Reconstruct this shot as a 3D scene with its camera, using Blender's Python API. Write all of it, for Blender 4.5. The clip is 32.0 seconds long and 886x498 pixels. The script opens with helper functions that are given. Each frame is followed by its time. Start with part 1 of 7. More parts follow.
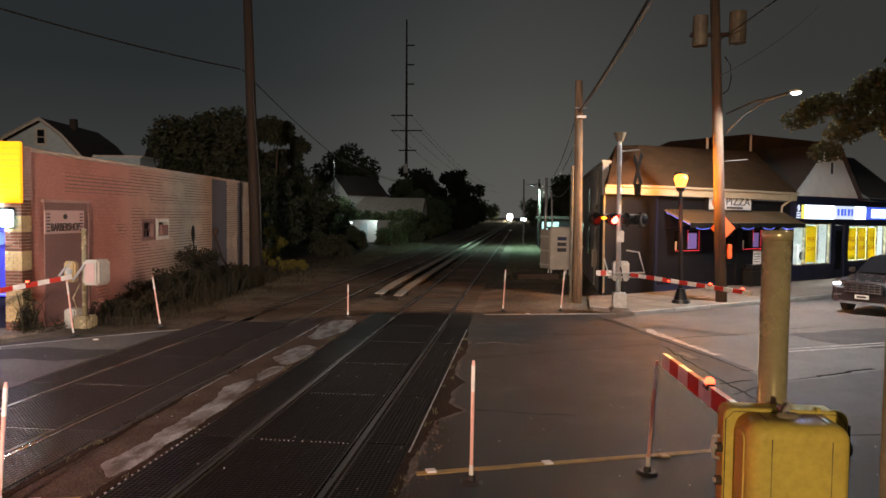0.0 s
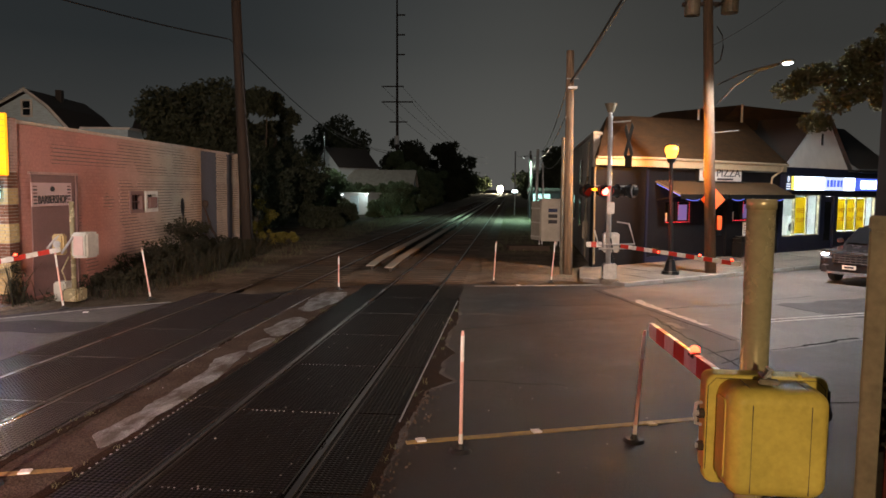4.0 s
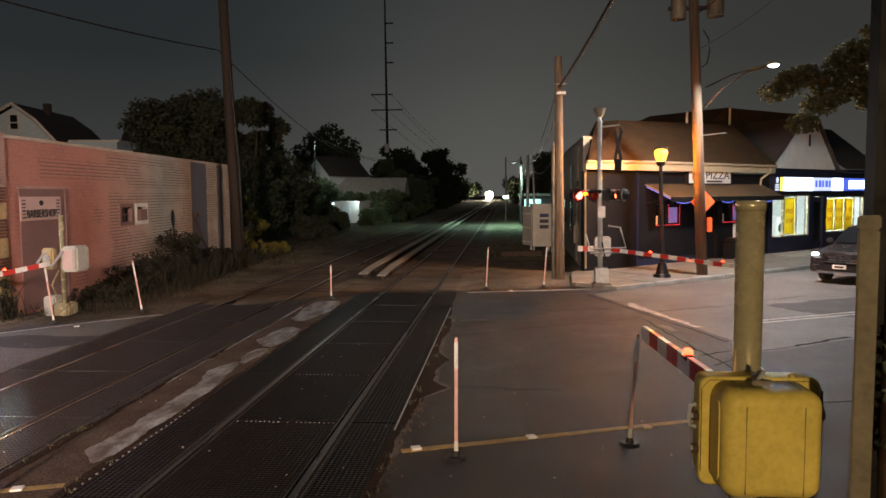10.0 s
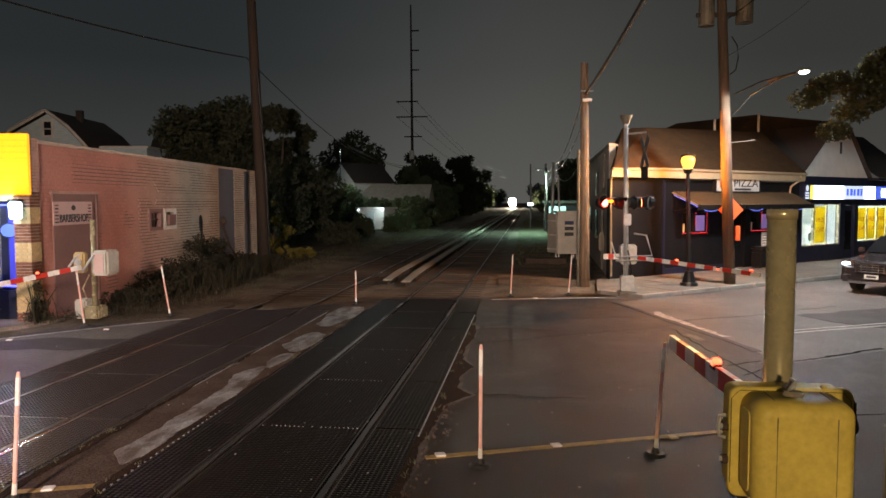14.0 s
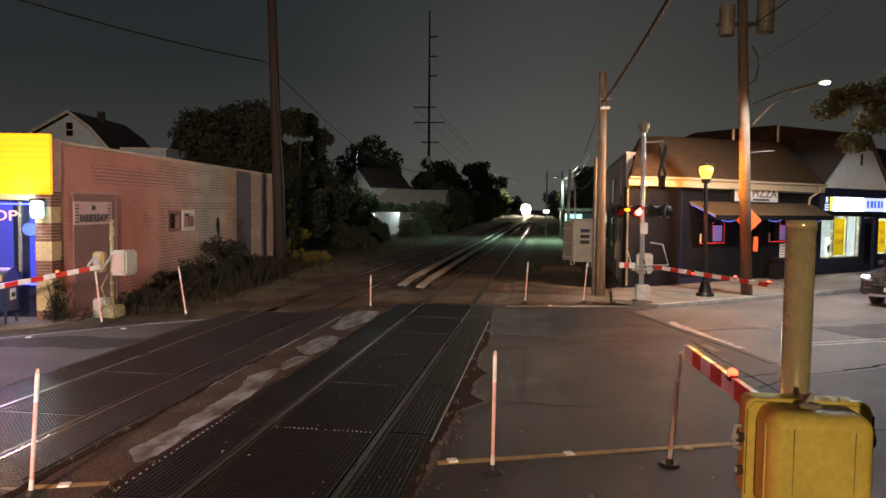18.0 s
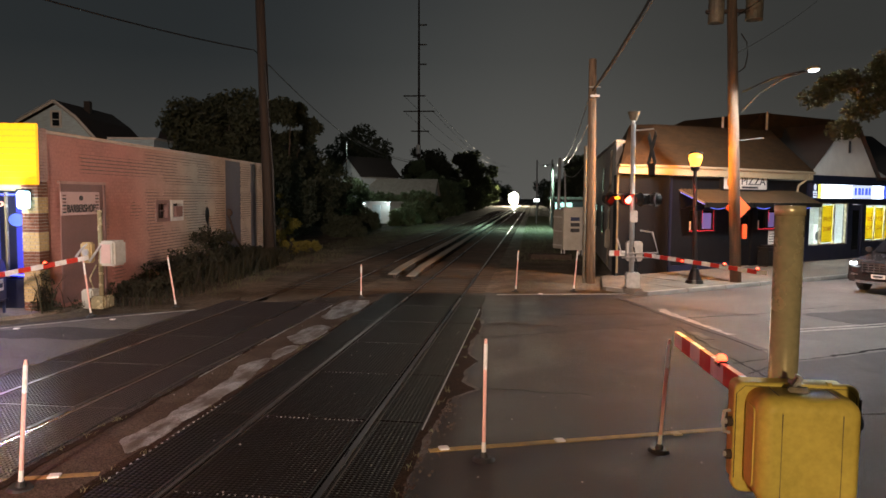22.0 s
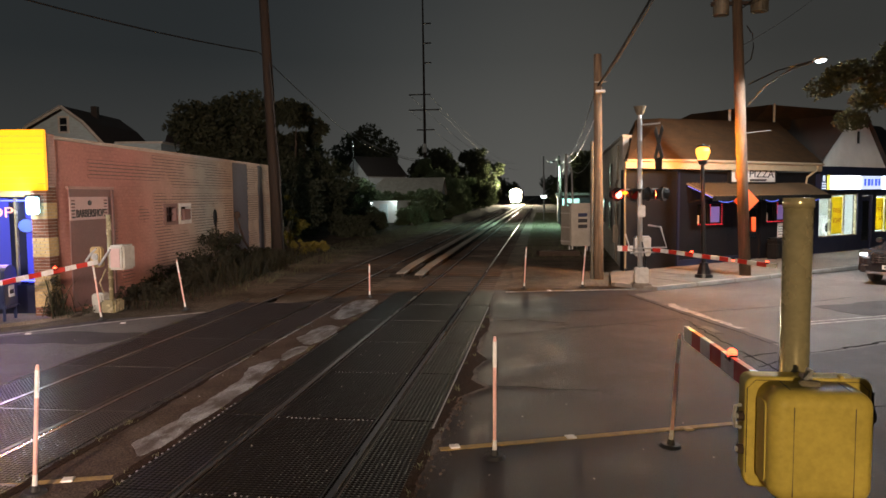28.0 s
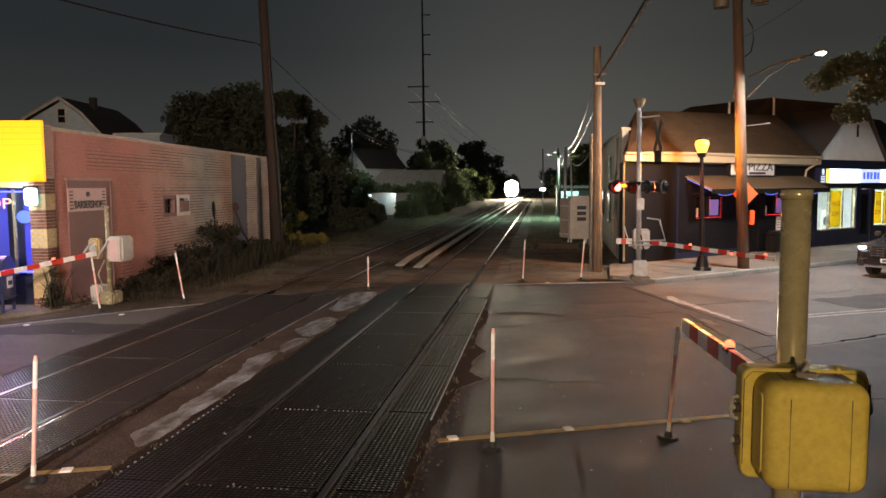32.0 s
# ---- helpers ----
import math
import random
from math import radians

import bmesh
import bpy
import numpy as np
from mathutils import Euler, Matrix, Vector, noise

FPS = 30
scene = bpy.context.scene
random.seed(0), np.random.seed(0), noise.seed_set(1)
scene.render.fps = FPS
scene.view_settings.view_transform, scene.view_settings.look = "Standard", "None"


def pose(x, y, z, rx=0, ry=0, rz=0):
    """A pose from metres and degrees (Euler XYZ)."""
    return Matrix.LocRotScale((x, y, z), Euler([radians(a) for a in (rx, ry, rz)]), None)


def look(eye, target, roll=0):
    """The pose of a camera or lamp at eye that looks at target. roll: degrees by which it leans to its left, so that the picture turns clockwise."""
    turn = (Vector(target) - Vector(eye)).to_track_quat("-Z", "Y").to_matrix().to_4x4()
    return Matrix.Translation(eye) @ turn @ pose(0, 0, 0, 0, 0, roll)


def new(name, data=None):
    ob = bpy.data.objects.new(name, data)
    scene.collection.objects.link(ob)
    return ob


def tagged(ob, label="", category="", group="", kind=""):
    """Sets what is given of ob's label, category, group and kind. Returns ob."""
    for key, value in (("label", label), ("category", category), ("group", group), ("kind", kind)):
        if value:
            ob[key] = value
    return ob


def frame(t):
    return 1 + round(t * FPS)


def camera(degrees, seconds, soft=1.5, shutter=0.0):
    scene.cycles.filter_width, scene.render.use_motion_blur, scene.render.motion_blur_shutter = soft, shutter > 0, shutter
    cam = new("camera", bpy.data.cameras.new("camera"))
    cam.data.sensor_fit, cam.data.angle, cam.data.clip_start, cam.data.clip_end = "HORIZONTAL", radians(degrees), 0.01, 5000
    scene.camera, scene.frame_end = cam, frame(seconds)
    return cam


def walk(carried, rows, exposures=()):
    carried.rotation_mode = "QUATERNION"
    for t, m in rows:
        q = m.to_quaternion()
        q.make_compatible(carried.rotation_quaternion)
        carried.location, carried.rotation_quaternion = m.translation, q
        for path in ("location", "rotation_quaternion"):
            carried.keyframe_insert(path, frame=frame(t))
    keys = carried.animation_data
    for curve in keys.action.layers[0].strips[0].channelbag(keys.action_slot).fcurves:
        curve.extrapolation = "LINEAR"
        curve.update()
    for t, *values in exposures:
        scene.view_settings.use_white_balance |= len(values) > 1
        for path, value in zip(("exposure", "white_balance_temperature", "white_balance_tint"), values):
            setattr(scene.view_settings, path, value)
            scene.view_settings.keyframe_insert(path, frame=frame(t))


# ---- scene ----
# ---------- camera ----------
cam = camera(63.04, 32.0, soft=1.6)
# seconds, place, then turn to the left, tilt up and lean, in degrees
PATH = [
    (0.0, 2.732, 0.012, 2.895, 6.078, -2.659, 0.726),
    (0.5, 2.735, -0.007, 2.895, 6.049, -2.947, 0.433),
    (1.0, 2.753, 0.010, 2.895, 5.904, -3.372, 0.086),
    (1.5, 2.753, 0.018, 2.891, 5.849, -3.753, -0.129),
    (2.0, 2.764, 0.023, 2.888, 5.413, -4.065, -0.038),
    (2.5, 2.763, 0.026, 2.886, 5.225, -4.314, 0.230),
    (3.0, 2.765, 0.022, 2.885, 5.143, -4.518, 0.560),
    (3.5, 2.762, 0.015, 2.882, 5.335, -4.781, 0.699),
    (5.5, 2.757, 0.018, 2.882, 5.450, -4.882, 0.290),
    (6.0, 2.762, 0.013, 2.879, 5.359, -4.794, 0.176),
    (6.5, 2.765, 0.011, 2.882, 5.154, -4.761, 0.048),
    (7.0, 2.766, 0.016, 2.882, 4.951, -4.746, -0.068),
    (7.5, 2.764, 0.011, 2.878, 4.710, -4.748, -0.101),
    (8.0, 2.762, 0.014, 2.881, 4.472, -4.717, -0.125),
    (8.5, 2.761, 0.020, 2.880, 4.205, -4.631, -0.135),
    (9.0, 2.763, 0.026, 2.883, 4.216, -4.435, -0.250),
    (9.5, 2.762, 0.017, 2.886, 4.399, -4.320, -0.336),
    (10.0, 2.762, 0.018, 2.883, 4.760, -4.299, -0.376),
    (10.5, 2.761, 0.014, 2.886, 5.088, -4.325, -0.398),
    (11.0, 2.761, 0.011, 2.880, 5.349, -4.389, -0.408),
    (11.5, 2.761, 0.016, 2.880, 5.513, -4.461, -0.465),
    (12.0, 2.760, 0.012, 2.883, 5.696, -4.449, -0.543),
    (12.5, 2.755, 0.010, 2.883, 5.920, -4.336, -0.584),
    (13.0, 2.751, 0.002, 2.882, 6.262, -4.167, -0.504),
    (13.5, 2.748, 0.005, 2.886, 6.506, -3.925, -0.312),
    (14.0, 2.747, 0.005, 2.884, 6.665, -3.760, -0.114),
    (14.5, 2.749, 0.002, 2.884, 6.790, -3.683, 0.055),
    (16.5, 2.734, 0.005, 2.879, 7.416, -3.539, 0.727),
    (17.0, 2.732, -0.006, 2.881, 7.621, -3.453, 0.812),
    (17.5, 2.739, -0.012, 2.882, 7.781, -3.380, 0.827),
    (18.0, 2.738, -0.015, 2.883, 7.848, -3.310, 0.788),
    (18.5, 2.738, -0.003, 2.879, 7.822, -3.327, 0.835),
    (19.0, 2.739, -0.001, 2.880, 7.746, -3.322, 0.823),
    (19.5, 2.741, -0.010, 2.883, 7.657, -3.296, 0.764),
    (20.0, 2.745, -0.003, 2.879, 7.490, -3.342, 0.748),
    (20.5, 2.746, 0.001, 2.878, 7.223, -3.520, 0.742),
    (21.0, 2.746, 0.005, 2.876, 7.018, -3.687, 0.690),
    (21.5, 2.746, 0.001, 2.875, 6.911, -3.971, 0.633),
    (22.0, 2.741, -0.004, 2.872, 7.092, -4.158, 0.547),
    (22.5, 2.737, -0.002, 2.872, 7.488, -4.303, 0.517),
    (23.0, 2.739, 0.002, 2.876, 7.988, -4.303, 0.467),
    (23.5, 2.738, -0.013, 2.878, 8.347, -4.234, 0.415),
    (24.0, 2.742, -0.003, 2.876, 8.542, -4.208, 0.204),
    (24.5, 2.740, -0.000, 2.879, 8.615, -4.215, -0.037),
    (25.0, 2.734, 0.002, 2.877, 8.539, -4.257, -0.204),
    (25.5, 2.742, 0.006, 2.873, 8.080, -4.164, -0.173),
    (27.5, 2.739, -0.004, 2.872, 7.517, -3.920, 0.020),
    (28.0, 2.746, 0.003, 2.874, 7.718, -4.296, -0.499),
    (28.5, 2.741, 0.005, 2.874, 8.015, -4.737, -1.048),
    (29.0, 2.745, -0.001, 2.869, 8.063, -5.060, -1.397),
    (29.5, 2.744, 0.000, 2.870, 7.952, -5.288, -1.508),
    (30.0, 2.747, -0.001, 2.871, 7.875, -5.256, -1.550),
    (30.5, 2.751, 0.007, 2.874, 7.655, -5.079, -1.378),
    (31.0, 2.754, 0.009, 2.872, 7.522, -4.896, -1.107),
    (31.5, 2.754, 0.009, 2.875, 7.475, -4.818, -0.762),
    (32.0, 2.750, 0.006, 2.867, 7.634, -4.891, -0.347),
]
walk(cam, [(t, pose(x, y, z, 90 + tilt, 0, turn) @ pose(0, 0, 0, 0, 0, lean))
           for t, x, y, z, turn, tilt, lean in PATH])

# ---------- night sky ----------
world = bpy.data.worlds.new("night_sky")
scene.world = world
world.use_nodes = True
wn, wl = world.node_tree.nodes, world.node_tree.links
wn.clear()
w_out = wn.new("ShaderNodeOutputWorld")
w_bg = wn.new("ShaderNodeBackground")
w_tc = wn.new("ShaderNodeTexCoord")
w_sep = wn.new("ShaderNodeSeparateXYZ")
w_ramp = wn.new("ShaderNodeValToRGB")
w_noise = wn.new("ShaderNodeTexNoise")
w_mix = wn.new("ShaderNodeMix")
w_mix.data_type = "RGBA"
w_mix.blend_type = "MULTIPLY"
w_mix.inputs["Factor"].default_value = 0.35
w_noise.inputs["Scale"].default_value = 2.0
w_ramp.color_ramp.elements[0].position = 0.0
w_ramp.color_ramp.elements[0].color = (0.036, 0.036, 0.034, 1)
w_ramp.color_ramp.elements[1].position = 0.55
w_ramp.color_ramp.elements[1].color = (0.0090, 0.0112, 0.0136, 1)
e = w_ramp.color_ramp.elements.new(0.18)
e.color = (0.0150, 0.0172, 0.0180, 1)
wl.new(w_tc.outputs["Generated"], w_sep.inputs[0])
wl.new(w_sep.outputs["Z"], w_ramp.inputs[0])
wl.new(w_tc.outputs["Generated"], w_noise.inputs["Vector"])
wl.new(w_ramp.outputs[0], w_mix.inputs["A"])
wl.new(w_noise.outputs["Fac"], w_mix.inputs["B"])
# haze glow round the train's headlights, put into the sky colour
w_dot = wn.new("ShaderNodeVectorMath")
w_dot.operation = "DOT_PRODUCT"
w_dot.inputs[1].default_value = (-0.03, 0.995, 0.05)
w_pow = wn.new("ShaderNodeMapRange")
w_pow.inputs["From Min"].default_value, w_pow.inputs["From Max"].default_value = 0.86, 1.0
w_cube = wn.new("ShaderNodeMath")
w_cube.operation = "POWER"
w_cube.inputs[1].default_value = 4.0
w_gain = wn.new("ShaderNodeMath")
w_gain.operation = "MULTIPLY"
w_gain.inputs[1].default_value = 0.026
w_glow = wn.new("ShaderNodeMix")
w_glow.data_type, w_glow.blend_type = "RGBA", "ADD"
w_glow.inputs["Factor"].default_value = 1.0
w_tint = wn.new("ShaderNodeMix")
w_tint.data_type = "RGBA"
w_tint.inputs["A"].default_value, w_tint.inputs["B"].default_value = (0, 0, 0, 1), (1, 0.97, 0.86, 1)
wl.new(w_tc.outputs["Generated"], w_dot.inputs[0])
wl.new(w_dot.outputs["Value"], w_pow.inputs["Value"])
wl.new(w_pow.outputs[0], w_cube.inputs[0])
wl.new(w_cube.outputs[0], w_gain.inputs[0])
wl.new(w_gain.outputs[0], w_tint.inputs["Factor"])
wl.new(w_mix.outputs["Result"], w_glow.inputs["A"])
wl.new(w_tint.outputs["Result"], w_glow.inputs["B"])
# haze of the street lamp, put into the sky colour right of the line
w_dot2 = wn.new("ShaderNodeVectorMath")
w_dot2.operation = "DOT_PRODUCT"
w_dot2.inputs[1].default_value = (0.42, 0.86, 0.28)
w_range2 = wn.new("ShaderNodeMapRange")
w_range2.interpolation_type = "SMOOTHERSTEP"
w_range2.inputs["From Min"].default_value, w_range2.inputs["From Max"].default_value = 0.80, 1.0
w_range2.inputs["To Max"].default_value = 0.0075
w_tint2 = wn.new("ShaderNodeMix")
w_tint2.data_type = "RGBA"
w_tint2.inputs["A"].default_value, w_tint2.inputs["B"].default_value = (0, 0, 0, 1), (1, 0.80, 0.55, 1)
w_glow2 = wn.new("ShaderNodeMix")
w_glow2.data_type, w_glow2.blend_type = "RGBA", "ADD"
w_glow2.inputs["Factor"].default_value = 1.0
wl.new(w_tc.outputs["Generated"], w_dot2.inputs[0])
wl.new(w_dot2.outputs["Value"], w_range2.inputs["Value"])
wl.new(w_range2.outputs[0], w_tint2.inputs["Factor"])
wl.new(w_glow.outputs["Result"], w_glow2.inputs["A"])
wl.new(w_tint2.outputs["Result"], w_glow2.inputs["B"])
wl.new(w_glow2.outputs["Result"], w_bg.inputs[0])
w_bg.inputs[1].default_value = 1.8
wl.new(w_bg.outputs[0], w_out.inputs[0])


def lamp(name, kind, place, power, colour, size=0.2, target=None, spread=None):
    data = bpy.data.lights.new(name, kind)
    data.energy, data.color = power, colour
    if kind == "AREA":
        data.size = size
    else:
        data.shadow_soft_size = size
    if spread and kind == "SPOT":
        data.spot_size, data.spot_blend = radians(spread), 0.6 if spread < 170 else 0.1
    ob = new(name, data)
    ob.matrix_world = look(place, target) if target else pose(*place)
    return ob


# street lamp on the far kerb, the amber post lamp, and the sodium lamp across the road behind
lamp("light_street", "SPOT", (11.1, 23.3, 6.60), 3800, (0.92, 0.98, 1.0), 0.35, (11.1, 23.3, 0), 177)
lamp("light_amber", "POINT", (7.97, 24.6, 4.16), 1550, (1.0, 0.34, 0.032), 0.16)
lamp("light_sodium", "SPOT", (1.6, -22.0, 6.6), 15500, (1.0, 0.71, 0.38), 0.3, (2.5, 9, 0), 100)
# added fill spot behind the view lights the long wall and the distance
lamp("light_wall_fill", "SPOT", (0.0, -11.0, 7.0), 27000, (1.0, 0.74, 0.66), 0.6, (-8.5, 50, 5.5), 52)
# blue neon of the barber's window, its white wall lamp and the yellow fascia
lamp("light_neon", "AREA", (-10.6, 15.6, 1.9), 75, (0.50, 0.28, 1.0), 1.4, (-8.0, 6.0, 0.0))
lamp("light_wall_lamp", "POINT", (-9.20, 15.35, 2.75), 130, (0.72, 0.90, 1.0), 0.12)
lamp("light_fascia", "AREA", (-11.0, 15.5, 3.6), 130, (1.0, 0.66, 0.10), 1.6, (-9.5, 8.0, 0.0))
# lamps of the white shed, and an added fill light beyond the trees
lamp("light_shed", "POINT", (-12.4, 73.0, 2.5), 110, (0.85, 1.0, 0.95), 0.15)
lamp("light_far_fill", "POINT", (-19.4, 84.4, 9.0), 700, (0.90, 1.0, 0.95), 0.2)
# green-white spot for the lit verge, hung on a lamp added to the dark pole
lamp("light_track_pole", "SPOT", (3.75, 65.6, 5.62), 6500, (0.52, 1.0, 0.82), 0.12, (3.75, 65.6, 0), 160)

# ---------- materials ----------
def mat(name, col, rough=0.6, metal=0.0, col2=None, scale=6.0, bump=0.0, bscale=40.0, wear=0.25, vary=0.0, stretch=None, spec=None, speck=0.0, ior=None):
    """Two-scale procedural paint: large stains between col and col2, fine grain, bump."""
    m = bpy.data.materials.new(name)
    m.use_nodes = True
    nt = m.node_tree
    n, l = nt.nodes, nt.links
    b = n["Principled BSDF"]
    b.inputs["Metallic"].default_value = metal
    if spec is not None:
        b.inputs["Specular IOR Level"].default_value = spec
    if ior:
        b.inputs["IOR"].default_value = ior
    tc = n.new("ShaderNodeTexCoord")
    vec = tc.outputs["Object"]
    if stretch:
        mp = n.new("ShaderNodeMapping")
        mp.inputs["Scale"].default_value = stretch
        l.new(vec, mp.inputs[0])
        vec = mp.outputs[0]
    big = n.new("ShaderNodeTexNoise")
    big.inputs["Scale"].default_value = scale
    big.inputs["Detail"].default_value = 6
    big.inputs["Roughness"].default_value = 0.62
    l.new(vec, big.inputs["Vector"])
    fine = n.new("ShaderNodeTexNoise")
    fine.inputs["Scale"].default_value = bscale
    fine.inputs["Detail"].default_value = 4
    l.new(vec, fine.inputs["Vector"])
    ramp = n.new("ShaderNodeValToRGB")
    ramp.color_ramp.elements[0].position = 0.38
    ramp.color_ramp.elements[1].position = 0.66
    c2 = col2 or tuple(c * (1 - wear) for c in col)
    ramp.color_ramp.elements[0].color = (*c2, 1)
    ramp.color_ramp.elements[1].color = (*col, 1)
    l.new(big.outputs["Fac"], ramp.inputs[0])
    mx = n.new("ShaderNodeMix")
    mx.data_type, mx.blend_type = "RGBA", "OVERLAY"
    mx.inputs["Factor"].default_value = wear
    l.new(ramp.outputs[0], mx.inputs["A"])
    l.new(fine.outputs["Fac"], mx.inputs["B"])
    last = mx.outputs["Result"]
    if vary:
        oi = n.new("ShaderNodeObjectInfo")
        hs = n.new("ShaderNodeHueSaturation")
        ma = n.new("ShaderNodeMapRange")
        ma.inputs["To Min"].default_value, ma.inputs["To Max"].default_value = 1 - vary, 1 + vary
        l.new(oi.outputs["Random"], ma.inputs["Value"])
        l.new(ma.outputs[0], hs.inputs["Value"])
        l.new(last, hs.inputs["Color"])
        last = hs.outputs[0]
    if speck:
        sn = n.new("ShaderNodeTexNoise")
        sn.inputs["Scale"].default_value = 60
        sn.inputs["Detail"].default_value = 2
        l.new(vec, sn.inputs["Vector"])
        sr = n.new("ShaderNodeMapRange")
        sr.inputs["From Min"].default_value, sr.inputs["From Max"].default_value = 0.3, 0.7
        sr.inputs["To Min"].default_value, sr.inputs["To Max"].default_value = 1 - speck, 1 + speck
        l.new(sn.outputs["Fac"], sr.inputs["Value"])
        sm = n.new("ShaderNodeVectorMath")
        sm.operation = "SCALE"
        l.new(last, sm.inputs[0])
        l.new(sr.outputs[0], sm.inputs["Scale"])
        last = sm.outputs[0]
    l.new(last, b.inputs["Base Color"])
    mr = n.new("ShaderNodeMapRange")
    mr.inputs["From Min"].default_value, mr.inputs["From Max"].default_value = 0.3, 0.7
    mr.inputs["To Min"].default_value, mr.inputs["To Max"].default_value = max(0.03, rough - 0.12), min(1, rough + 0.12)
    l.new(big.outputs["Fac"], mr.inputs["Value"])
    l.new(mr.outputs[0], b.inputs["Roughness"])
    if bump:
        bp = n.new("ShaderNodeBump")
        bp.inputs["Strength"].default_value = min(1, bump)
        bp.inputs["Distance"].default_value = 0.02
        l.new(fine.outputs["Fac"], bp.inputs["Height"])
        l.new(bp.outputs[0], b.inputs["Normal"])
    return m


def glow(name, col, power):
    m = bpy.data.materials.new(name)
    m.use_nodes = True
    b = m.node_tree.nodes["Principled BSDF"]
    b.inputs["Base Color"].default_value = (*col, 1)
    b.inputs["Roughness"].default_value = 0.4
    b.inputs["Emission Color"].default_value = (*col, 1)
    b.inputs["Emission Strength"].default_value = power
    return m


def glass(name, col=(0.8, 0.85, 0.9), rough=0.03):
    m = bpy.data.materials.new(name)
    m.use_nodes = True
    b = m.node_tree.nodes["Principled BSDF"]
    b.inputs["Base Color"].default_value = (*col, 1)
    b.inputs["Roughness"].default_value = rough
    b.inputs["Transmission Weight"].default_value = 1.0
    b.inputs["IOR"].default_value = 1.1
    return m


def brick_mat(name, col, col2, mortar, w=0.21, h=0.075, m_size=0.008, bump=0.6, blot=None, rough=0.8):
    """Painted brickwork: courses and joints as relief, stains and peeled paint over them."""
    m = mat(name, col, rough, col2=col2, scale=0.7, bscale=14, wear=0.3)
    nt = m.node_tree
    n, l = nt.nodes, nt.links
    b = n["Principled BSDF"]
    tc = next(x for x in n if x.type == "TEX_COORD")
    sep = n.new("ShaderNodeSeparateXYZ")
    add = n.new("ShaderNodeMath")
    com = n.new("ShaderNodeCombineXYZ")
    l.new(tc.outputs["Object"], sep.inputs[0])
    l.new(sep.outputs[0], add.inputs[0])
    l.new(sep.outputs[1], add.inputs[1])
    l.new(add.outputs[0], com.inputs[0])
    l.new(sep.outputs[2], com.inputs[1])
    br = n.new("ShaderNodeTexBrick")
    br.inputs["Scale"].default_value = 1.0
    br.inputs["Brick Width"].default_value = w
    br.inputs["Row Height"].default_value = h
    br.inputs["Mortar Size"].default_value = m_size
    br.inputs["Mortar Smooth"].default_value = 0.3
    br.inputs["Color1"].default_value = (1, 1, 1, 1)
    br.inputs["Color2"].default_value = (0.86, 0.86, 0.86, 1)
    br.inputs["Mortar"].default_value = (*mortar, 1)
    l.new(com.outputs[0], br.inputs["Vector"])
    old = b.inputs["Base Color"].links[0].from_socket
    # patches where the joints are filled with paint
    no = n.new("ShaderNodeTexNoise")
    no.inputs["Scale"].default_value = 0.55
    no.inputs["Detail"].default_value = 5
    l.new(com.outputs[0], no.inputs["Vector"])
    cr = n.new("ShaderNodeValToRGB")
    cr.color_ramp.elements[0].position, cr.color_ramp.elements[1].position = 0.42, 0.56
    l.new(no.outputs["Fac"], cr.inputs[0])
    mu = n.new("ShaderNodeMix")
    mu.data_type, mu.blend_type = "RGBA", "MULTIPLY"
    l.new(cr.outputs[0], mu.inputs["Factor"])
    l.new(old, mu.inputs["A"])
    l.new(br.outputs["Color"], mu.inputs["B"])
    l.new(mu.outputs["Result"], b.inputs["Base Color"])
    bp = n.new("ShaderNodeBump")
    bp.inputs["Strength"].default_value = bump
    bp.inputs["Distance"].default_value = 0.012
    bp.invert = True
    l.new(br.outputs["Fac"], bp.inputs["Height"])
    l.new(bp.outputs[0], b.inputs["Normal"])
    return m


def ribbed(name, col, rough, pitch, axis, depth=0.006, cross=0.0, col2=None, ior=1.2):
    """Moulded rubber with ribs across one axis and cuts across the other."""
    m = mat(name, col, rough, col2=col2, scale=1.3, bscale=60, wear=0.35, vary=0.25, ior=ior)
    nt = m.node_tree
    n, l = nt.nodes, nt.links
    b = n["Principled BSDF"]
    l.remove(b.inputs["Roughness"].links[0])
    b.inputs["Roughness"].default_value = rough
    tc = next(x for x in n if x.type == "TEX_COORD")
    outs = []
    for ax, p in ((axis, pitch), (1 - axis, cross)):
        if not p:
            continue
        wv = n.new("ShaderNodeTexWave")
        wv.bands_direction = "XY"[ax]
        wv.wave_profile = "SIN"
        wv.inputs["Scale"].default_value = 0.314 / p
        l.new(tc.outputs["Object"], wv.inputs["Vector"])
        outs.append(wv.outputs["Fac"])
    h = outs[0]
    if len(outs) > 1:
        mm = n.new("ShaderNodeMath")
        mm.operation = "MULTIPLY"
        l.new(outs[0], mm.inputs[0])
        l.new(outs[1], mm.inputs[1])
        h = mm.outputs[0]
    # tops paler, grooves darker: highlight and shade of the tread put into the colour
    sc = n.new("ShaderNodeMapRange")
    sc.inputs["To Min"].default_value, sc.inputs["To Max"].default_value = 0.35, 2.3
    sm = n.new("ShaderNodeVectorMath")
    sm.operation = "SCALE"
    l.new(h, sc.inputs["Value"])
    l.new(b.inputs["Base Color"].links[0].from_socket, sm.inputs[0])
    l.new(sc.outputs[0], sm.inputs["Scale"])
    l.new(sm.outputs[0], b.inputs["Base Color"])
    bp = n.new("ShaderNodeBump")
    bp.inputs["Strength"].default_value = 1.0
    bp.inputs["Distance"].default_value = depth
    l.new(h, bp.inputs["Height"])
    l.new(bp.outputs[0], b.inputs["Normal"])
    return m


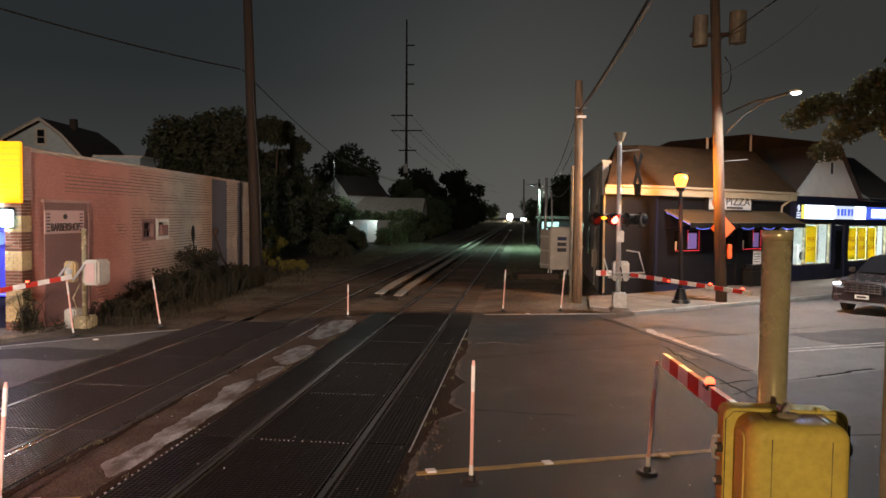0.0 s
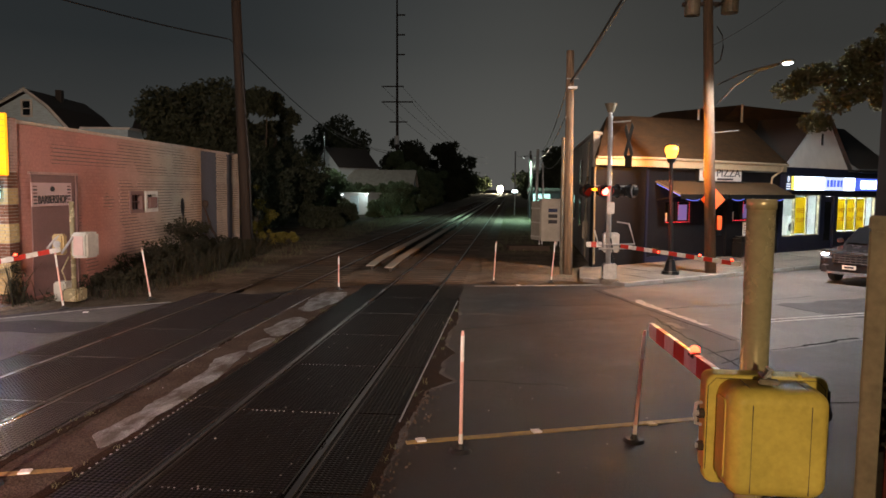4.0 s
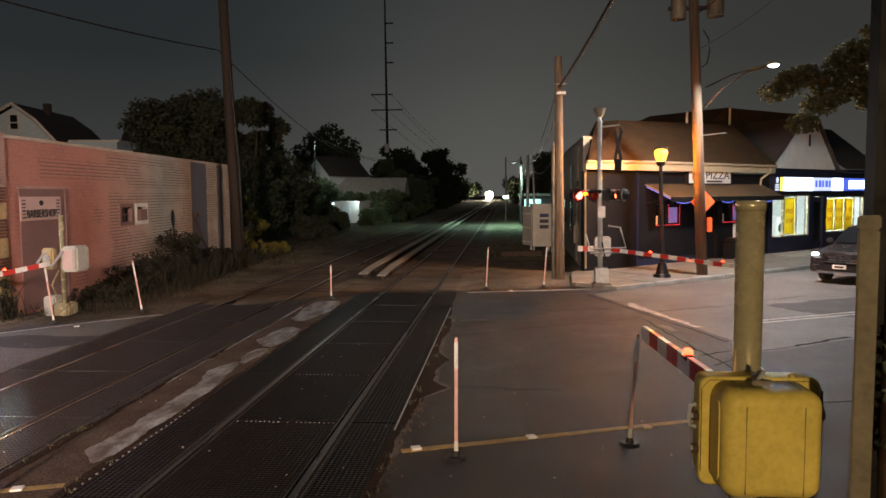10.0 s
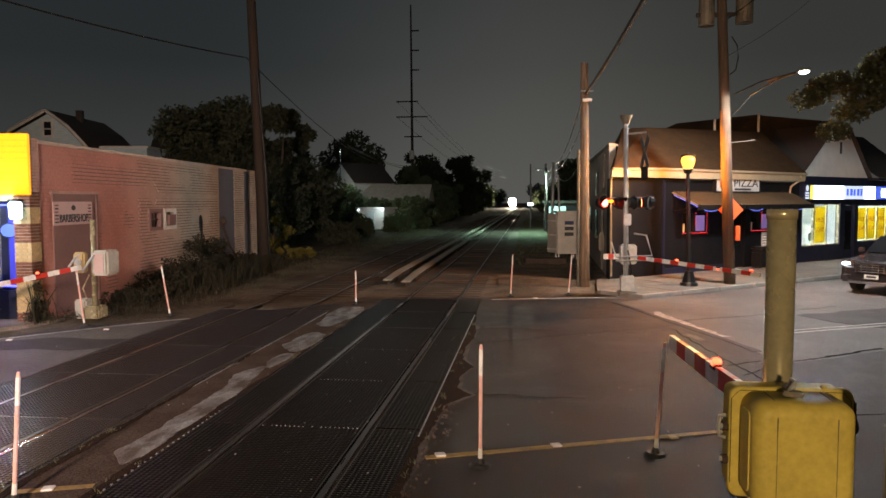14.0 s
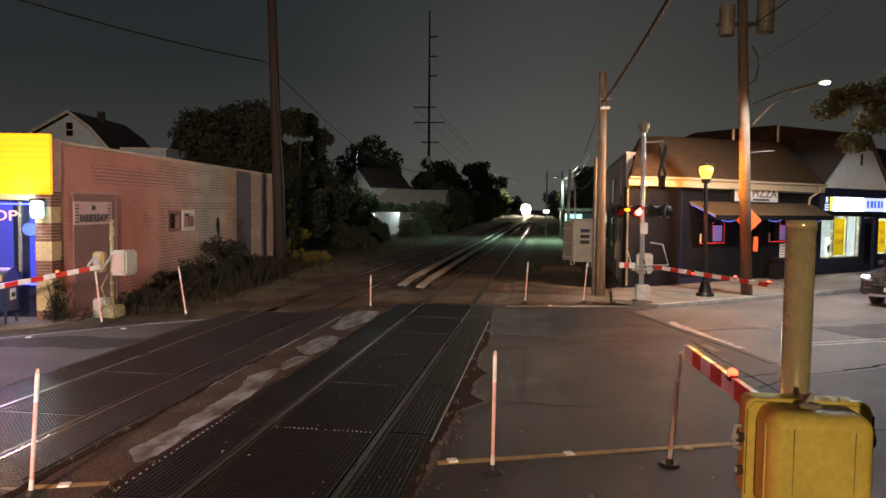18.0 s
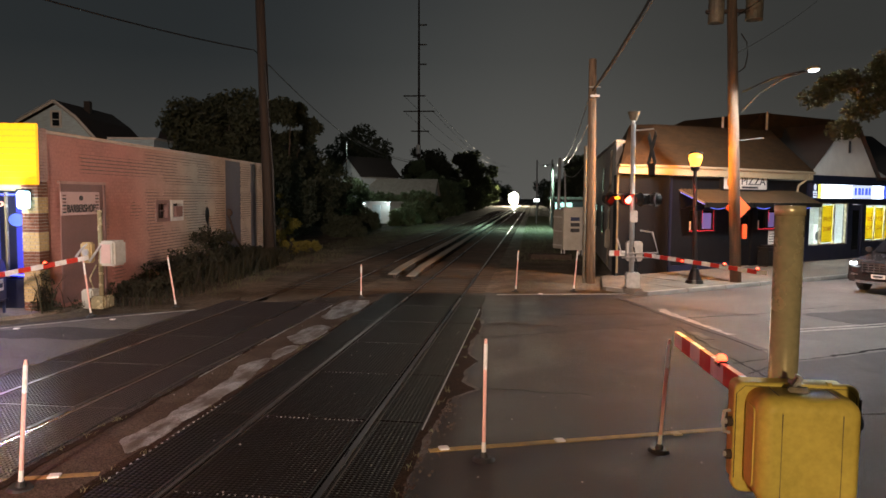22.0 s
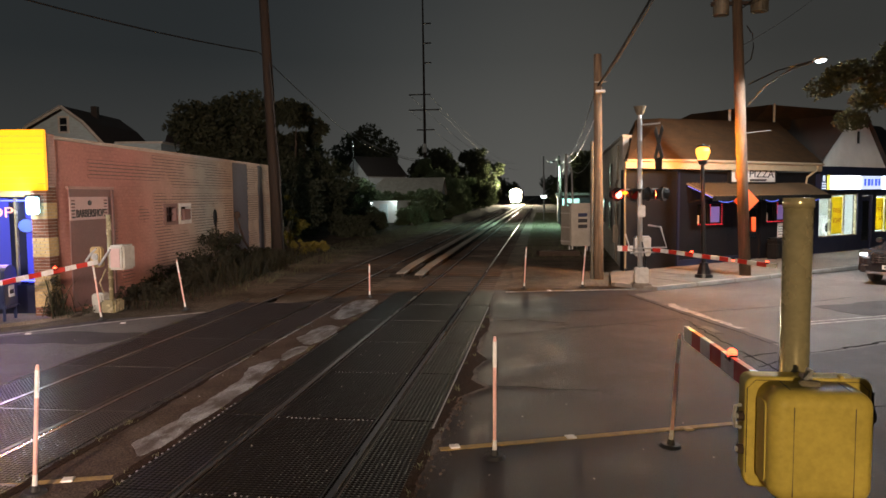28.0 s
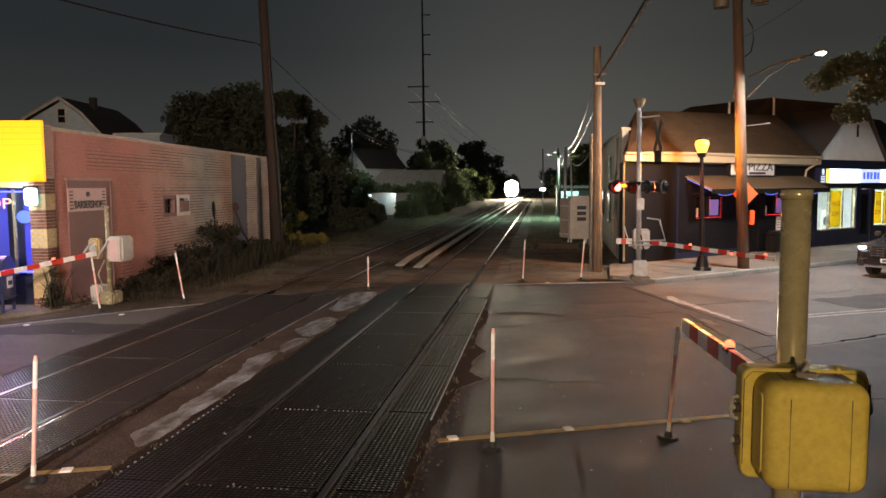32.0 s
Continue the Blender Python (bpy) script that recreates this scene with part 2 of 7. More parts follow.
M = dict(
    soil=mat("soil", (0.19, 0.155, 0.12), 0.95, ior=1.1, col2=(0.085, 0.07, 0.052), scale=0.6, bump=0.8, bscale=9, wear=0.5, speck=0.55),
    asphalt=mat("asphalt", (0.047, 0.039, 0.0365), 0.62, col2=(0.024, 0.0195, 0.018), ior=1.32, scale=1.1, bump=0.8, bscale=130, wear=0.5, speck=0.8),
    asphalt_old=mat("asphalt_old", (0.17, 0.16, 0.152), 0.60, col2=(0.08, 0.070, 0.064), ior=1.28, scale=0.5, bump=0.7, bscale=90, wear=0.5, speck=0.7),
    patch=mat("asphalt_patch", (0.050, 0.047, 0.046), 0.7, spec=0.25, scale=1.5, bump=0.5, bscale=70, wear=0.3, speck=0.55),
    rubble=mat("broken_concrete", (0.098, 0.075, 0.060), 0.85, ior=1.2, col2=(0.055, 0.036, 0.026), scale=1.4, bump=0.8, bscale=25, wear=0.5, speck=0.55),
    side_grey=mat("dull_side_wall", (0.40, 0.37, 0.33), 0.8, col2=(0.26, 0.24, 0.21), scale=1.0, bscale=20, wear=0.3),
    margin=mat("asphalt_margin", (0.17, 0.15, 0.135), 0.8, col2=(0.06, 0.05, 0.045), spec=0.12, scale=2, bump=0.5, bscale=50, wear=0.4),
    mud=mat("mud", (0.040, 0.024, 0.017), 0.92, ior=1.15, col2=(0.024, 0.016, 0.012), scale=2.5, bump=0.9, bscale=25, wear=0.5, speck=0.55),
    pale=mat("pale_concrete", (0.36, 0.375, 0.385), 0.5, col2=(0.25, 0.25, 0.25), scale=2.2, bump=0.5, bscale=40, wear=0.4, speck=0.55),
    crack=mat("crack", (0.005, 0.0045, 0.004), 0.95, scale=5, ior=1.1),
    concrete=mat("concrete", (0.245, 0.205, 0.17), 0.8, spec=0.2, col2=(0.15, 0.125, 0.10), scale=1.1, bump=0.3, bscale=50, wear=0.35, vary=0.08, speck=0.55),
    kerb=mat("kerb_stone", (0.34, 0.31, 0.28), 0.7, scale=2, bump=0.3, bscale=40, vary=0.1),
    rubber=ribbed("rubber_ribs", (0.0135, 0.0100, 0.0085), 0.50, 0.055, 0, 0.012, 0.055, col2=(0.0105, 0.0082, 0.0074), ior=1.15),
    knob=mat("rubber_knobs", (0.026, 0.0212, 0.0215), 0.36, col2=(0.022, 0.0175, 0.0172), ior=1.5, scale=1.3, bscale=60, wear=0.2, vary=0.12),
    knob_dry=ribbed("worn_rubber_knobs", (0.015, 0.0125, 0.0115), 0.45, 0.06, 0, 0.020, 0.06, col2=(0.012, 0.0105, 0.0098), ior=1.18),
    rail=mat("rail_steel", (0.30, 0.28, 0.26), 0.30, 0.9, scale=3, bscale=30, wear=0.2, stretch=(1, 0.05, 1)),
    rust=mat("rail_rust", (0.050, 0.032, 0.024), 0.8, scale=4, bump=0.3, bscale=50),
    ballast=mat("ballast", (0.17, 0.142, 0.118), 0.95, ior=1.1, col2=(0.05, 0.041, 0.034), scale=9, bump=1.0, bscale=28, wear=0.6, speck=0.55),
    tie=mat("tie_wood", (0.075, 0.056, 0.044), 0.95, spec=0.08, scale=3, bump=0.5, bscale=30, vary=0.2),
    board=mat("cover_board", (0.42, 0.36, 0.28), 0.55, col2=(0.3, 0.25, 0.19), scale=2, bscale=30, stretch=(8, 0.4, 1)),
    wood=mat("pole_wood", (0.32, 0.22, 0.14), 0.85, col2=(0.14, 0.095, 0.062), scale=3, bump=0.7, bscale=16, stretch=(6, 6, 0.35), wear=0.45),
    street_wood=mat("street_pole_wood", (0.135, 0.09, 0.056), 0.85, col2=(0.07, 0.046, 0.03), scale=3, bump=0.7, bscale=16, stretch=(6, 6, 0.35), wear=0.45),
    dark_wood=mat("old_pole_wood", (0.05, 0.035, 0.026), 0.85, col2=(0.028, 0.02, 0.016), scale=3, bump=0.7, bscale=16, stretch=(6, 6, 0.35), wear=0.45),
    galv=mat("galvanised", (0.55, 0.55, 0.54), 0.42, 0.4, col2=(0.40, 0.40, 0.40), scale=7, bscale=50, wear=0.3),
    weathered=mat("weathered_steel", (0.20, 0.17, 0.12), 0.6, 0.2, col2=(0.09, 0.08, 0.06), scale=2.2, bscale=30, wear=0.4),
    silver=mat("aluminium_paint", (0.56, 0.49, 0.31), 0.24, 0.45, col2=(0.46, 0.41, 0.26), scale=4, bscale=30, wear=0.3),
    casing=mat("gate_casing", (0.60, 0.475, 0.11), 0.5, spec=0.2, col2=(0.46, 0.37, 0.085), scale=2.5, bscale=35, wear=0.25, bump=0.06),
    casing_grey=mat("gate_casing_grey", (0.55, 0.54, 0.50), 0.45, col2=(0.40, 0.39, 0.34), scale=3, bscale=35, wear=0.3),
    black=mat("black_paint", (0.0085, 0.0085, 0.0105), 0.5, spec=0.25, scale=2, bscale=20, wear=0.3),
    navy=mat("navy_front", (0.012, 0.016, 0.045), 0.4, scale=2, bscale=20, wear=0.3),
    black_metal=mat("black_metal", (0.02, 0.02, 0.02), 0.35, 0.4, scale=5, bscale=40),
    white=mat("white_paint", (0.72, 0.70, 0.66), 0.55, col2=(0.58, 0.56, 0.52), scale=2, bscale=30, wear=0.2),
    red=mat("red_sheeting", (0.62, 0.035, 0.02), 0.4, scale=6, bscale=40, wear=0.15),
    whiteref=mat("white_sheeting", (0.92, 0.90, 0.87), 0.4, col2=(0.7, 0.67, 0.62), scale=6, bscale=40, wear=0.15),
    orange=mat("orange_sheeting", (0.80, 0.115, 0.03), 0.45, scale=4, bscale=40, wear=0.12),
    marker=mat("marker_tube", (0.88, 0.52, 0.45), 0.45, scale=8, bscale=40, wear=0.2),
    rubber_black=mat("black_rubber", (0.02, 0.02, 0.02), 0.6, scale=9, bscale=50),
    yellow_line=mat("yellow_line", (0.42, 0.28, 0.08), 0.7, col2=(0.22, 0.15, 0.06), scale=5, bscale=45, wear=0.5),
    white_line=mat("white_line", (0.5, 0.47, 0.43), 0.7, col2=(0.2, 0.18, 0.17), scale=6, bscale=45, wear=0.5),
    pink_brick=brick_mat("painted_brick", (0.50, 0.32, 0.28), (0.38, 0.24, 0.205), (0.45, 0.42, 0.4)),
    white_brick=brick_mat("whitewashed_brick", (0.56, 0.47, 0.38), (0.40, 0.32, 0.26), (0.42, 0.4, 0.38)),
    blue_brick=brick_mat("blue_painted_brick", (0.10, 0.13, 0.22), (0.075, 0.10, 0.16), (0.5, 0.5, 0.5)),
    joint=mat("dark_joint", (0.17, 0.135, 0.115), 0.9, scale=3, bscale=30, wear=0.4),
    coping=mat("coping", (0.55, 0.45, 0.38), 0.7, scale=3, bscale=30),
    brick_yellow=mat("yellow_painted_brick", (0.62, 0.46, 0.22), 0.7, scale=5, bscale=40, bump=0.4, vary=0.12),
    brick_brown=mat("brown_brick", (0.20, 0.085, 0.05), 0.8, scale=6, bscale=40, bump=0.4, vary=0.3),
    mortar=mat("mortar", (0.50, 0.46, 0.40), 0.9, scale=6, bscale=40),
    siding=mat("grey_siding", (0.58, 0.72, 0.78), 0.65, scale=2, bscale=20, stretch=(1, 1, 8)),
    shingle=mat("dark_shingles", (0.055, 0.042, 0.035), 0.85, col2=(0.033, 0.027, 0.023), scale=2.5, bump=0.7, bscale=22, wear=0.4, stretch=(1, 1, 3)),
    roof_brown=mat("brown_shingles", (0.085, 0.048, 0.024), 0.9, spec=0.1, col2=(0.055, 0.032, 0.017), scale=2, bump=0.7, bscale=20, wear=0.4, stretch=(1, 1, 3)),
    stucco=mat("white_stucco", (0.80, 0.77, 0.72), 0.8, col2=(0.7, 0.67, 0.62), scale=1.2, bump=0.2, bscale=40, wear=0.2),
    cream=mat("cream_trim", (0.45, 0.36, 0.23), 0.6, scale=2, bscale=30, wear=0.15),
    awning_rib=mat("awning_rib", (0.11, 0.085, 0.055), 0.5, 0.2, scale=1.5, bscale=30, wear=0.25),
    awning=mat("awning_metal", (0.33, 0.27, 0.18), 0.45, 0.3, col2=(0.24, 0.195, 0.13), scale=1.5, bscale=30, wear=0.25),
    leaf=mat("leaf", (0.12, 0.15, 0.08), 0.55, col2=(0.075, 0.10, 0.05), scale=0.8, bscale=5, wear=0.4),
    leaf_dark=mat("leaf_dark", (0.085, 0.098, 0.058), 0.65, col2=(0.048, 0.056, 0.034), scale=0.6, bscale=5, wear=0.4),
    weed=mat("weed", (0.050, 0.047, 0.027), 0.8, col2=(0.030, 0.025, 0.016), scale=2, bscale=9, wear=0.4),
    grass=mat("grass", (0.19, 0.18, 0.105), 0.9, ior=1.15, col2=(0.12, 0.105, 0.066), scale=1.2, bscale=9, wear=0.4),
    leaf_maple=mat("leaf_maple", (0.085, 0.080, 0.044), 0.55, col2=(0.05, 0.05, 0.028), scale=0.8, bscale=5, wear=0.4),
    leaf_amber_lit=mat("leaf_amber_lit", (0.22, 0.185, 0.03), 0.6, col2=(0.13, 0.12, 0.03), scale=0.8, bscale=5, wear=0.4),
    bark=mat("bark", (0.10, 0.075, 0.055), 0.9, scale=4, bump=0.8, bscale=20, stretch=(4, 4, 0.5)),
    vinyl=mat("white_vinyl", (0.68, 0.72, 0.72), 0.5, scale=2, bscale=20, wear=0.1),
    cabinet=mat("signal_case", (0.50, 0.47, 0.40), 0.5, 0.2, col2=(0.38, 0.35, 0.29), scale=2, bscale=30, wear=0.25),
    lens_red=mat("red_lens", (0.14, 0.008, 0.006), 0.15, scale=5),
    chrome=mat("chrome", (0.75, 0.75, 0.76), 0.12, 1.0, scale=6, bscale=30, wear=0.1),
    car_paint=mat("dark_car_paint", (0.030, 0.026, 0.028), 0.22, 0.3, scale=2, bscale=60, wear=0.1),
    car_glass=mat("car_glass", (0.01, 0.011, 0.013), 0.06, scale=3),
    mailbox=mat("mailbox_blue", (0.022, 0.035, 0.10), 0.35, scale=3, bscale=30, wear=0.2),
    banner=mat("banner_cloth", (0.62, 0.44, 0.41), 0.7, scale=3, bscale=30, wear=0.12),
    door_grey=mat("boarded_door", (0.24, 0.135, 0.125), 0.7, col2=(0.19, 0.11, 0.10), scale=1, bscale=25, wear=0.25),
    poster=mat("yellow_poster", (0.75, 0.62, 0.06), 0.6, scale=3, bscale=20, wear=0.1),
    poster_text=mat("poster_text", (0.55, 0.16, 0.03), 0.6, scale=3),
    text_dark=mat("dark_lettering", (0.035, 0.035, 0.04), 0.5, scale=5),
    wire=mat("wire_black", (0.03, 0.03, 0.03), 0.4, 0.3, scale=5),
    wire_bright=mat("wire_bare", (0.62, 0.60, 0.55), 0.34, 0.8, scale=5),
    inside=mat("shop_inside", (0.62, 0.64, 0.60), 0.6, scale=1.5, bscale=10, wear=0.2),
    dark_inside=mat("dark_inside", (0.02, 0.02, 0.03), 0.6, scale=2),
    pane=glass("window_pane"),
    g_train=glow("train_headlight", (1.0, 0.88, 0.62), 1100.0),
    g_red=glow("red_flash", (1.0, 0.055, 0.035), 28.0),
    g_red_strong=glow("red_flash_beam", (1.0, 0.09, 0.03), 2000.0),
    g_red_near=glow("red_flash_near", (1.0, 0.10, 0.11), 1600.0),
    g_red_small=glow("red_gate_light", (1.0, 0.05, 0.02), 11.0),
    g_orange=glow("amber_reflex", (1.0, 0.26, 0.01), 5.0),
    g_led=glow("street_led", (0.86, 0.97, 1.0), 60.0),
    g_amber=glow("amber_globe", (1.0, 0.42, 0.045), 4.0),
    g_sign_white=glow("sign_white", (0.72, 0.86, 1.0), 5.0),
    g_sign_yellow=glow("sign_yellow", (0.85, 0.72, 0.12), 1.4),
    g_sign_blue=glow("sign_blue", (0.08, 0.14, 0.75), 1.0),
    g_window_sign=glow("window_sign", (0.30, 0.22, 0.60), 0.35),
    flange=mat("worn_flange_edge", (0.16, 0.13, 0.11), 0.42, 0.4, col2=(0.035, 0.028, 0.024), scale=1.5, bscale=30, wear=0.4),
    arm_grey=mat("dull_grey_steel", (0.085, 0.082, 0.078), 0.6, 0.3, scale=4, bscale=30),
    g_sign_soft=glow("sign_panel", (0.62, 0.72, 0.95), 1.1),
    g_yellow=glow("yellow_sign", (1.0, 0.41, 0.008), 1.15),
    g_neon=glow("blue_neon", (0.07, 0.09, 1.0), 5.5),
    g_neon_red=glow("red_rope", (1.0, 0.05, 0.08), 1.2),
    g_neon_cyan=glow("blue_rope", (0.16, 0.22, 1.0), 1.1),
    g_sconce=glow("wall_lamp", (0.50, 0.82, 1.0), 5.0),
    g_window=glow("shop_ceiling_tube", (0.90, 1.0, 0.97), 210.0),
    g_blue_room=glow("neon_window_glow", (0.05, 0.06, 0.45), 0.13),
    g_text=glow("window_letters", (1.0, 0.42, 0.30), 1.0),
    g_car=glow("car_headlight", (0.9, 0.97, 1.0), 16.0),
    g_far=glow("far_lit_sign", (0.9, 1.0, 1.0), 5.0),
)

# moulded rubber keeps one even sheen
kb_ = M["knob"].node_tree
kb_.links.remove(kb_.nodes["Principled BSDF"].inputs["Roughness"].links[0])
kb_.nodes["Principled BSDF"].inputs["Roughness"].default_value = 0.36

# worn patches: the pale filling breaks up into the brown one below it
nt = M["pale"].node_tree
sh, src = nt.nodes["Principled BSDF"], nt.nodes["Principled BSDF"].inputs["Base Color"].links[0].from_socket
co = next(x for x in nt.nodes if x.type == "TEX_COORD")
mp_ = nt.nodes.new("ShaderNodeMapping")
mp_.inputs["Scale"].default_value = (3.2, 1.1, 1.0)
pn = nt.nodes.new("ShaderNodeTexNoise")
pn.inputs["Scale"].default_value, pn.inputs["Detail"].default_value, pn.inputs["Roughness"].default_value = 1.3, 8, 0.68
pr_ = nt.nodes.new("ShaderNodeValToRGB")
pr_.color_ramp.elements[0].position, pr_.color_ramp.elements[1].position = 0.43, 0.60
px = nt.nodes.new("ShaderNodeMix")
px.data_type = "RGBA"
px.inputs["A"].default_value = (0.085, 0.066, 0.054, 1)
nt.links.new(co.outputs["Object"], mp_.inputs[0])
nt.links.new(mp_.outputs[0], pn.inputs["Vector"])
nt.links.new(pn.outputs["Fac"], pr_.inputs[0])
nt.links.new(pr_.outputs[0], px.inputs["Factor"])
nt.links.new(src, px.inputs["B"])
nt.links.new(px.outputs["Result"], sh.inputs["Base Color"])

# paper posters let the shop's light through
nt = M["poster"].node_tree
tr = nt.nodes.new("ShaderNodeBsdfTranslucent")
tr.inputs[0].default_value = (0.85, 0.68, 0.05, 1)
mx = nt.nodes.new("ShaderNodeMixShader")
nt.links.new(nt.nodes["Principled BSDF"].outputs[0], mx.inputs[1])
nt.links.new(tr.outputs[0], mx.inputs[2])
nt.links.new(mx.outputs[0], nt.nodes["Material Output"].inputs[0])

# leaves and grass let light through
for key, tint in (("leaf", (0.36, 0.46, 0.26)), ("leaf_dark", (0.08, 0.10, 0.05)), ("weed", (0.05, 0.06, 0.025)), ("leaf_maple", (0.13, 0.12, 0.06)), ("leaf_amber_lit", (0.4, 0.33, 0.05)), ("grass", (0.26, 0.30, 0.17))):
    nt = M[key].node_tree
    tr = nt.nodes.new("ShaderNodeBsdfTranslucent")
    tr.inputs[0].default_value = (*tint, 1)
    mx = nt.nodes.new("ShaderNodeMixShader")
    mx.inputs[0].default_value = 0.45
    nt.links.new(nt.nodes["Principled BSDF"].outputs[0], mx.inputs[1])
    nt.links.new(tr.outputs[0], mx.inputs[2])
    nt.links.new(mx.outputs[0], nt.nodes["Material Output"].inputs[0])


# ---------- mesh helpers ----------
def thing(name, m=None, label="", category="", group="", kind=""):
    """A thing's Empty at its base."""
    ob = new(name)
    ob.empty_display_size = 0.2
    if m is not None:
        ob.matrix_world = m
    return tagged(ob, label, category, group, kind)


def part(name, bm, material, parent=None, label="", smooth=False, place=None):
    me = bpy.data.meshes.new(name)
    bm.to_mesh(me)
    bm.free()
    me.materials.append(material)
    if smooth:
        me.polygons.foreach_set("use_smooth", [len(f.vertices) < 5 for f in me.polygons])
    ob = new(name, me)
    if parent is not None:
        ob.parent = parent
    if place is not None:
        ob.matrix_basis = place
    if label:
        ob["label"] = label
    return ob


def box(x0, y0, z0, x1, y1, z1, bm=None, bevel=0.0, m=None, segs=2):
    bm = bm or bmesh.new()
    b2 = bmesh.new()
    bmesh.ops.create_cube(b2, size=1)
    b2.transform(Matrix.Translation(((x0 + x1) / 2, (y0 + y1) / 2, (z0 + z1) / 2)) @ Matrix.Diagonal((abs(x1 - x0), abs(y1 - y0), abs(z1 - z0), 1)))
    if bevel:
        bmesh.ops.bevel(b2, geom=b2.edges[:], offset=bevel, segments=segs, affect="EDGES")
    return merge(bm, b2, m)


def merge(bm, b2, m=None):
    if m is not None:
        b2.transform(m)
    me = bpy.data.meshes.new("tmp")
    b2.to_mesh(me)
    b2.free()
    bm.from_mesh(me)
    bpy.data.meshes.remove(me)
    return bm


def cyl(a, b, r0, r1=None, seg=12, bm=None):
    """A tapered rod from a to b."""
    bm = bm or bmesh.new()
    a, b = Vector(a), Vector(b)
    b2 = bmesh.new()
    bmesh.ops.create_cone(b2, cap_ends=True, segments=seg, radius1=r0, radius2=r0 if r1 is None else r1, depth=(b - a).length)
    turn = (b - a).to_track_quat("Z", "Y").to_matrix().to_4x4()
    return merge(bm, b2, Matrix.Translation((a + b) / 2) @ turn)


def ball(c, r, bm=None, seg=12, scale=(1, 1, 1)):
    bm = bm or bmesh.new()
    b2 = bmesh.new()
    bmesh.ops.create_uvsphere(b2, u_segments=seg, v_segments=max(6, seg // 2 + 2), radius=r)
    return merge(bm, b2, Matrix.Translation(c) @ Matrix.Diagonal((*scale, 1)))


def tube(points, r, seg=6, bm=None):
    """A bent rod through points."""
    bm = bm or bmesh.new()
    pts = [Vector(p) for p in points]
    rings = []
    for i, p in enumerate(pts):
        d = (pts[min(i + 1, len(pts) - 1)] - pts[max(i - 1, 0)]).normalized()
        q = d.to_track_quat("Z", "Y")
        rings.append([bm.verts.new(p + q @ Vector((r * math.cos(6.2832 * k / seg), r * math.sin(6.2832 * k / seg), 0))) for k in range(seg)])
    for r0, r1 in zip(rings, rings[1:]):
        for k in range(seg):
            bm.faces.new((r0[k], r0[(k + 1) % seg], r1[(k + 1) % seg], r1[k]))
    bm.faces.new(rings[0][::-1])
    bm.faces.new(rings[-1])
    return bm


def prism(outline, z0, z1, bm=None):
    """An upright block over an outline in plan."""
    bm = bm or bmesh.new()
    lo = [bm.verts.new((x, y, z0)) for x, y in outline]
    hi = [bm.verts.new((x, y, z1)) for x, y in outline]
    n = len(outline)
    for i in range(n):
        bm.faces.new((lo[i], lo[(i + 1) % n], hi[(i + 1) % n], hi[i]))
    bm.faces.new(hi)
    bm.faces.new(lo[::-1])
    bmesh.ops.recalc_face_normals(bm, faces=bm.faces[:])
    return bm


def extrude_xz(outline, y0, y1, bm=None):
    """A profile in x, z drawn out along y."""
    bm = bm or bmesh.new()
    a = [bm.verts.new((x, y0, z)) for x, z in outline]
    b = [bm.verts.new((x, y1, z)) for x, z in outline]
    n = len(outline)
    for i in range(n):
        bm.faces.new((a[i], a[(i + 1) % n], b[(i + 1) % n], b[i]))
    bm.faces.new(a[::-1])
    bm.faces.new(b)
    bmesh.ops.recalc_face_normals(bm, faces=bm.faces[:])
    return bm


def lettering(name, text, size, material, parent, place, depth=0.01, label="", width=None):
    """Raised letters in the built-in font, x to the right and y up in the place's space."""
    cu = bpy.data.curves.new("letters", "FONT")
    cu.body, cu.size, cu.extrude, cu.align_x, cu.align_y = text, size, depth / 2, "CENTER", "CENTER"
    tmp = bpy.data.objects.new("letters", cu)
    scene.collection.objects.link(tmp)
    bpy.context.view_layer.update()
    me = bpy.data.meshes.new_from_object(tmp.evaluated_get(bpy.context.evaluated_depsgraph_get()))
    bpy.data.objects.remove(tmp)
    me.name = name
    if width:
        xs = [v.co.x for v in me.vertices]
        k = width / max(0.01, max(xs) - min(xs))
        for v in me.vertices:
            v.co.x *= k
    me.materials.clear()
    me.materials.append(material)
    ob = new(name, me)
    ob.parent, ob.matrix_basis = parent, place
    if label:
        ob["label"] = label
    return ob


def sag(a, b, drop, n=14):
    a, b = Vector(a), Vector(b)
    return [a.lerp(b, i / n) - Vector((0, 0, drop * 4 * (i / n) * (1 - i / n))) for i in range(n + 1)]


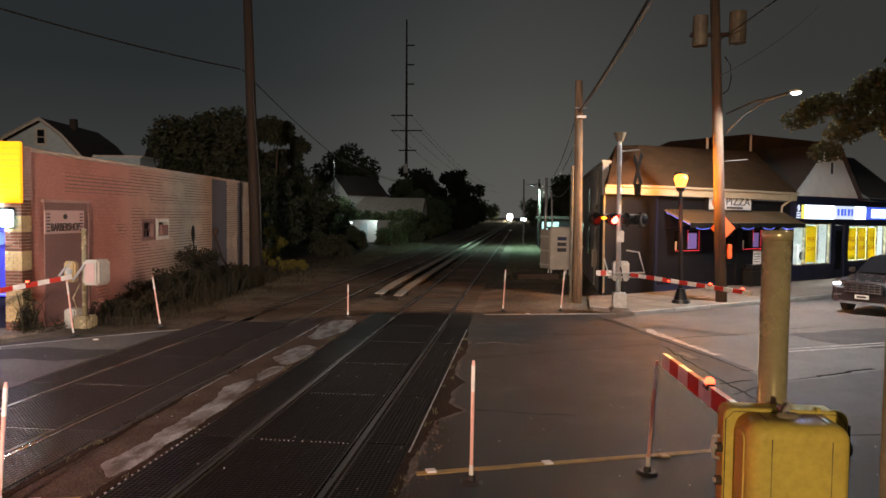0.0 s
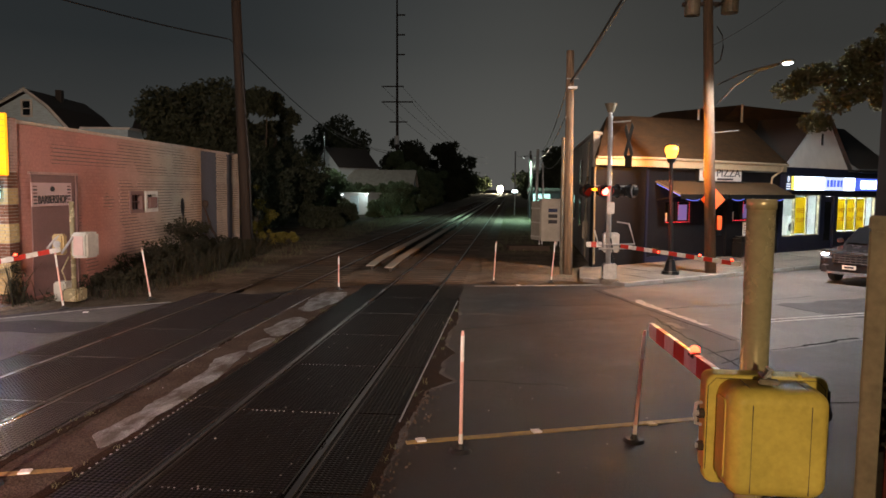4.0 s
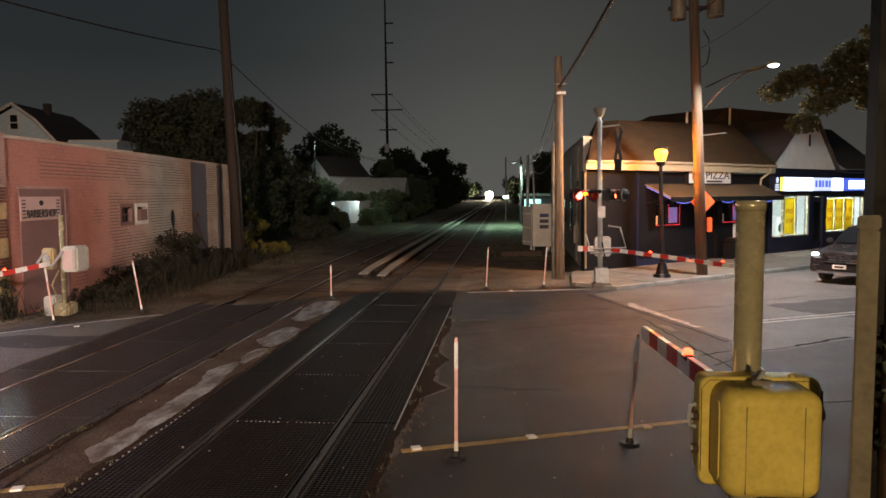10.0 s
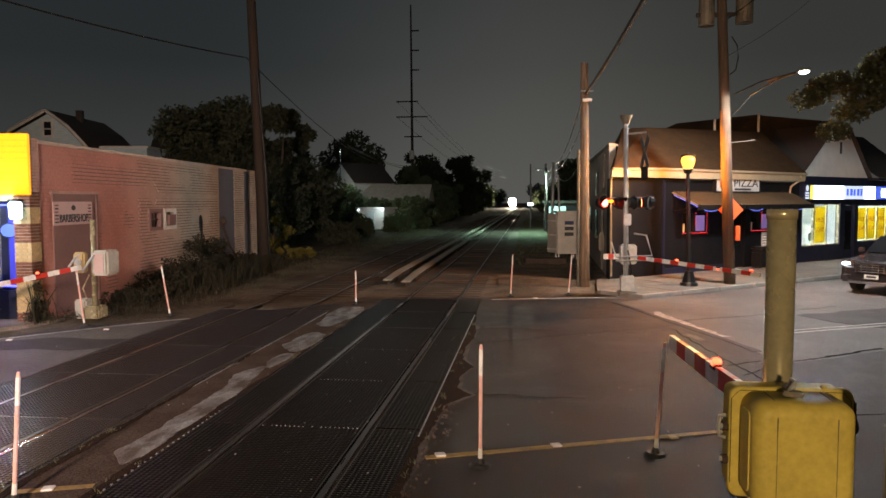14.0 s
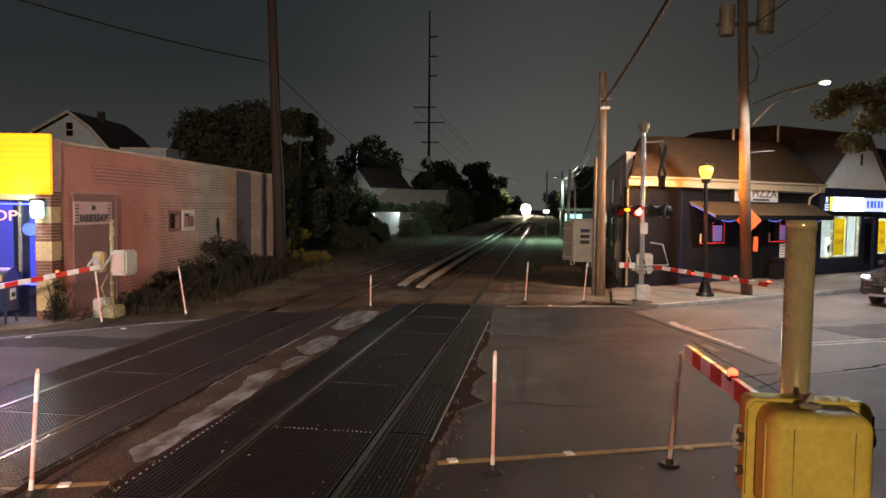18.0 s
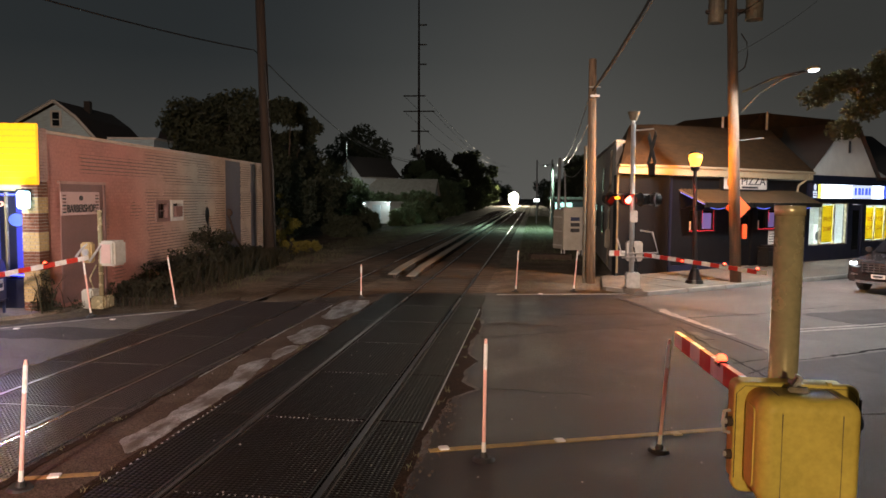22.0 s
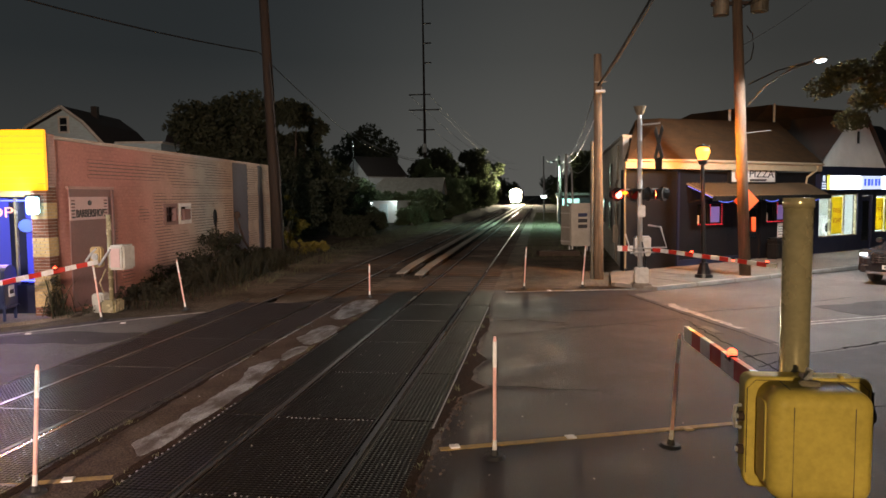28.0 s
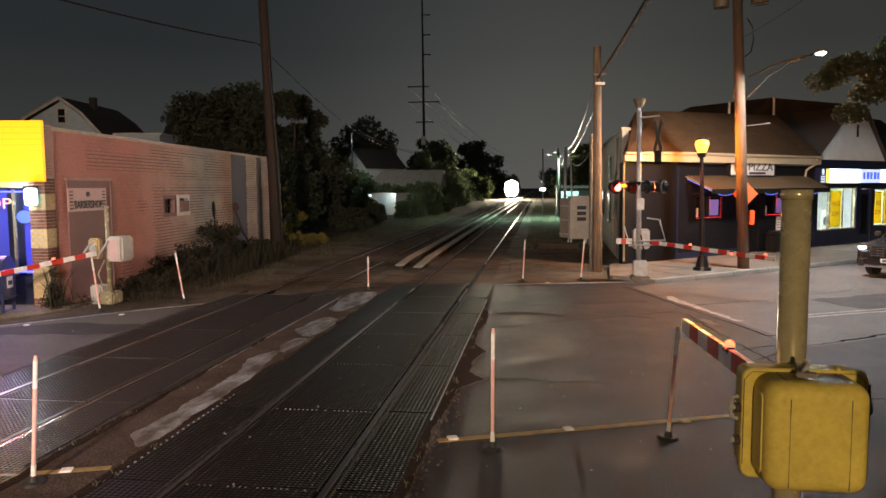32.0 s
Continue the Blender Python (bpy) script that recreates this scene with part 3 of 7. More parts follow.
def leaves(name, material, parent, clumps, count, size, rng, label="", flat=0.0):
    """Many small folded leaves scattered through uneven clumps (x, y, z, r)."""
    weights = np.array([c[3] ** 2 for c in clumps])
    weights = weights / weights.sum()
    pick = rng.choice(len(clumps), count, p=weights)
    c = np.array(clumps)[pick]
    d = rng.normal(size=(count, 3))
    d /= np.linalg.norm(d, axis=1)[:, None]
    d[:, 2] *= 0.8
    pos = c[:, :3] + d * (c[:, 3:4] * rng.uniform(0.35, 1.08, (count, 1)) ** 0.7)
    a = rng.normal(size=(count, 3))
    a[:, 2] *= 1 - flat
    a /= np.linalg.norm(a, axis=1)[:, None]
    b = np.cross(a, rng.normal(size=(count, 3)))
    b /= np.linalg.norm(b, axis=1)[:, None]
    nn = np.cross(a, b)
    s = size * rng.uniform(0.6, 1.35, (count, 1))
    v = np.stack([pos - a * s, pos + b * s * 0.45 + nn * s * 0.16, pos + a * s, pos - b * s * 0.45 + nn * s * 0.16], 1).reshape(-1, 3)
    base = np.arange(count)[:, None] * 4
    f = np.concatenate([base + [0, 1, 2], base + [0, 2, 3]], 0)
    me = bpy.data.meshes.new(name)
    me.from_pydata(v.tolist(), [], f.tolist())
    me.materials.append(material)
    ob = new(name, me)
    ob.parent = parent
    if label:
        ob["label"] = label
    return ob


def blades(name, material, spots, rng, parent=None, lean=0.35, width=0.012):
    """Upright blades: rows of x, y, z, height."""
    p = np.array(spots)
    n = len(p)
    ang = rng.uniform(0, 6.28, n)
    off = rng.normal(size=(n, 2)) * lean * p[:, 3:4]
    w = np.stack([np.cos(ang), np.sin(ang)], 1) * width * (0.6 + p[:, 3:4])
    z0, h = p[:, 2], p[:, 3]
    v = np.zeros((n, 5, 3))
    v[:, 0, :2], v[:, 0, 2] = p[:, :2] - w, z0
    v[:, 1, :2], v[:, 1, 2] = p[:, :2] + w, z0
    v[:, 2, :2], v[:, 2, 2] = p[:, :2] + off * 0.4 + w * 0.8, z0 + h * 0.6
    v[:, 3, :2], v[:, 3, 2] = p[:, :2] + off * 0.4 - w * 0.8, z0 + h * 0.6
    v[:, 4, :2], v[:, 4, 2] = p[:, :2] + off, z0 + h
    i = np.arange(n)[:, None] * 5
    f = np.concatenate([i + [0, 1, 2], i + [0, 2, 3], i + [3, 2, 4]], 0)
    me = bpy.data.meshes.new(name)
    me.from_pydata(v.reshape(-1, 3).tolist(), [], f.tolist())
    me.materials.append(material)
    ob = new(name, me)
    ob.parent = parent
    return ob


def ragged(points, amount, step, rng):
    """An outline whose edges wander."""
    out = []
    n = len(points)
    for i in range(n):
        a, b = Vector(points[i]), Vector(points[(i + 1) % n])
        k = max(1, int((b - a).length / step))
        nrm = Vector((-(b - a).y, (b - a).x)).normalized()
        for j in range(k):
            w = 0 if j == 0 else rng.normal() * amount
            out.append(tuple(a.lerp(b, j / k) + nrm * w))
    return out


def sheet(name, outline, z, thick, material, **tags):
    ob = part(name, prism(outline, z - thick, z), material)
    return tagged(ob, **tags)


def rounded(x0, z0, x1, z1, r, y0, y1, soft=0.0, bm=None):
    """A plate with rounded corners in x, z between y0 and y1; soft rounds its front edge at y0."""
    pts = []
    for cx, cz, a0 in ((x1 - r, z1 - r, 0), (x0 + r, z1 - r, 90), (x0 + r, z0 + r, 180), (x1 - r, z0 + r, 270)):
        for k in range(7):
            a = math.radians(a0 + 15 * k)
            pts.append((cx, cz, math.cos(a) * r, math.sin(a) * r))
    bm = bm or bmesh.new()
    rings = []
    steps = [(y1, 0.0)] + ([(y0 + soft * (1 - math.sin(math.radians(18 * k))), soft * (1 - math.cos(math.radians(18 * k)))) for k in range(6)] if soft else [(y0, 0.0)])
    for y, inset in steps:
        f = max(0.0, 1 - inset / r)
        ring = []
        for cx, cz, dx, dz in pts:
            ring.append(bm.verts.new((cx + dx * f, y, cz + dz * f)))
        rings.append(ring)
    n = len(pts)
    for a, b in zip(rings, rings[1:]):
        for k in range(n):
            bm.faces.new((a[k], a[(k + 1) % n], b[(k + 1) % n], b[k]))
    bm.faces.new(rings[-1])
    bm.faces.new(rings[0][::-1])
    bmesh.ops.recalc_face_normals(bm, faces=bm.faces[:])
    return bm

# ---------- ground, road and tracks ----------
rng = np.random.default_rng(7)
TRACKS = (0.0, -3.96)
ROAD_U = Vector((0.777, 0.63, 0))      # the street's direction beyond the tracks
tagged(part("ground", prism([(-900, -400), (900, -400), (900, 1200), (-900, 1200)], -0.6, -0.055), M["soil"]),
       "dark bare soil and weeds around the railway", "ground", kind="structure")
ROAD = [(-30, -12), (30, -12), (60, 20), (60, 64), (15.2, 29.05), (6.25, 21.85), (2.5, 21.35), (1.7, 21.6), (-1.4, 20.9), (-2.3, 20.3),
        (-4.0, 18.6), (-5.0, 17.3), (-7.5, 15.7), (-8.75, 13.9), (-12, 9.6), (-40, -6)]
tagged(part("road", prism(ROAD, -0.3, 0.0), M["asphalt"]), "worn dark damp asphalt street over the crossing", "road", kind="structure")
# lighter worn asphalt of the street beyond the near gate line
OLD = ragged([(6.2, 21.75), (15.2, 28.85), (40, 48.4), (46, 40), (20, 12), (9.0, 8.0), (7.8, 11.0), (7.1, 14.4), (6.7, 15.9), (6.0, 18.2), (5.3, 20.9)], 0.05, 0.5, rng)
tagged(part("road_surface", prism(OLD, -0.1, 0.004), M["asphalt_old"]), "pale worn asphalt lanes beside the shops", "road", kind="structure")
LEFT_OLD = ragged([(-8.55, 13.45), (-7.35, 15.3), (-5.55, 16.6), (-5.55, 12.0), (-5.5, 7.5), (-9, 4.5), (-16, 5)], 0.04, 0.5, rng)
tagged(part("road_surface", prism(LEFT_OLD, -0.1, 0.004), M["asphalt_old"]), "pale worn asphalt approach before the barber shop", "road", kind="structure")


def strip(name, a, b, width, z, material, label, wander=0.0, step=0.4, thick=0.02):
    a, b = Vector((*a, 0)), Vector((*b, 0))
    d = (b - a).normalized()
    s = Vector((-d.y, d.x, 0)) * width / 2
    k = max(1, int((b - a).length / step))
    left, right, off = [], [], 0.0
    for i in range(k + 1):
        off = 0.7 * off + rng.normal() * wander
        p = a.lerp(b, i / k) + s.normalized() * off
        w = 1 + (rng.uniform(-0.4, 0.4) if wander else 0)
        left.append((p + s * w).to_2d()[:])
        right.append((p - s * w).to_2d()[:])
    return tagged(part(name, prism(left + right[::-1], z - thick, z), material), label, "road marking", kind="structure")


# edge lines of the crossing and the lines of the street
strip("edge_line", (1.62, 7.9), (6.6, 9.75), 0.11, 0.008, M["yellow_line"], "worn yellow edge line across the asphalt")
strip("edge_line", (-2.85, 6.3), (-1.62, 6.72), 0.11, 0.008, M["yellow_line"], "worn yellow edge line between the tracks")
strip("edge_line", (1.72, 21.15), (5.6, 22.15), 0.10, 0.008, M["white_line"], "worn white edge line beyond the crossing")
for a, b in (((-9.6, 12.4), (-8.26, 13.98)), ((-8.26, 13.98), (-7.50, 14.85)), ((-7.50, 14.85), (-6.58, 15.95)), ((-6.58, 15.95), (-5.55, 16.9))):
    strip("edge_line", a, b, 0.10, 0.008, M["white_line"], "worn white edge line before the shop")
for o in (0.0, 0.24):
    strip("lane_line", (8.4 - o * 0.43, 16.35 + o * 0.9), (24 - o * 0.43, 23.9 + o * 0.9), 0.09, 0.010, M["white_line"], "faded white lane line on the street")
for a, b in (((5.25, 21.0), (6.05, 18.15)), ((6.05, 18.15), (6.78, 15.75)), ((6.78, 15.75), (7.15, 14.3))):
    strip("tar_seam", a, b, 0.16, 0.010, M["patch"], "dark tar seam along the pale lanes", 0.01)
strip("tar_seam", (6.1, 19.2), (7.0, 15.8), 0.22, 0.0095, M["white_line"], "pale worn strip beside the tar seam", 0.05, 0.2)
for a, b, w in (((1.7, 14.6), (5.9, 17.0), 0.014), ((1.9, 10.7), (3.6, 10.6), 0.012), ((6.5, 17.84), (7.21, 18.23), 0.05), ((7.21, 18.23), (8.84, 19.07), 0.03), ((6.29, 12.99), (6.96, 13.41), 0.025), ((7.49, 13.49), (8.26, 13.94), 0.04), ((8.26, 13.94), (9.65, 14.84), 0.11), ((9.66, 19.82), (11.22, 20.77), 0.02), ((7.89, 13.76), (8.26, 13.31), 0.025), ((6.05, 16.54), (6.3, 13.81), 0.025), ((6.3, 13.81), (6.53, 11.85), 0.03),
                ((6.3, 12.3), (7.6, 13.75), 0.018), ((7.0, 15.2), (7.5, 13.2), 0.016), ((3.5, 17.9), (5.4, 18.3), 0.02)):
    strip("crack", a, b, w * 0.75, 0.002 if b[0] < 6 else 0.0062, M["crack"], "dark crack in the asphalt", 0.022, 0.14, 0.012)
for o in ([(9.5, 18.95), (10.9, 19.85), (13.5, 20.9), (13.2, 18.6), (10.8, 17.25), (10.1, 17.85)], [(7.4, 13.29), (8.18, 13.73), (9.54, 14.61), (10.69, 15.5), (8.09, 10.35), (7.09, 10.14), (6.84, 11.88)]):
    tagged(part("asphalt_patch", prism(ragged(o, 0.08, 0.4, rng), -0.05, 0.009), M["patch"]), "dark tarred repair patch in the street", "road", kind="structure")

tagged(part("asphalt_patch", prism(ragged([(-9.3, 12.9), (-8.2, 13.6), (-7.3, 14.2), (-6.1, 14.1), (-5.62, 14.25), (-5.6, 13.3), (-6.1, 12.95), (-7.7, 12.9), (-9.0, 11.9)], 0.06, 0.4, rng), -0.05, 0.0065), M["patch"]),
       "dark tarred band across the approach", "road", kind="structure")

for a, b, w in (((1.78, 16.4), (2.25, 16.6), 0.10), ((2.25, 16.55), (3.3, 16.18), 0.06), ((4.6, 16.35), (5.25, 15.98), 0.07), ((6.02, 17.0), (6.4, 15.2), 0.20)):
    strip("asphalt_ridge", a, b, w, 0.005, M["margin"], "pale worn ridge in the asphalt", 0.02, 0.12)

# broken filling between and beside the rubber crossing panels
tagged(part("crossing_fill", prism(ragged([(-2.46, 4.0), (-1.46, 4.0), (-1.46, 20.3), (-2.40, 20.3)], 0.03, 0.3, rng), -0.1, 0.006), M["rubble"]),
       "brown broken filling between the two tracks", "pavement", kind="structure")
def ribbon(rows, z, wobble, g, thick=0.02, step=0.05):
    """A ragged smear along y: rows of y, left x, right x."""
    ys = np.arange(rows[0][0], rows[-1][0], step)
    cols = np.array(rows).T
    ph = g.uniform(0, 6.28, 12)

    def rough(k):
        w = sum(np.sin(ys * f + ph[(i + k) % 12]) / f ** 0.7 for i, f in enumerate((2.3, 5.1, 9.7, 17.0, 31.0)))
        return wobble * (w + g.normal(size=len(ys)) * 0.12)

    left = np.interp(ys, cols[0], cols[1]) + rough(0)
    right = np.maximum(np.interp(ys, cols[0], cols[2]) + rough(5) * 0.7, left + 0.01)
    bm = bmesh.new()
    prev = None
    for y, a, b in zip(ys, left, right):
        cur = [bm.verts.new(p) for p in ((a, y, z - thick), (a, y, z), (b, y, z), (b, y, z - thick))]
        if prev:
            for n in range(3):
                bm.faces.new((prev[n], prev[n + 1], cur[n + 1], cur[n]))
        prev = cur
    bmesh.ops.recalc_face_normals(bm, faces=bm.faces[:])
    return bm


smears = ([(7.3, -1.72, -1.64), (7.7, -1.98, -1.59), (8.2, -1.93, -1.55), (8.6, -1.86, -1.55), (9.4, -1.93, -1.54), (10.1, -1.92, -1.57), (10.8, -1.95, -1.63), (11.4, -2.05, -1.70), (11.8, -1.99, -1.72), (12.1, -1.86, -1.78)],
          [(11.95, -1.76, -1.70), (12.3, -1.88, -1.63), (12.7, -1.96, -1.57), (13.0, -1.88, -1.60), (13.2, -1.72, -1.66)],
          [(13.3, -1.72, -1.64), (13.6, -1.95, -1.53), (13.9, -2.12, -1.52), (14.6, -2.12, -1.53), (15.1, -2.05, -1.60), (15.4, -1.96, -1.86)],
          [(16.1, -2.0, -1.84), (16.4, -2.2, -1.70), (17.6, -2.27, -1.54), (18.6, -2.32, -1.56), (19.3, -2.25, -1.64)])
for rows in smears:
    tagged(part("crossing_fill", ribbon(rows, 0.013, 0.05, rng), M["pale"]), "pale smeared concrete filling beside the panels", "pavement", kind="structure")
mud_line = [(4.5, 1.42, 1.50), (8.5, 1.42, 1.53), (9.4, 1.42, 1.58), (10.1, 1.42, 1.62), (10.6, 1.42, 1.95), (11.0, 1.42, 1.70), (11.7, 1.42, 1.66), (12.4, 1.42, 1.80),
            (13.0, 1.42, 1.60), (14.0, 1.42, 1.56), (15.8, 1.42, 1.64), (17.5, 1.42, 1.50), (18.9, 1.42, 1.44)]
tagged(part("crossing_fill", ribbon([(y, a - 0.1, b) for y, a, b in mud_line], 0.007, 0.05, rng), M["mud"]), "crumbling brown mud edge beside the crossing panels", "pavement", kind="structure")
tagged(part("crossing_fill", ribbon([(y, b - 0.1, b + 0.05) for y, a, b in mud_line], 0.0045, 0.05, rng), M["margin"]), "pale worn rim of the asphalt", "pavement", kind="structure")
edge_l = [(5.0, -2.46, -2.36), (6.2, -2.46, -2.30), (7.0, -2.46, -2.37), (8.6, -2.46, -2.34), (9.4, -2.46, -2.40), (11.0, -2.46, -2.42), (13.5, -2.46, -2.43)]
edge_r = [(5.0, -1.56, -1.46), (6.6, -1.60, -1.46), (7.8, -1.54, -1.46), (9.5, -1.57, -1.46), (11.4, -1.52, -1.46), (14.0, -1.50, -1.46), (19.0, -1.49, -1.46)]
for rows in (edge_l, edge_r):
    tagged(part("crossing_fill", ribbon(rows, 0.0165, 0.035, rng), M["mud"]), "dark crumbling dirt along the panel edge", "pavement", kind="structure")
crumbs = thing("gravel", None, "loose broken stones beside the panels", "gravel", kind="stuff")
cb_ = bmesh.new()
for _ in range(170):
    y = rng.uniform(5.8, 10.2)
    x = 1.50 + 0.02 * (y - 5.8) + abs(rng.normal()) * 0.10
    r = rng.uniform(0.006, 0.02)
    b2 = bmesh.new()
    bmesh.ops.create_icosphere(b2, subdivisions=1, radius=r)
    merge(cb_, b2, pose(x, y, r * 0.4, rng.uniform(0, 90), rng.uniform(0, 90), 0) @ Matrix.Diagonal((1, 1.3, 0.7, 1)))
part("stones", cb_, M["rubble"], crumbs)

# ballast and ties beyond the crossing
for tx in TRACKS:
    bal = extrude_xz([(tx - 1.9, -0.30), (tx - 1.45, -0.06), (tx + 1.45, -0.06), (tx + 1.9, -0.30)], 20.9 if tx > -1 else 19.0, 560)
    tagged(part("ballast", bal, M["ballast"]), "dark crushed stone ballast under the track", "gravel", kind="stuff")
    ties = thing("railway_ties", label="dark weathered wooden ties in the ballast", category="railway tie", kind="stuff")
    bm = bmesh.new()
    for k in range(230):
        y = 21.6 + k * 0.56
        box(tx - 1.3, y, -0.16, tx + 1.3, y + 0.22, -0.045 + 0.01 * rng.uniform(-1, 1), bm)
    part("tie", bm, M["tie"], ties)
    trk = thing("railway_track", label="two worn steel rails with bright running surfaces", category="railway track", group="tracks")
    for s in (-1, 1):
        x = tx + s * 0.7525
        prof = [(-0.07, -0.16), (0.07, -0.16), (0.07, -0.14), (0.012, -0.12), (0.012, -0.05), (0.036, -0.035), (0.036, -0.004), (0.028, 0.004),
                (-0.028, 0.004), (-0.036, -0.004), (-0.036, -0.035), (-0.012, -0.05), (-0.012, -0.12), (-0.07, -0.14)]
        rail = part("rail", extrude_xz([(x + a, b + 0.012) for a, b in prof], -14, 560), M["rust"], trk, "rusty steel rail")
        part("running_surface", box(x - 0.031, -14, 0.0165, x + 0.031, 560, 0.0185), M["rail"], rail, "bright polished steel running surface")

# covered third rails between the tracks
for x, y0, lab in ((-2.16, 25.0, "pale wooden cover board over the third rail"), (-1.42, 24.5, "pale wooden cover board over the third rail")):
    tr = thing("third_rail", label=lab, category="third rail", group="third rails")
    part("conductor_rail", box(x - 0.05, y0 + 0.3, -0.06, x + 0.05, 520, 0.06), M["rust"], tr)
    part("cover_board", box(x - 0.15, y0 + 2.4, 0.17, x + 0.15, 520, 0.21), M["board"], tr)
    b2 = box(x - 0.15, y0, 0.10, x + 0.15, y0 + 2.4, 0.135)
    b2.verts.ensure_lookup_table()
    for v in b2.verts:
        if v.co.y > y0 + 1:
            v.co.z += 0.072
    part("end_ramp", b2, M["board"], tr)
    for k in range(14):
        part("bracket", box(x + 0.08, y0 + 1.5 + k * 3, -0.06, x + 0.12, y0 + 1.58 + k * 3, 0.17), M["rust"], tr)

# the verge beyond the crossing
tagged(part("verge", prism(ragged([(1.6, 20.6), (5.6, 21.4), (5.9, 26), (6.0, 60), (9, 560), (2.1, 560), (1.95, 60)], 0.08, 2, rng), -0.3, -0.015), M["soil"]),
       "bare trodden earth beside the track", "ground", kind="structure")
# pavement by the pizza shop
KERB_A, KERB_B = Vector((6.15, 21.8, 0)), Vector((15.0, 28.95, 0))
kn = Vector((-0.63, 0.777, 0))
walk_end = KERB_A + ROAD_U * 40
tagged(part("pavement", prism([(4.95, 23.0), (6.3, 22.15), tuple((walk_end + kn * 0.2).to_2d()), tuple((walk_end + kn * 8).to_2d()), (7.6, 29.4), (6.2, 29.6), (5.2, 26)], -0.2, 0.078), M["concrete"]),
       "grey concrete pavement in front of the shops", "pavement", kind="structure")
paving = thing("paving", None, "warm grey concrete paving slabs before the shops", "pavement", kind="structure")
slab = box(0.006, 0.006, -0.05, 1.494, 1.494, 0.0, bevel=0.008)
slab_mesh = bpy.data.meshes.new("slab")
slab.to_mesh(slab_mesh)
slab.free()
slab_mesh.materials.append(M["concrete"])
turn = math.degrees(math.atan2(ROAD_U.y, ROAD_U.x))
for i in range(-1, 15):
    for j in range(5):
        q = KERB_A + kn * (0.3 + 1.5 * j) + ROAD_U * (0.3 + 1.5 * i)
        corners = [q, q + ROAD_U * 1.5, q + kn * 1.5, q + (ROAD_U + kn) * 1.5]
        if all(c.x > 5.25 + max(0, c.y - 23) * 0.15 and c.y < 29.4 + max(0, c.x - 7.6) * 0.81 for c in corners):
            ob = new("slab", slab_mesh)
            ob.parent, ob.matrix_basis = paving, Matrix.Translation(q + Vector((0, 0, 0.09 + rng.uniform(-0.003, 0.003)))) @ pose(0, 0, 0, 0, 0, turn)
kerb = thing("kerb", label="pale stone kerb along the pavement", category="kerb", kind="structure")
cur = KERB_A + kn * 0.1
for k in range(18):
    a = math.degrees(math.atan2(ROAD_U.y, ROAD_U.x))
    part("kerb_stone", box(0.01, -0.09, -0.15, 1.78, 0.09, 0.105, bevel=0.02), M["kerb"], kerb, place=Matrix.Translation(cur + ROAD_U * 1.8 * k) @ pose(0, 0, 0, 0, 0, a))
part("kerb_stone", box(0.0, -0.09, -0.15, 1.5, 0.09, 0.10, bevel=0.02), M["kerb"], kerb, place=pose(6.22, 21.95, 0, 0, 0, 139))
# raised stand for the near gate
tagged(part("platform", prism([(-2, -4), (9, -4), (9, 4.0), (-2, 4.0)], -0.2, 0.42), M["concrete"]), "low concrete stand beside the crossing", "platform", kind="structure")
tagged(part("pavement", prism([(-13.0, 9.6), (-9.65, 14.3), (-8.87, 15.5), (-8.6, 16.5), (-9.0, 16.6), (-30, 16.6), (-30, 0)], -0.2, 0.03), M["concrete"]),
       "grey concrete pavement before the barber shop", "pavement", kind="structure")

# ---------- pizza shop and laundry ----------
C1 = Vector((7.87, 28.24, 0.08))
SU = Vector((0.76, 0.65, 0))
SN = Vector((0.65, -0.76, 0))
SHOP = Matrix(((SU.x, -SN.x, 0, C1.x), (SU.y, -SN.y, 0, C1.y), (0, 0, 1, 0.0), (0, 0, 0, 1)))   # x along the front, y inwards, z up


def face(u, d, z):
    """A place on the shop fronts for flat lettering: x along the front, y up, d metres before the wall."""
    return pose(u, -d, z, 90, 0, 0)


pizza = thing("pizza_shop", SHOP, "black-painted corner pizza shop with cream cornice and brown roof", "shop")
t = 0.25
# front wall with two windows and a door left open as gaps
holes = [(1.15, 2.78, 1.57, 2.46), (4.35, 5.25, 0.08, 2.45), (5.62, 7.1, 1.57, 2.46)]


def pierced(parent, u, end, holes, height, material, label):
    """A front wall in pieces round its openings."""
    for a, b, z0, z1 in holes:
        part("wall_panel", box(u, 0, 0, a, t, height), material, parent, label)
        if z0 > 0.1:
            part("wall_panel", box(a, 0, 0, b, t, z0), material, parent, label)
        part("wall_panel", box(a, 0, z1, b, t, height), material, parent, label)
        u = b
    part("wall_panel", box(u, 0, 0, end, t, height), material, parent, label)


pierced(pizza, 0.0, 9.2, holes, 3.7, M["black"], "black-painted front wall")
part("corner_wall", prism([(0.0, 0.0), (0.0, t), (-2.6, 0.17 + t), (-2.8, 0.05)], 0, 3.7), M["black"], pizza, "black-painted corner wall")
part("side_wall", prism([(-2.8, 0.05), (-2.5, 0.05), (-1.55, 1.05), (-1.85, 1.05)], 0, 3.7), M["side_grey"], pizza, "dull grey side wall along the railway")
part("rear_wing_wall", prism([(-1.85, 1.05), (-1.5, 1.05), (8.7, 12.35), (8.33, 12.35)], 0, 4.95), M["side_grey"], pizza, "tall dull grey wall of the rear wing along the railway")
part("rear_wing_end", prism([(8.33, 12.35), (8.5, 12.1), (14.0, 12.1), (14.0, 12.35)], 0, 4.95), M["side_grey"], pizza)
part("parapet_cap", prism([(-1.95, 0.98), (-1.45, 0.98), (8.75, 12.42), (8.25, 12.42)], 4.95, 5.05), M["side_grey"], pizza, "pale parapet cap")
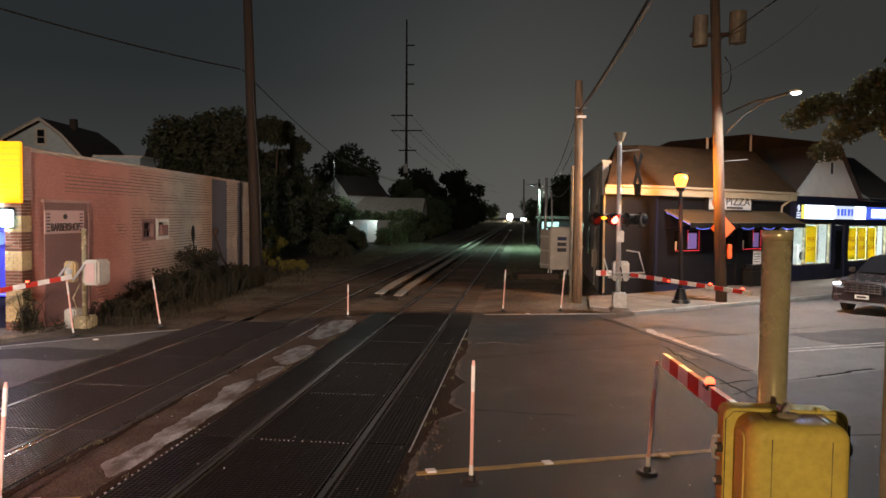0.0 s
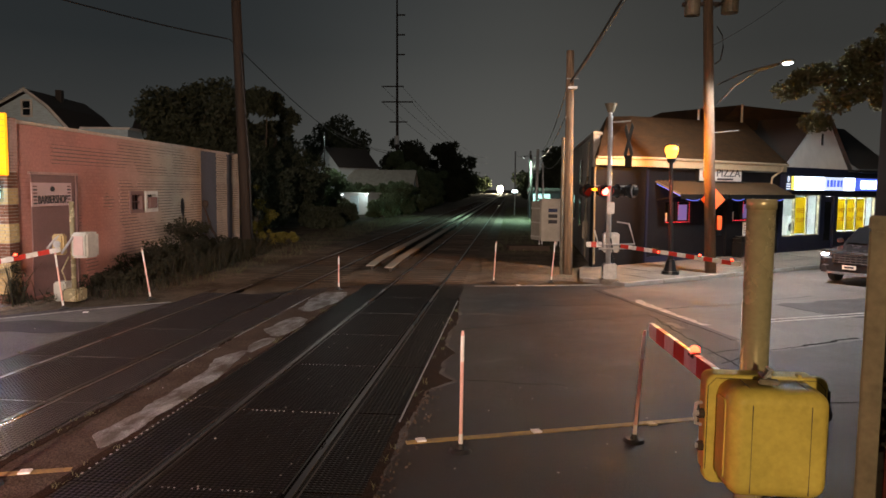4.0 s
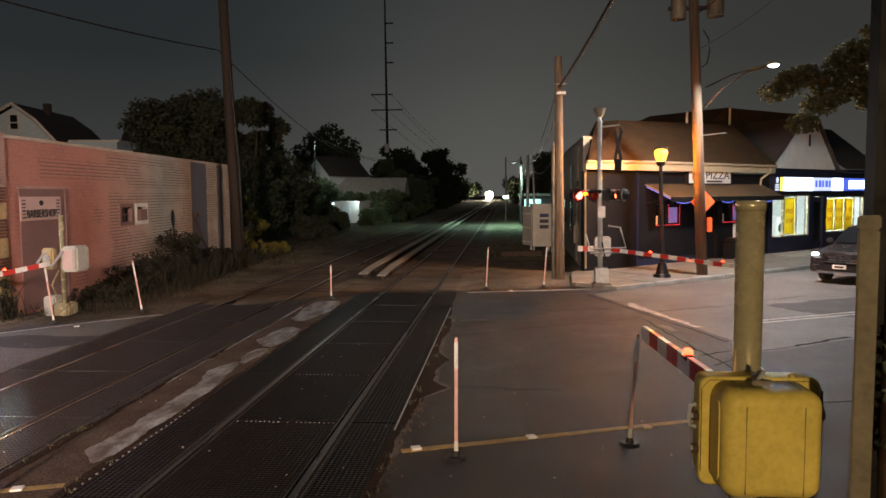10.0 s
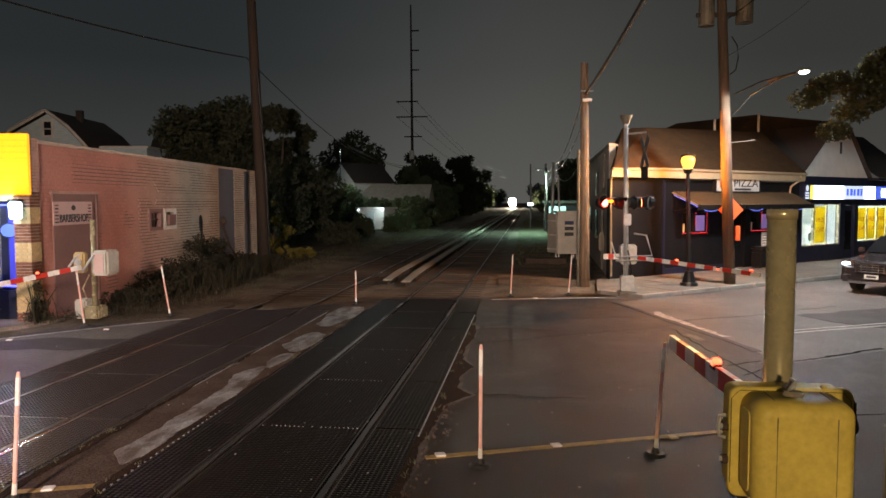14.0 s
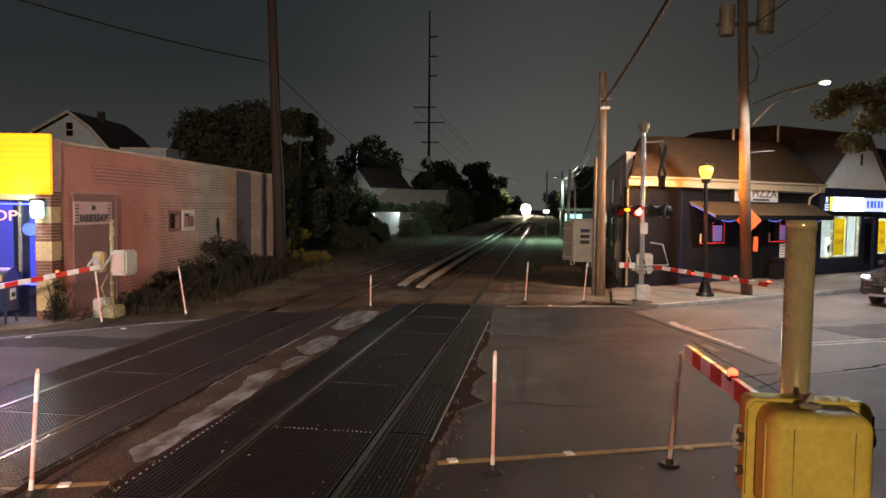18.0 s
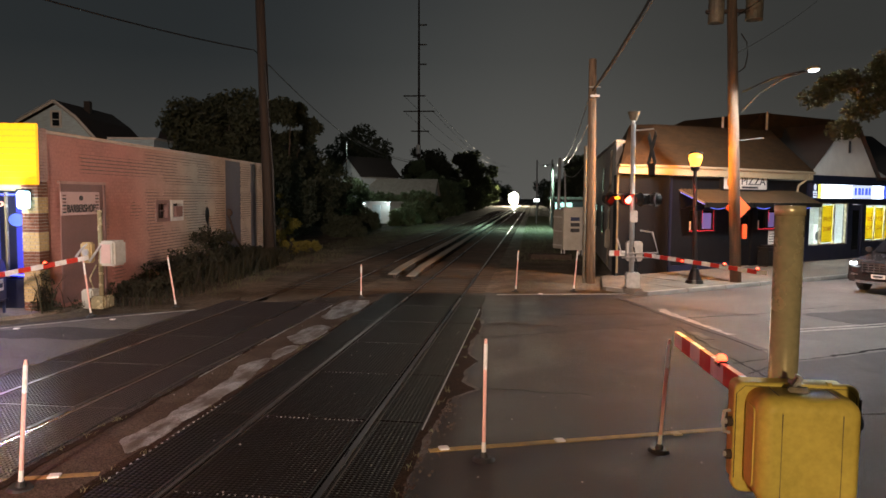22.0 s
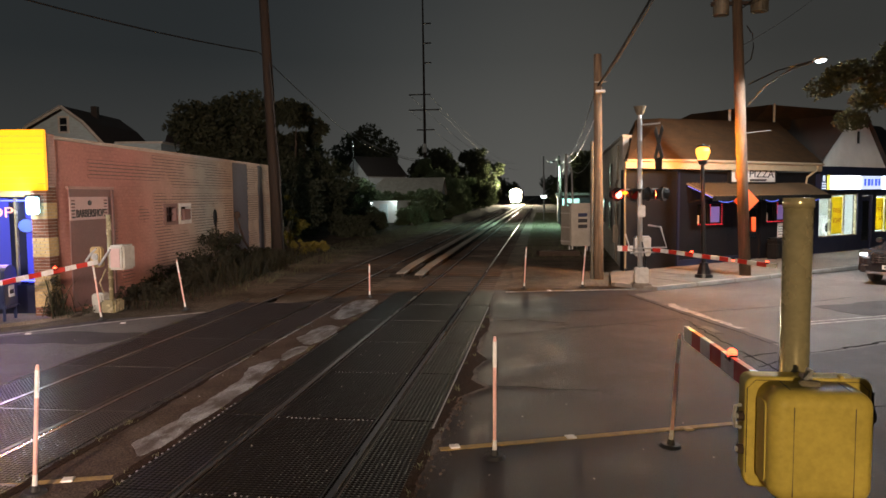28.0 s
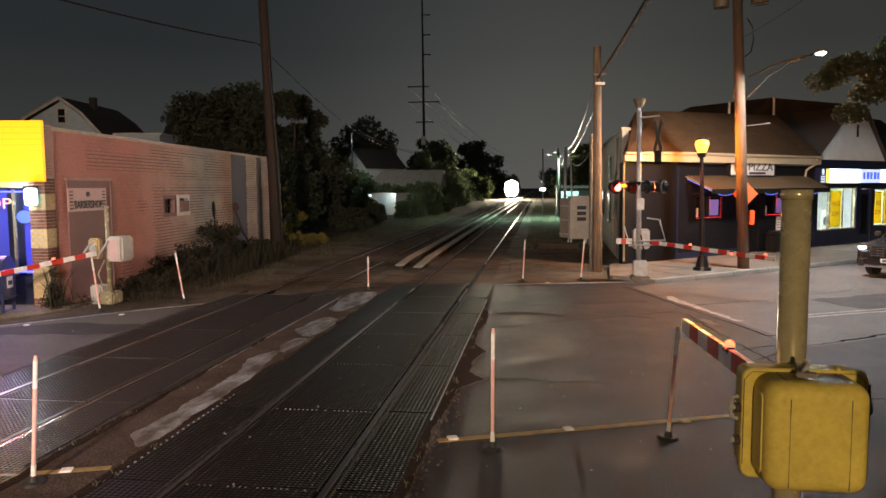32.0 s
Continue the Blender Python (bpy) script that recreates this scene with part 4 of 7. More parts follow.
wing_m = pose(-1.85, 1.05, 0, 0, 0, math.degrees(math.atan2(11.3, 10.18)))
for k, (x, z, w, h) in enumerate(((2.2, 1.3, 0.7, 1.1), (5.6, 1.3, 0.9, 1.2), (5.6, 3.2, 0.8, 1.0), (10.0, 1.4, 0.9, 1.2))):
    sw = part("side_window", box(x, 0.0, z, x + w, 0.06, z + h), M["car_glass"], pizza, "dark window in the side wall", place=wing_m)
    part("window_sill", box(x - 0.06, 0.02, z - 0.08, x + w + 0.06, 0.12, z), M["side_grey"], sw)
part("side_pipe", tube([(0.8, 0.10, 4.7), (0.8, 0.12, 3.4), (1.3, 0.12, 3.2), (1.3, 0.12, 0.2)], 0.045, 8), M["weathered"], pizza, "weathered pipe down the side wall", place=wing_m)
part("meter_box", box(1.6, 0.02, 0.9, 2.0, 0.22, 1.6, bevel=0.02), M["weathered"], pizza, "weathered meter box", place=wing_m)
part("back_wall", prism([(5.15, 7.8), (5.4, 7.6), (9.2, 7.6), (9.2, 7.8)], 0, 3.7), M["black"], pizza)
part("floor_slab", prism([(-1.8, 0.3), (9.2, 0.3), (9.2, 7.6), (5.3, 7.6)], 0, 0.09), M["dark_inside"], pizza)
part("cornice", prism([(-3.08, -0.25), (-0.1, -0.32), (9.15, -0.32), (9.15, 0.3), (-2.3, 0.5)], 3.75, 4.04), M["cream"], pizza, "cream-painted wooden cornice")
part("gutter", tube([(-3.1, -0.3, 4.02), (-0.1, -0.37, 4.06), (9.15, -0.37, 4.06)], 0.055, 8), M["cream"], pizza)
rf = bmesh.new()
lo = [rf.verts.new(p) for p in ((-3.1, -0.35, 4.06), (-0.1, -0.4, 4.06), (9.2, -0.4, 4.06), (9.2, 8.0, 4.06), (4.7, 8.0, 4.06))]
hi = [rf.verts.new(p) for p in ((0.2, 2.3, 5.82), (1.2, 1.9, 5.88), (9.2, 1.9, 6.1), (9.2, 6.0, 6.1), (5.6, 6.2, 6.0))]
for i in range(5):
    rf.faces.new((lo[i], lo[(i + 1) % 5], hi[(i + 1) % 5], hi[i]))
rf.faces.new(hi)
rf.faces.new(lo[::-1])
roof = part("roof", rf, M["roof_brown"], pizza, "brown shingled mansard roof")
for ux, uy, hgt in ((5.8, 2.0, 0.26), (9.1, 2.0, 0.70)):
    vent = part("vent_pipe", cyl((ux, uy, 5.6), (ux, uy, 6.2 + hgt), 0.055, seg=12), M["galv"], roof, "galvanised roof vent pipe")
    part("vent_cap", cyl((ux, uy, 6.2 + hgt), (ux, uy, 6.26 + hgt), 0.09, 0.02), M["galv"], roof)
part("downpipe", tube([(8.75, -0.36, 3.98), (8.75, -0.3, 3.8), (8.35, -0.12, 3.5), (8.35, -0.08, 3.2), (8.35, -0.08, 0.2)], 0.05, 8), M["cream"], pizza, "cream downpipe")
part("side_downpipe", tube([(-2.95, -0.15, 3.98), (-2.86, 0.0, 3.6), (-2.84, -0.04, 0.2)], 0.045, 8), M["awning"], pizza, "tan downpipe")
for a, b, z0, z1 in (holes[0], holes[2]):
    win = part("window", box(a, 0.16, z0, b, 0.18, z1), M["car_glass"], pizza, "dark shop window with lit rope light")
    fr = box(a, 0.06, z0, a + 0.05, 0.2, z1)
    box(b - 0.05, 0.06, z0, b, 0.2, z1, fr)
    box(a, 0.06, z0, b, 0.2, z0 + 0.05, fr)
    box(a, 0.06, z1 - 0.05, b, 0.2, z1, fr)
    part("window_frame", fr, M["black_metal"], win)
    beads = bmesh.new()
    runs = [((a + 0.06, z0 + 0.05), (b - 0.06, z0 + 0.05)), ((b - 0.06, z0 + 0.05), (b - 0.06, z1 - 0.06)), ((a + 0.86, z0 + 0.4), (a + 0.86, z1 - 0.06))]
    for (x0, q0), (x1, q1) in runs:
        k = int(math.hypot(x1 - x0, q1 - q0) / 0.085)
        for i in range(k + 1):
            bmesh.ops.create_icosphere(beads, subdivisions=1, radius=0.019, matrix=Matrix.Translation((x0 + (x1 - x0) * i / k, 0.05, q0 + (q1 - q0) * i / k)))
    part("rope_light", beads, M["g_neon_red"], win, "string of small red lights round the window")["kind"] = "stuff"
    part("window_sign", box(a + 0.95, 0.10, z0 + 0.12, b - 0.14, 0.12, z1 - 0.15), M["g_window_sign"], win, "small lit violet window sign")
    part("mullion", box(a + 0.80, 0.07, z0 + 0.05, a + 0.84, 0.19, z1 - 0.05), M["black_metal"], win)
    part("paper", box(a + 0.04, 0.11, z0 + 0.08, a + 0.26, 0.125, z0 + 0.42), M["whiteref"], win, "small white paper in the window")
dr = part("door", box(4.35, 0.12, 0.09, 5.25, 0.17, 2.45, bevel=0.01), M["black"], pizza, "black door with a dark pane")
part("door_pane", box(4.50, 0.10, 0.95, 5.10, 0.12, 2.2), M["car_glass"], dr)
part("door_handle", cyl((4.46, 0.06, 1.0), (4.46, 0.06, 1.3), 0.015), M["chrome"], dr)

part("wall_notice", box(6.42, -0.012, 0.95, 7.0, 0.0, 1.54), M["whiteref"], pizza, "white paper notice on the wall")
for k in range(4):
    part("notice_bar", box(6.48, -0.016, 1.05 + k * 0.11, 6.94, -0.012, 1.08 + k * 0.11), M["text_dark"], pizza)
part("plinth", box(0.02, -0.03, 0.09, 4.3, 0.0, 0.32), M["navy"], pizza, "dark plinth under the windows")
part("corner_board", box(-0.06, -0.05, 0.1, 0.06, 0.02, 3.7), M["navy"], pizza)
bin_ = thing("litter_bin", SHOP @ pose(5.75, -0.42, 0.09), "glossy black litter bin against the shop wall", "bin")
part("body", box(-0.36, -0.26, 0.04, 0.36, 0.26, 0.68, bevel=0.05), M["black_metal"], bin_)
part("lid", box(-0.39, -0.29, 0.68, 0.39, 0.29, 0.88, bevel=0.08), M["black_metal"], bin_, "rounded black lid")
part("slot", box(-0.22, -0.295, 0.72, 0.22, -0.28, 0.80), M["dark_inside"], bin_)
for x in (-0.3, 0.3):
    part("foot", box(x - 0.04, -0.2, 0.0, x + 0.04, 0.2, 0.05), M["black_metal"], bin_)
awn = thing("awning", SHOP, "ribbed tan metal awning over the pizza shop front", "awning")
ab = bmesh.new()
L0, L1 = 0.44, 8.55
q = [ab.verts.new(p) for p in ((L0, -0.02, 3.22), (L1, -0.02, 3.22), (L1 - 0.35, -1.25, 2.72), (L0 - 0.05, -1.25, 2.72),
                               (L0, -0.02, 3.19), (L1, -0.02, 3.19), (L1 - 0.35, -1.25, 2.69), (L0 - 0.05, -1.25, 2.69))]
for f in ((0, 3, 2, 1), (4, 5, 6, 7), (0, 1, 5, 4), (1, 2, 6, 5), (2, 3, 7, 6), (3, 0, 4, 7)):
    ab.faces.new([q[i] for i in f])
part("sheet", ab, M["awning"], awn)
for k in range(36):
    x = L0 + 0.11 + k * 0.2255
    part("rib", tube([(x, -0.04, 3.245), (x - 0.4 * max(0.0, k - 17) / 18, -1.25, 2.748)], 0.030, 5), M["awning_rib"], awn)
part("front_edge", box(L0 - 0.05, -1.28, 2.56, L1 - 0.35, -1.25, 2.74), M["black_metal"], awn, "dark front edge strip")
for x in (0.55, 3.2, 5.8, 8.1):
    part("strut", cyl((x, -0.01, 2.5), (x, -1.22, 2.70), 0.018), M["black_metal"], awn)
for k in range(5):
    x0 = 0.55 + k * 1.45
    part("rope_light", tube(sag((x0, -1.2, 2.66), (x0 + 1.4, -1.2, 2.66), 0.16, 10), 0.014, 5), M["g_neon_cyan"] if k != 1 else M["g_neon"], awn, "lit blue rope light under the awning")
part("rope_light", tube([(0.52, -0.05, 3.12), (0.5, -1.2, 2.66)], 0.016, 5), M["g_neon_cyan"], awn, "lit blue rope light under the awning")

sign = thing("shop_sign", SHOP, "white pizza signboard over the awning", "sign")
part("board", box(2.97, -0.16, 3.27, 5.93, -0.04, 3.82, bevel=0.015), M["white"], sign)
for x0, z0, x1, z1 in ((2.91, 3.21, 2.98, 3.88), (5.92, 3.21, 5.99, 3.88), (2.98, 3.21, 5.92, 3.28), (2.98, 3.81, 5.92, 3.88)):
    part("sign_frame", box(x0, -0.18, z0, x1, -0.02, z1), M["black_metal"], sign)
lettering("letters", "PIZZA", 0.44, M["text_dark"], sign, face(4.95, 0.175, 3.60), width=1.65)
part("text_bar", box(4.2, -0.172, 3.32, 5.3, -0.16, 3.40), M["text_dark"], sign)
logo = ball((3.32, -0.16, 3.55), 0.15, seg=10, scale=(0.8, 0.05, 1.2))
ball((3.52, -0.16, 3.45), 0.10, logo, 10, (1.3, 0.05, 0.8))
part("logo_shape", logo, M["poster_text"], sign, "small dark red emblem")

laundry = thing("laundry_shop", SHOP, "brightly lit laundry with white gable and blue shopfront", "shop")
opens = [(9.55, 12.85, 0.80, 2.76), (13.25, 14.2, 0.08, 2.68), (14.5, 18.5, 0.85, 2.68)]
pierced(laundry, 9.25, 19.5, opens, 4.0, M["navy"], "navy-painted shopfront")
for q in ((9.3, 5.6, 0.05, 19.4, 5.7, 3.6), (9.3, 0.3, 0.05, 9.4, 5.6, 3.6), (19.3, 0.3, 0.05, 19.4, 5.6, 3.6), (9.4, 0.27, 3.3, 19.3, 5.6, 3.4), (9.4, 0.27, 0.03, 19.3, 5.6, 0.09)):
    part("inner_wall", box(*q), M["inside"], laundry, "pale lit shop interior")
for k in range(4):
    part("ceiling_tube", box(10.4 + 2.3 * k, 1.2, 3.22, 11.8 + 2.3 * k, 1.4, 3.28), M["g_window"], laundry, "lit white ceiling tube")
for k in range(6):
    mach = part("washing_machine", box(9.9 + k * 1.5, 4.2, 0.09, 10.7 + k * 1.5, 5.0, 1.5, bevel=0.03), M["white"], laundry)
    part("round_door", cyl((10.3 + k * 1.5, 4.14, 0.85), (10.3 + k * 1.5, 4.2, 0.85), 0.26, seg=16), M["car_glass"], mach)
for (a, b, z0, z1), n_p in ((opens[0], 3), (opens[2], 4)):
    w = (b - a) / n_p
    for k in range(n_p):
        win = part("window", box(a + k * w + 0.04, 0.12, z0 + 0.05, a + (k + 1) * w - 0.04, 0.13, z1 - 0.05), M["pane"], laundry, "clear lit window")
        win.visible_shadow = False
        fr = box(a + k * w, 0.06, z0, a + k * w + 0.045, 0.18, z1)
        box(a + (k + 1) * w - 0.045, 0.06, z0, a + (k + 1) * w, 0.18, z1, fr)
        box(a + k * w + 0.045, 0.06, z0, a + (k + 1) * w - 0.045, 0.18, z0 + 0.05, fr)
        box(a + k * w + 0.045, 0.06, z1 - 0.05, a + (k + 1) * w - 0.045, 0.18, z1, fr)
        part("window_frame", fr, M["silver"], win)
        if k == 1 or (n_p == 4 and k in (0, 2)):
            ps = part("poster", box(a + k * w + 0.12, 0.085, z0 + 0.12, a + (k + 1) * w - 0.12, 0.095, z1 - 0.15), M["poster"], win, "yellow paper poster")
            lettering("poster_letters", "FREE", 0.3, M["poster_text"], win, face(a + (k + 0.5) * w, -0.08, (z0 + z1) / 2 + 0.2), 0.004, width=w * 0.6)
            lettering("poster_letters", "SOAP", 0.3, M["poster_text"], win, face(a + (k + 0.5) * w, -0.08, (z0 + z1) / 2 - 0.25), 0.004, width=w * 0.6)
dr = part("door", box(13.27, 0.10, 0.1, 14.18, 0.16, 2.66), M["navy"], laundry, "dark shop door in a recess")
part("door_pane", box(13.42, 0.085, 0.5, 14.03, 0.098, 2.4), M["car_glass"], dr)
part("door_handle", cyl((13.36, 0.05, 0.9), (13.36, 0.05, 1.5), 0.018), M["chrome"], dr)
sb = part("signboard", box(9.25, -0.22, 2.88, 18.7, -0.01, 3.66, bevel=0.02), M["navy"], laundry, "long backlit signboard")
for x0, x1, mk, lab in ((9.75, 9.98, "g_sign_yellow", "yellow lit edge of the sign"), (10.0, 12.6, "g_sign_white", "glaring white lit panel"), (12.63, 14.5, "g_sign_soft", "pale lit panel"),
                        (14.53, 15.6, "g_sign_white", "glaring white lit panel"), (15.65, 18.6, "g_sign_blue", "blue lit panel")):
    part("lit_panel", box(x0, -0.245, 2.96, x1, -0.225, 3.58), M[mk], sb, lab)
part("emblem", ball((9.5, -0.225, 3.45), 0.13, seg=8, scale=(0.8, 0.06, 1.1)), M["g_sign_soft"], sb, "small white emblem")
for k in range(3):
    part("text_bar", box(9.34, -0.236, 2.98 + 0.11 * k, 9.66, -0.222, 3.04 + 0.11 * k), M["g_sign_soft"], sb)
for k in range(5):
    x = 12.85 + k * 0.32
    part("letter_bar", box(x, -0.252, 3.12, x + 0.2 + 0.05 * (k % 2), -0.247, 3.46), M["g_sign_blue"], sb)
for k in range(8):
    part("letter_bar", box(16.2 + k * 0.29, -0.262, 3.05, 16.38 + k * 0.29, -0.247, 3.47), M["g_sign_white"], sb)
gb = bmesh.new()
g = [(9.22, 4.0), (15.2, 4.0), (13.05, 6.35), (12.08, 6.35)]
a = [gb.verts.new((x, -0.05, z)) for x, z in g]
b = [gb.verts.new((x, 0.2, z)) for x, z in g]
for i in range(4):
    gb.faces.new((a[i], a[(i + 1) % 4], b[(i + 1) % 4], b[i]))
gb.faces.new(a)
gb.faces.new(b[::-1])
part("gable", gb, M["stucco"], laundry, "white stuccoed gable")
part("gable_vent", box(12.5, -0.09, 5.1, 12.62, -0.05, 5.65), M["black_metal"], laundry)
rf = bmesh.new()
for pts in (((9.05, -0.2, 3.98), (12.0, -0.2, 6.45), (12.0, 7.5, 6.45), (9.05, 7.5, 3.98)), ((13.1, -0.2, 6.45), (15.4, -0.2, 3.98), (15.4, 7.5, 3.98), (13.1, 7.5, 6.45)),
            ((12.0, -0.2, 6.45), (13.1, -0.2, 6.45), (13.1, 7.5, 6.45), (12.0, 7.5, 6.45))):
    rf.faces.new([rf.verts.new(p) for p in pts])
part("roof", rf, M["shingle"], laundry, "dark shingled gable roof")
mr_ = bmesh.new()
lo = [mr_.verts.new(p) for p in ((8.0, 2.6, 5.9), (19.6, 2.6, 5.9), (19.6, 9.0, 5.9), (8.0, 9.0, 5.9))]
hi = [mr_.verts.new(p) for p in ((10.8, 3.3, 7.15), (18.5, 3.3, 7.25), (18.5, 8.0, 7.25), (10.8, 8.0, 7.15))]
for i in range(4):
    mr_.faces.new((lo[i], lo[(i + 1) % 4], hi[(i + 1) % 4], hi[i]))
mr_.faces.new(hi)
mr_.faces.new(lo[::-1])
part("main_roof", mr_, M["roof_brown"], laundry, "brown shingled main roof behind the gable")
rf = bmesh.new()
for pts in (((15.3, -0.5, 4.02), (19.6, -0.5, 4.02), (19.6, 2.4, 6.4), (14.2, 2.4, 6.4)), ((14.2, 2.4, 6.4), (19.6, 2.4, 6.4), (19.6, 7.5, 6.4), (14.2, 7.5, 6.4))):
    rf.faces.new([rf.verts.new(p) for p in pts])
part("side_roof", rf, M["shingle"], laundry, "dark shingled mansard roof")
part("eave_board", box(15.3, -0.55, 3.86, 19.6, 0.0, 4.0), M["black"], laundry)

# ---------- barber shop ----------
W0, W1 = Vector((-9.07, 16.36, 0)), Vector((-10.52, 34.35, 0))
wu = (W1 - W0).normalized()
BARB = Matrix(((wu.x, -wu.y, 0, W0.x), (wu.y, wu.x, 0, W0.y), (0, 0, 1, 0), (0, 0, 0, 1)))   # x along the long wall away from the street, y inwards
LONG = 18.05
HTOP = 4.3
barber = thing("barber_shop", BARB, "long low painted-brick barber shop beside the tracks", "shop")
M["long_brick"] = brick_mat("striped_brick", (0.52, 0.44, 0.385), (0.455, 0.385, 0.335), (0.80, 0.78, 0.76), w=0.23, h=0.1, m_size=0.010, bump=0.07)
nt = M["long_brick"].node_tree
n, l = nt.nodes, nt.links
base = n["Principled BSDF"].inputs["Base Color"]
src = base.links[0].from_socket
tc = next(x for x in n if x.type == "TEX_COORD")
sep = n.new("ShaderNodeSeparateXYZ")
l.new(tc.outputs["Object"], sep.inputs[0])
wob = n.new("ShaderNodeTexNoise")
wob.inputs["Scale"].default_value = 1.1
wob.inputs["Detail"].default_value = 5
l.new(tc.outputs["Object"], wob.inputs["Vector"])
ad = n.new("ShaderNodeMath")
ad.operation = "MULTIPLY_ADD"
ad.inputs[1].default_value = 0.9
l.new(wob.outputs["Fac"], ad.inputs[0])
l.new(sep.outputs[0], ad.inputs[2])
mr = n.new("ShaderNodeMath")
mr.operation = "DIVIDE"
mr.inputs[1].default_value = 18.0
l.new(ad.outputs[0], mr.inputs[0])
# wall tint runs from pink near the street to pale further along
cr = n.new("ShaderNodeValToRGB")
cr.color_ramp.elements[0].position, cr.color_ramp.elements[0].color = 0.25, (0.92, 0.50, 0.46, 1)
cr.color_ramp.elements[1].position, cr.color_ramp.elements[1].color = 0.52, (0.94, 0.92, 0.84, 1)
l.new(mr.outputs[0], cr.inputs[0])
st = n.new("ShaderNodeValToRGB")
st.color_ramp.interpolation = "CONSTANT"
st.color_ramp.elements[0].position, st.color_ramp.elements[0].color = 0.0, (1, 1, 1, 1)
st.color_ramp.elements[1].position, st.color_ramp.elements[1].color = 12.66 / 18, (0.24, 0.31, 0.47, 1)
for px, c in ((14.57, (1, 1, 1, 1)), (16.05, (0.24, 0.31, 0.47, 1)), (16.8, (1, 1, 1, 1))):
    el = st.color_ramp.elements.new(px / 18)
    el.color = c
dv = n.new("ShaderNodeMath")
dv.operation = "DIVIDE"
dv.inputs[1].default_value = 18.0
l.new(sep.outputs[0], dv.inputs[0])
l.new(dv.outputs[0], st.inputs[0])
for rmp in (cr, st):
    mu = n.new("ShaderNodeMix")
    mu.data_type, mu.blend_type = "RGBA", "MULTIPLY"
    mu.inputs["Factor"].default_value = 1.0
    l.new(src, mu.inputs["A"])
    l.new(rmp.outputs[0], mu.inputs["B"])
    src = mu.outputs["Result"]
l.new(src, base)
for a, b, z0, z1 in ((0.0, 6.03, -0.1, HTOP), (6.93, 7.2, -0.1, HTOP), (8.09, LONG, -0.1, HTOP), (6.03, 6.93, -0.1, 2.0), (6.03, 6.93, 2.6, HTOP),
                     (7.2, 8.09, -0.1, 2.0), (7.2, 8.09, 2.6, HTOP)):
    part("brick_wall", box(a, 0, z0, b, 0.3, z1), M["long_brick"], barber, "brick wall, pink turning whitewashed, with blue stripes")


def coursed(u, z):
    """Where the joints still show under the paint."""
    if 12.6 < u < 14.65 or 5.9 < u < 8.2 and 1.85 < z < 2.75 or u < 2.8 and z < 3.3:
        return False
    w = math.sin(u * 1.7 + z * 2.3) + math.sin(u * 0.6 - z * 3.9 + 1.3) + 0.6 * math.sin(u * 4.1 + z)
    if u < 5.4:
        return 3.35 < z < 3.95 and u > 1.5 or w > 1.55
    return w > -1.1 and not 3.0 < z < 3.22


loose, joined, joints = [], bmesh.new(), bmesh.new()
for row in range(1, 42):
    off = -0.115 if row % 2 == 0 else 0.0
    for k in range(3, 78):
        u, z = k * 0.23 + off, row * 0.1
        if u + 0.23 > LONG - 0.1 or not coursed(u + 0.115, z + 0.05):
            continue
        q = (u + 0.003, -0.015 - rng.uniform(0, 0.010), z + 0.014, u + 0.227, 0.01, z + 0.088)
        v = [joints.verts.new(c) for c in ((u, -0.004, z), (u + 0.23, -0.004, z), (u + 0.23, -0.004, z + 0.1), (u, -0.004, z + 0.1))]
        joints.faces.new(v)
        if u < 6.4 and len(loose) < 290:
            loose.append(q)
        else:
            x0, y0, z0, x1, y1, z1 = q
            v = [joined.verts.new(p) for p in ((x0, y0, z0), (x1, y0, z0), (x1, y0, z1), (x0, y0, z1), (x0, y1, z0), (x1, y1, z0), (x1, y1, z1), (x0, y1, z1))]
            for f in ((0, 1, 2, 3), (0, 4, 5, 1), (3, 2, 6, 7), (0, 3, 7, 4), (1, 5, 6, 2)):
                joined.faces.new([v[i] for i in f])
courses = part("brickwork", joined, M["long_brick"], barber, "worn whitewashed brick courses")
courses["kind"] = "stuff"
part("mortar_joints", joints, M["joint"], barber, "dark weathered mortar joints")["kind"] = "stuff"
for q in loose:
    part("brick", box(*q), M["long_brick"], barber)
part("coping", box(-0.05, -0.05, HTOP, LONG + 0.05, 0.35, HTOP + 0.09, bevel=0.015), M["coping"], barber, "pale coping along the wall top")
part("front_wall", box(0.0, 0.8, 0, 0.3, 9, HTOP), M["navy"], barber)
part("back_wall", box(LONG - 0.3, 0.3, 0, LONG, 9, HTOP), M["white_brick"], barber)
part("roof", box(0.1, 0.3, HTOP - 0.3, LONG - 0.1, 9, HTOP - 0.15), M["shingle"], barber)
part("side_wall", box(0.3, 8.7, 0, LONG - 0.3, 9, HTOP - 0.35), M["black"], barber)
bd = part("boarded_doorway", box(0.55, -0.03, 0.05, 2.62, 0.0, 3.1), M["door_grey"], barber, "boarded-up doorway painted over")
part("doorway_trim", box(0.45, -0.07, 3.1, 2.72, 0.0, 3.17), M["pink_brick"], bd)
part("doorway_post", box(2.62, -0.06, 0.05, 2.72, 0.0, 3.1), M["door_grey"], bd)
